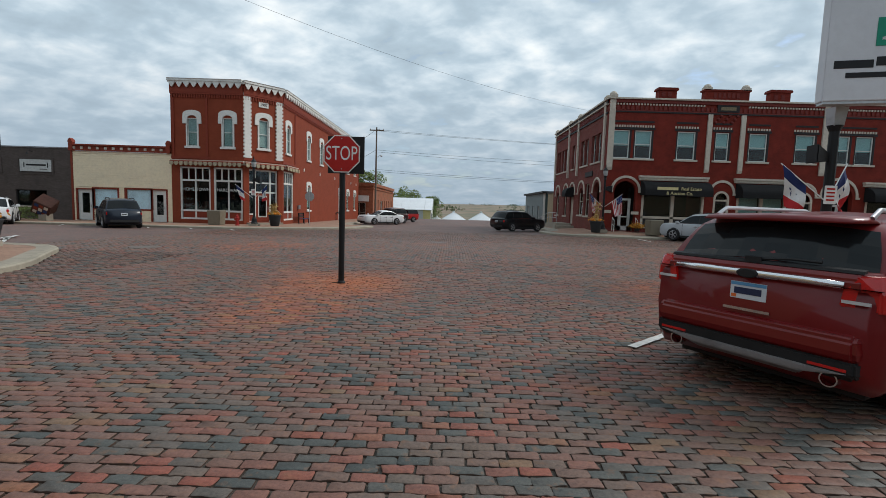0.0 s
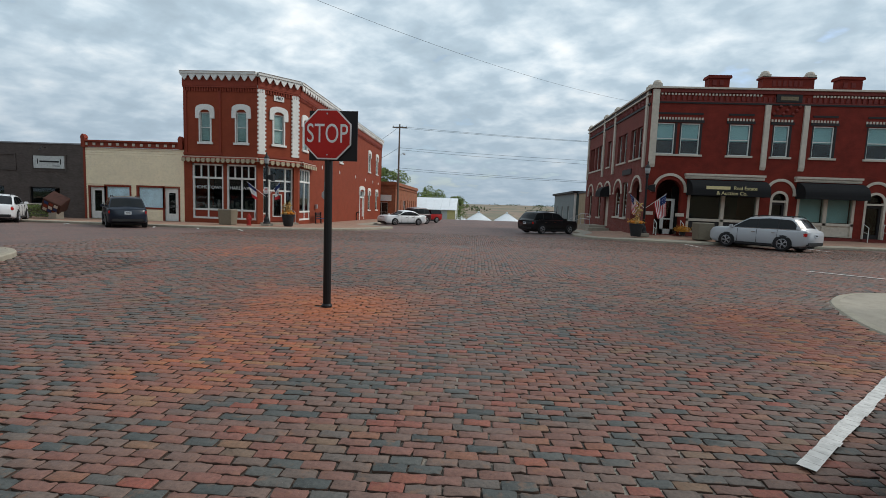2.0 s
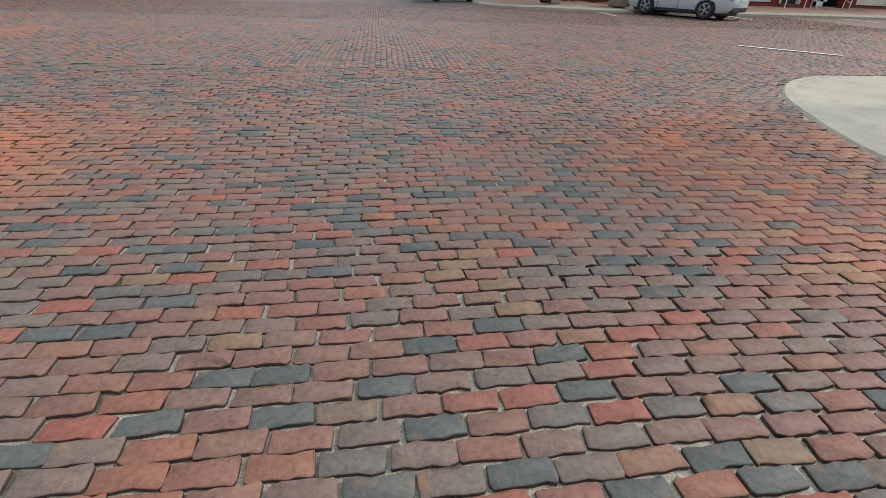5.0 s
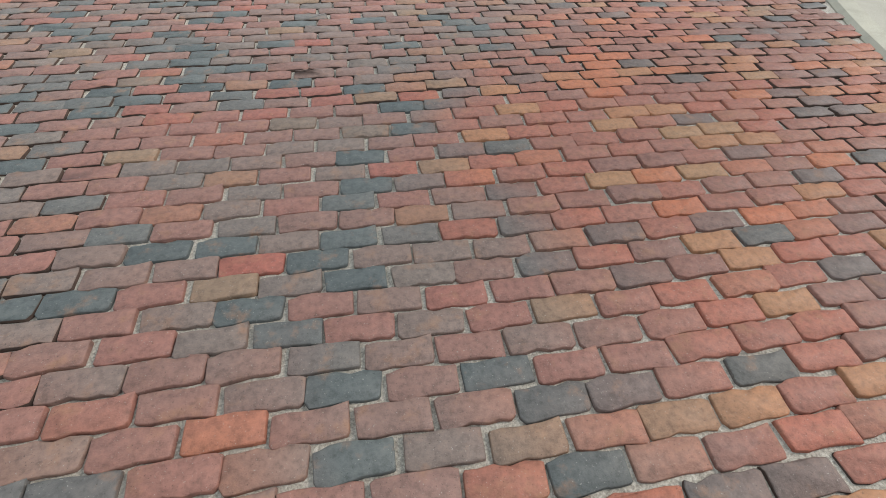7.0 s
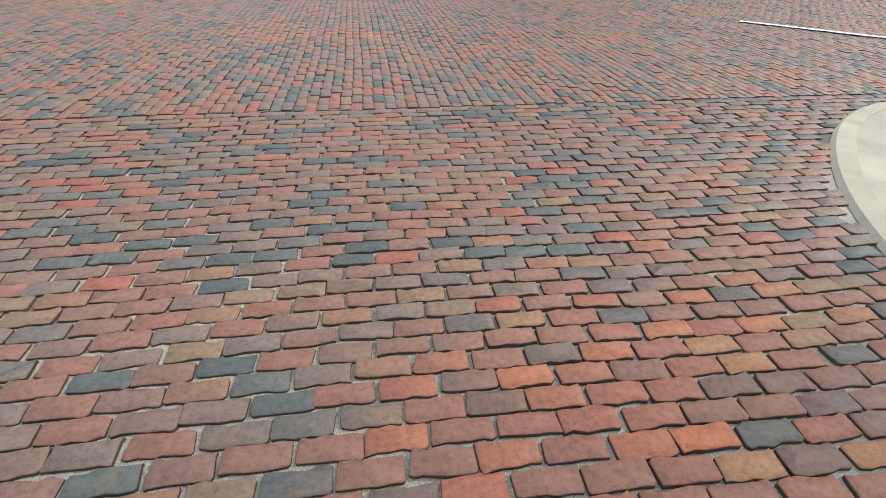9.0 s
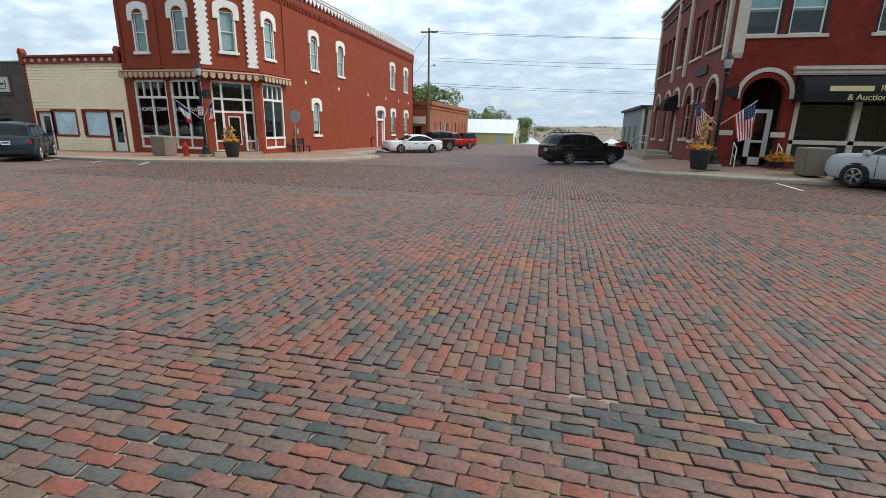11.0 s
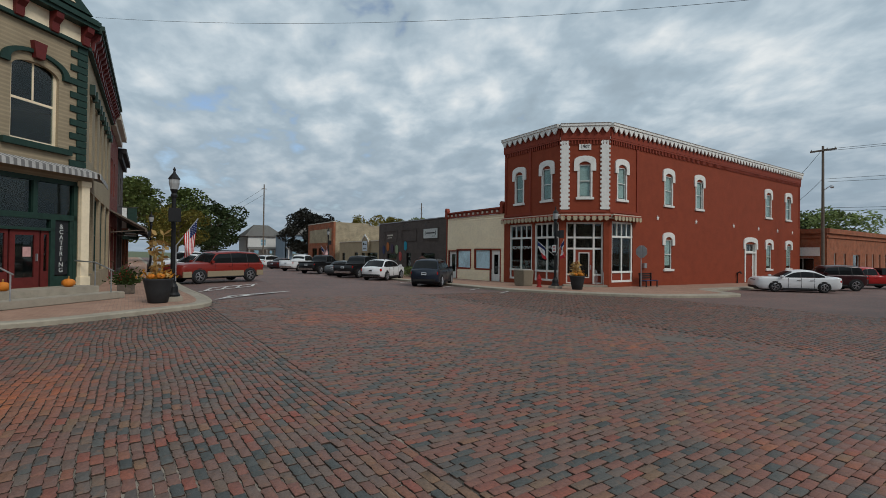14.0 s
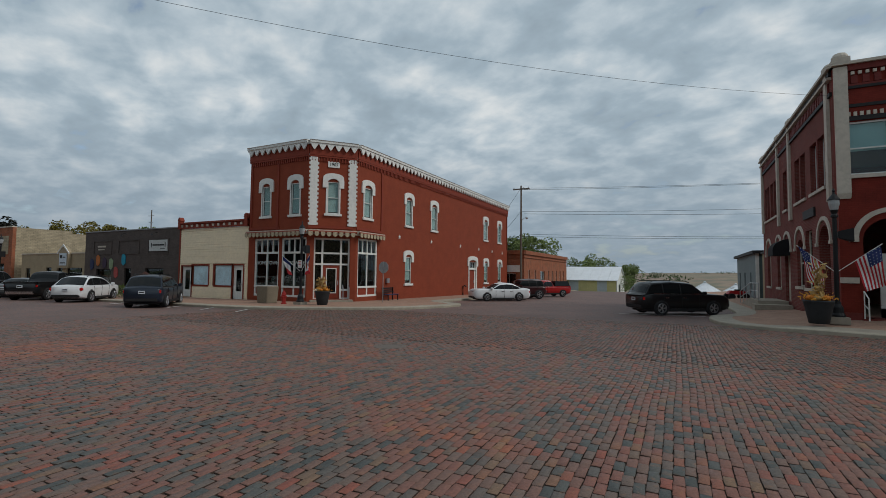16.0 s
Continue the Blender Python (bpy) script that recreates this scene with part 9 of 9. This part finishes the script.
def brick_field(x0, x1, y0, y1, turned, seed):
    """Centres, half sizes, lifts and tilts of bricks laid in courses; turned: their long sides run north."""
    r = np.random.RandomState(seed)
    if turned:
        n, k = int((x1 - x0) / BW), int((y1 - y0) / BL)
    else:
        n, k = int((y1 - y0) / BW), int((x1 - x0) / BL)
    row, col = np.meshgrid(np.arange(n), np.arange(k), indexing="ij")
    shift = np.where(row % 2 == 0, 0.0, 0.5) + r.uniform(-0.2, 0.2, n)[:, None]
    u = (col + shift + 0.5) * BL + r.normal(0, 0.004, row.shape)
    v = (row + 0.5) * BW + r.normal(0, 0.0022, row.shape)
    calm = 1.0 if turned else np.clip((y1 - y0 - v) / 2.0, 0, 1)
    if turned:
        calm = 0.35
    v = v + calm * (0.035 * np.sin(u * 0.8 + 1.7 * np.sin(v * 0.35)) + 0.02 * np.sin(u * 2.1 + v * 0.6))
    size = np.ones(row.shape)
    if turned:
        # the first brick of a shifted course is a part brick that closes the course
        first = u[:, 0] - BL / 2
        u, v, size = np.hstack((first[:, None] / 2, u)), np.hstack((v[:, :1], v)), np.hstack(((first / BL)[:, None], size))
        u[:, 0] += 0.0
    size = size.ravel()
    a, b = (x0 + v, y0 + u) if turned else (x0 + u, y0 + v)
    a, b = a.ravel(), b.ravel()
    keep = size > 0.15
    for p in PADS:
        keep &= ~inside([q for q in p], a, b)
    keep &= (np.hypot(a + 3.18, b - 10.0) > 0.1) & (np.hypot(a + 1.4, b - 22.7) > 0.42) & (np.hypot(a + 11.3, b - 15.9) > 0.55)
    a, b, size = a[keep], b[keep], size[keep]
    m = len(a)
    hl = size * BL / 2 - JOINT / 2 - np.abs(r.normal(0, 0.003, m))
    hw = BW / 2 - (0.0013 if turned else 0.0033) - np.abs(r.normal(0, 0.0012 if turned else 0.0018, m))
    lift = 0.0035 * np.sin(a * 1.1) * np.sin(b * 0.9 + 0.5) + 0.002 * np.sin(a * 2.7 + b * 1.9) + np.clip(r.normal(0, 0.0018, m), -0.004, 0.004)
    tilt = r.normal(0, 0.011, (m, 2))
    yaw = r.normal(0, 0.014, m) + (math.pi / 2 if turned else 0) + 0.03 * np.cos((a if not turned else b) * 0.8)
    return a, b, hl, hw, lift, tilt, yaw


GZ = np.vectorize(gz)


def brick_mesh(name, field, fine, seed):
    """All bricks of a field in one mesh: worn rounded tops with clipped corners."""
    a, b, hl, hw, lift, tilt, yaw = field
    r = np.random.RandomState(seed)
    m = len(a)
    if fine:
        run = (-0.6, -0.2, 0.2, 0.6) if fine > 1 else (0.0,)
        ring = np.array([(-1, -0.8), (-0.93, -1)] + [(q, -1) for q in run] + [(0.93, -1), (1, -0.8), (1, 0.8), (0.93, 1)] + [(-q, 1) for q in run] + [(-0.93, 1), (-1, 0.8)])
    else:
        ring = np.array([(-1, -1), (1, -1), (1, 1), (-1, 1)], float)
    k = len(ring)
    levels = ((0.0, 0.007, True), (0.0, 0.0035, False), (0.0, -0.03, False)) if fine else ((0.0, 0.006, True), (0.0, -0.03, False))
    jit = r.normal(0, (0.0015, 0.0024, 0.0038)[int(fine)], (m, k, 2))
    zj = r.normal(0, 0.0014, (m, k))
    co, si = np.cos(yaw)[:, None], np.sin(yaw)[:, None]
    zb = GZ(a, b) + lift - 0.006
    out = []
    for _, z, top in levels:
        sx, sy = ring[None, :, 0] * hl[:, None], ring[None, :, 1] * hw[:, None]
        if top:
            sx, sy = sx * (1 - 0.0032 / hl[:, None]), sy * (1 - 0.0032 / hw[:, None])
        sx, sy = sx + jit[:, :, 0], sy + jit[:, :, 1]
        zz = zb[:, None] + z + sx * tilt[:, :1] + sy * tilt[:, 1:] + (zj if z > -0.02 else 0)
        out.append(np.stack((a[:, None] + sx * co - sy * si, b[:, None] + sx * si + sy * co, zz), -1))
    pts = np.concatenate(out, 1)
    q = pts.shape[1]
    faces = [tuple(range(k))] + [(l * k + i, (l + 1) * k + i, (l + 1) * k + (i + 1) % k, l * k + (i + 1) % k) for l in range(len(levels) - 1) for i in range(k)]
    sizes = np.array([len(f) for f in faces])
    idx = np.concatenate([np.array(f) for f in faces])
    me = bpy.data.meshes.new(name)
    me.vertices.add(m * q)
    me.vertices.foreach_set("co", pts.ravel())
    allidx = (np.arange(m)[:, None] * q + idx[None]).ravel()
    tot = np.tile(sizes, m)
    me.loops.add(len(allidx))
    me.loops.foreach_set("vertex_index", allidx)
    me.polygons.add(len(tot))
    me.polygons.foreach_set("loop_start", np.concatenate(([0], np.cumsum(tot)[:-1])))
    me.polygons.foreach_set("loop_total", tot)
    # side faces take the colour darkened for soil and joint shade
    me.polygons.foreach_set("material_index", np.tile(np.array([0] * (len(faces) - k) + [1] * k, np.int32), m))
    me.update(calc_edges=True)
    me.validate()
    me.materials.append(PAVER)
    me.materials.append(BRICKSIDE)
    return me


def pick(f, keep):
    return tuple(q[keep] for q in f)


road = thing("road", "worn red and blue-grey brick street", "road", kind="structure")
near = brick_field(-9.0, 9.0, 0.4, 14.4, False, 11)
own = (near[0] > 1.1) & (near[0] < 4.4) & (near[1] > 8.55) & (near[1] < 10.5)
ids = np.nonzero(own)[0][:300]
own[:] = False
own[ids] = True
crossing = brick_field(-15.0, 22.0, 14.42, 24.0, True, 12)
distant = brick_field(-15.0, 22.0, 24.0, 34.0, True, 13)
behind = brick_field(-14.0, -9.0, 0.4, 14.4, False, 14)
fore = brick_field(-9.0, 9.0, -2.5, 0.4, False, 15)
for nm, f, fine, sd in (("paving_near", pick(near, ~own), 2, 1), ("paving_crossing", crossing, True, 2), ("paving_far", distant, False, 3), ("paving_west", behind, False, 4), ("paving_south", fore, False, 5)):
    ob = new(nm, brick_mesh(nm, f, fine, sd))
    ob.parent = road
    tagged(ob, kind="stuff")
# the bricks that the way passes closest, one by one on six shared meshes
one = G()
shapes = []
for i in range(6):
    z1 = np.zeros(1)
    f = (z1, z1, z1 + BL / 2 - JOINT / 2 - 0.002, z1 + BW / 2 - 0.0028, z1, np.zeros((1, 2)), z1)
    me = brick_mesh("brick", f, 2, 40 + i)
    me.materials.clear()
    me.materials.append(PAVER1)
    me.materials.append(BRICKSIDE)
    shapes.append(me)
for n_, i in enumerate(ids):
    o = new("brick", shapes[n_ % 6])
    o.parent = road
    o.matrix_basis = Matrix.Translation((near[0][i], near[1][i], near[4][i] + gz(near[0][i], near[1][i]))) @ Euler((near[5][i][1], -near[5][i][0], near[6][i])).to_matrix().to_4x4()
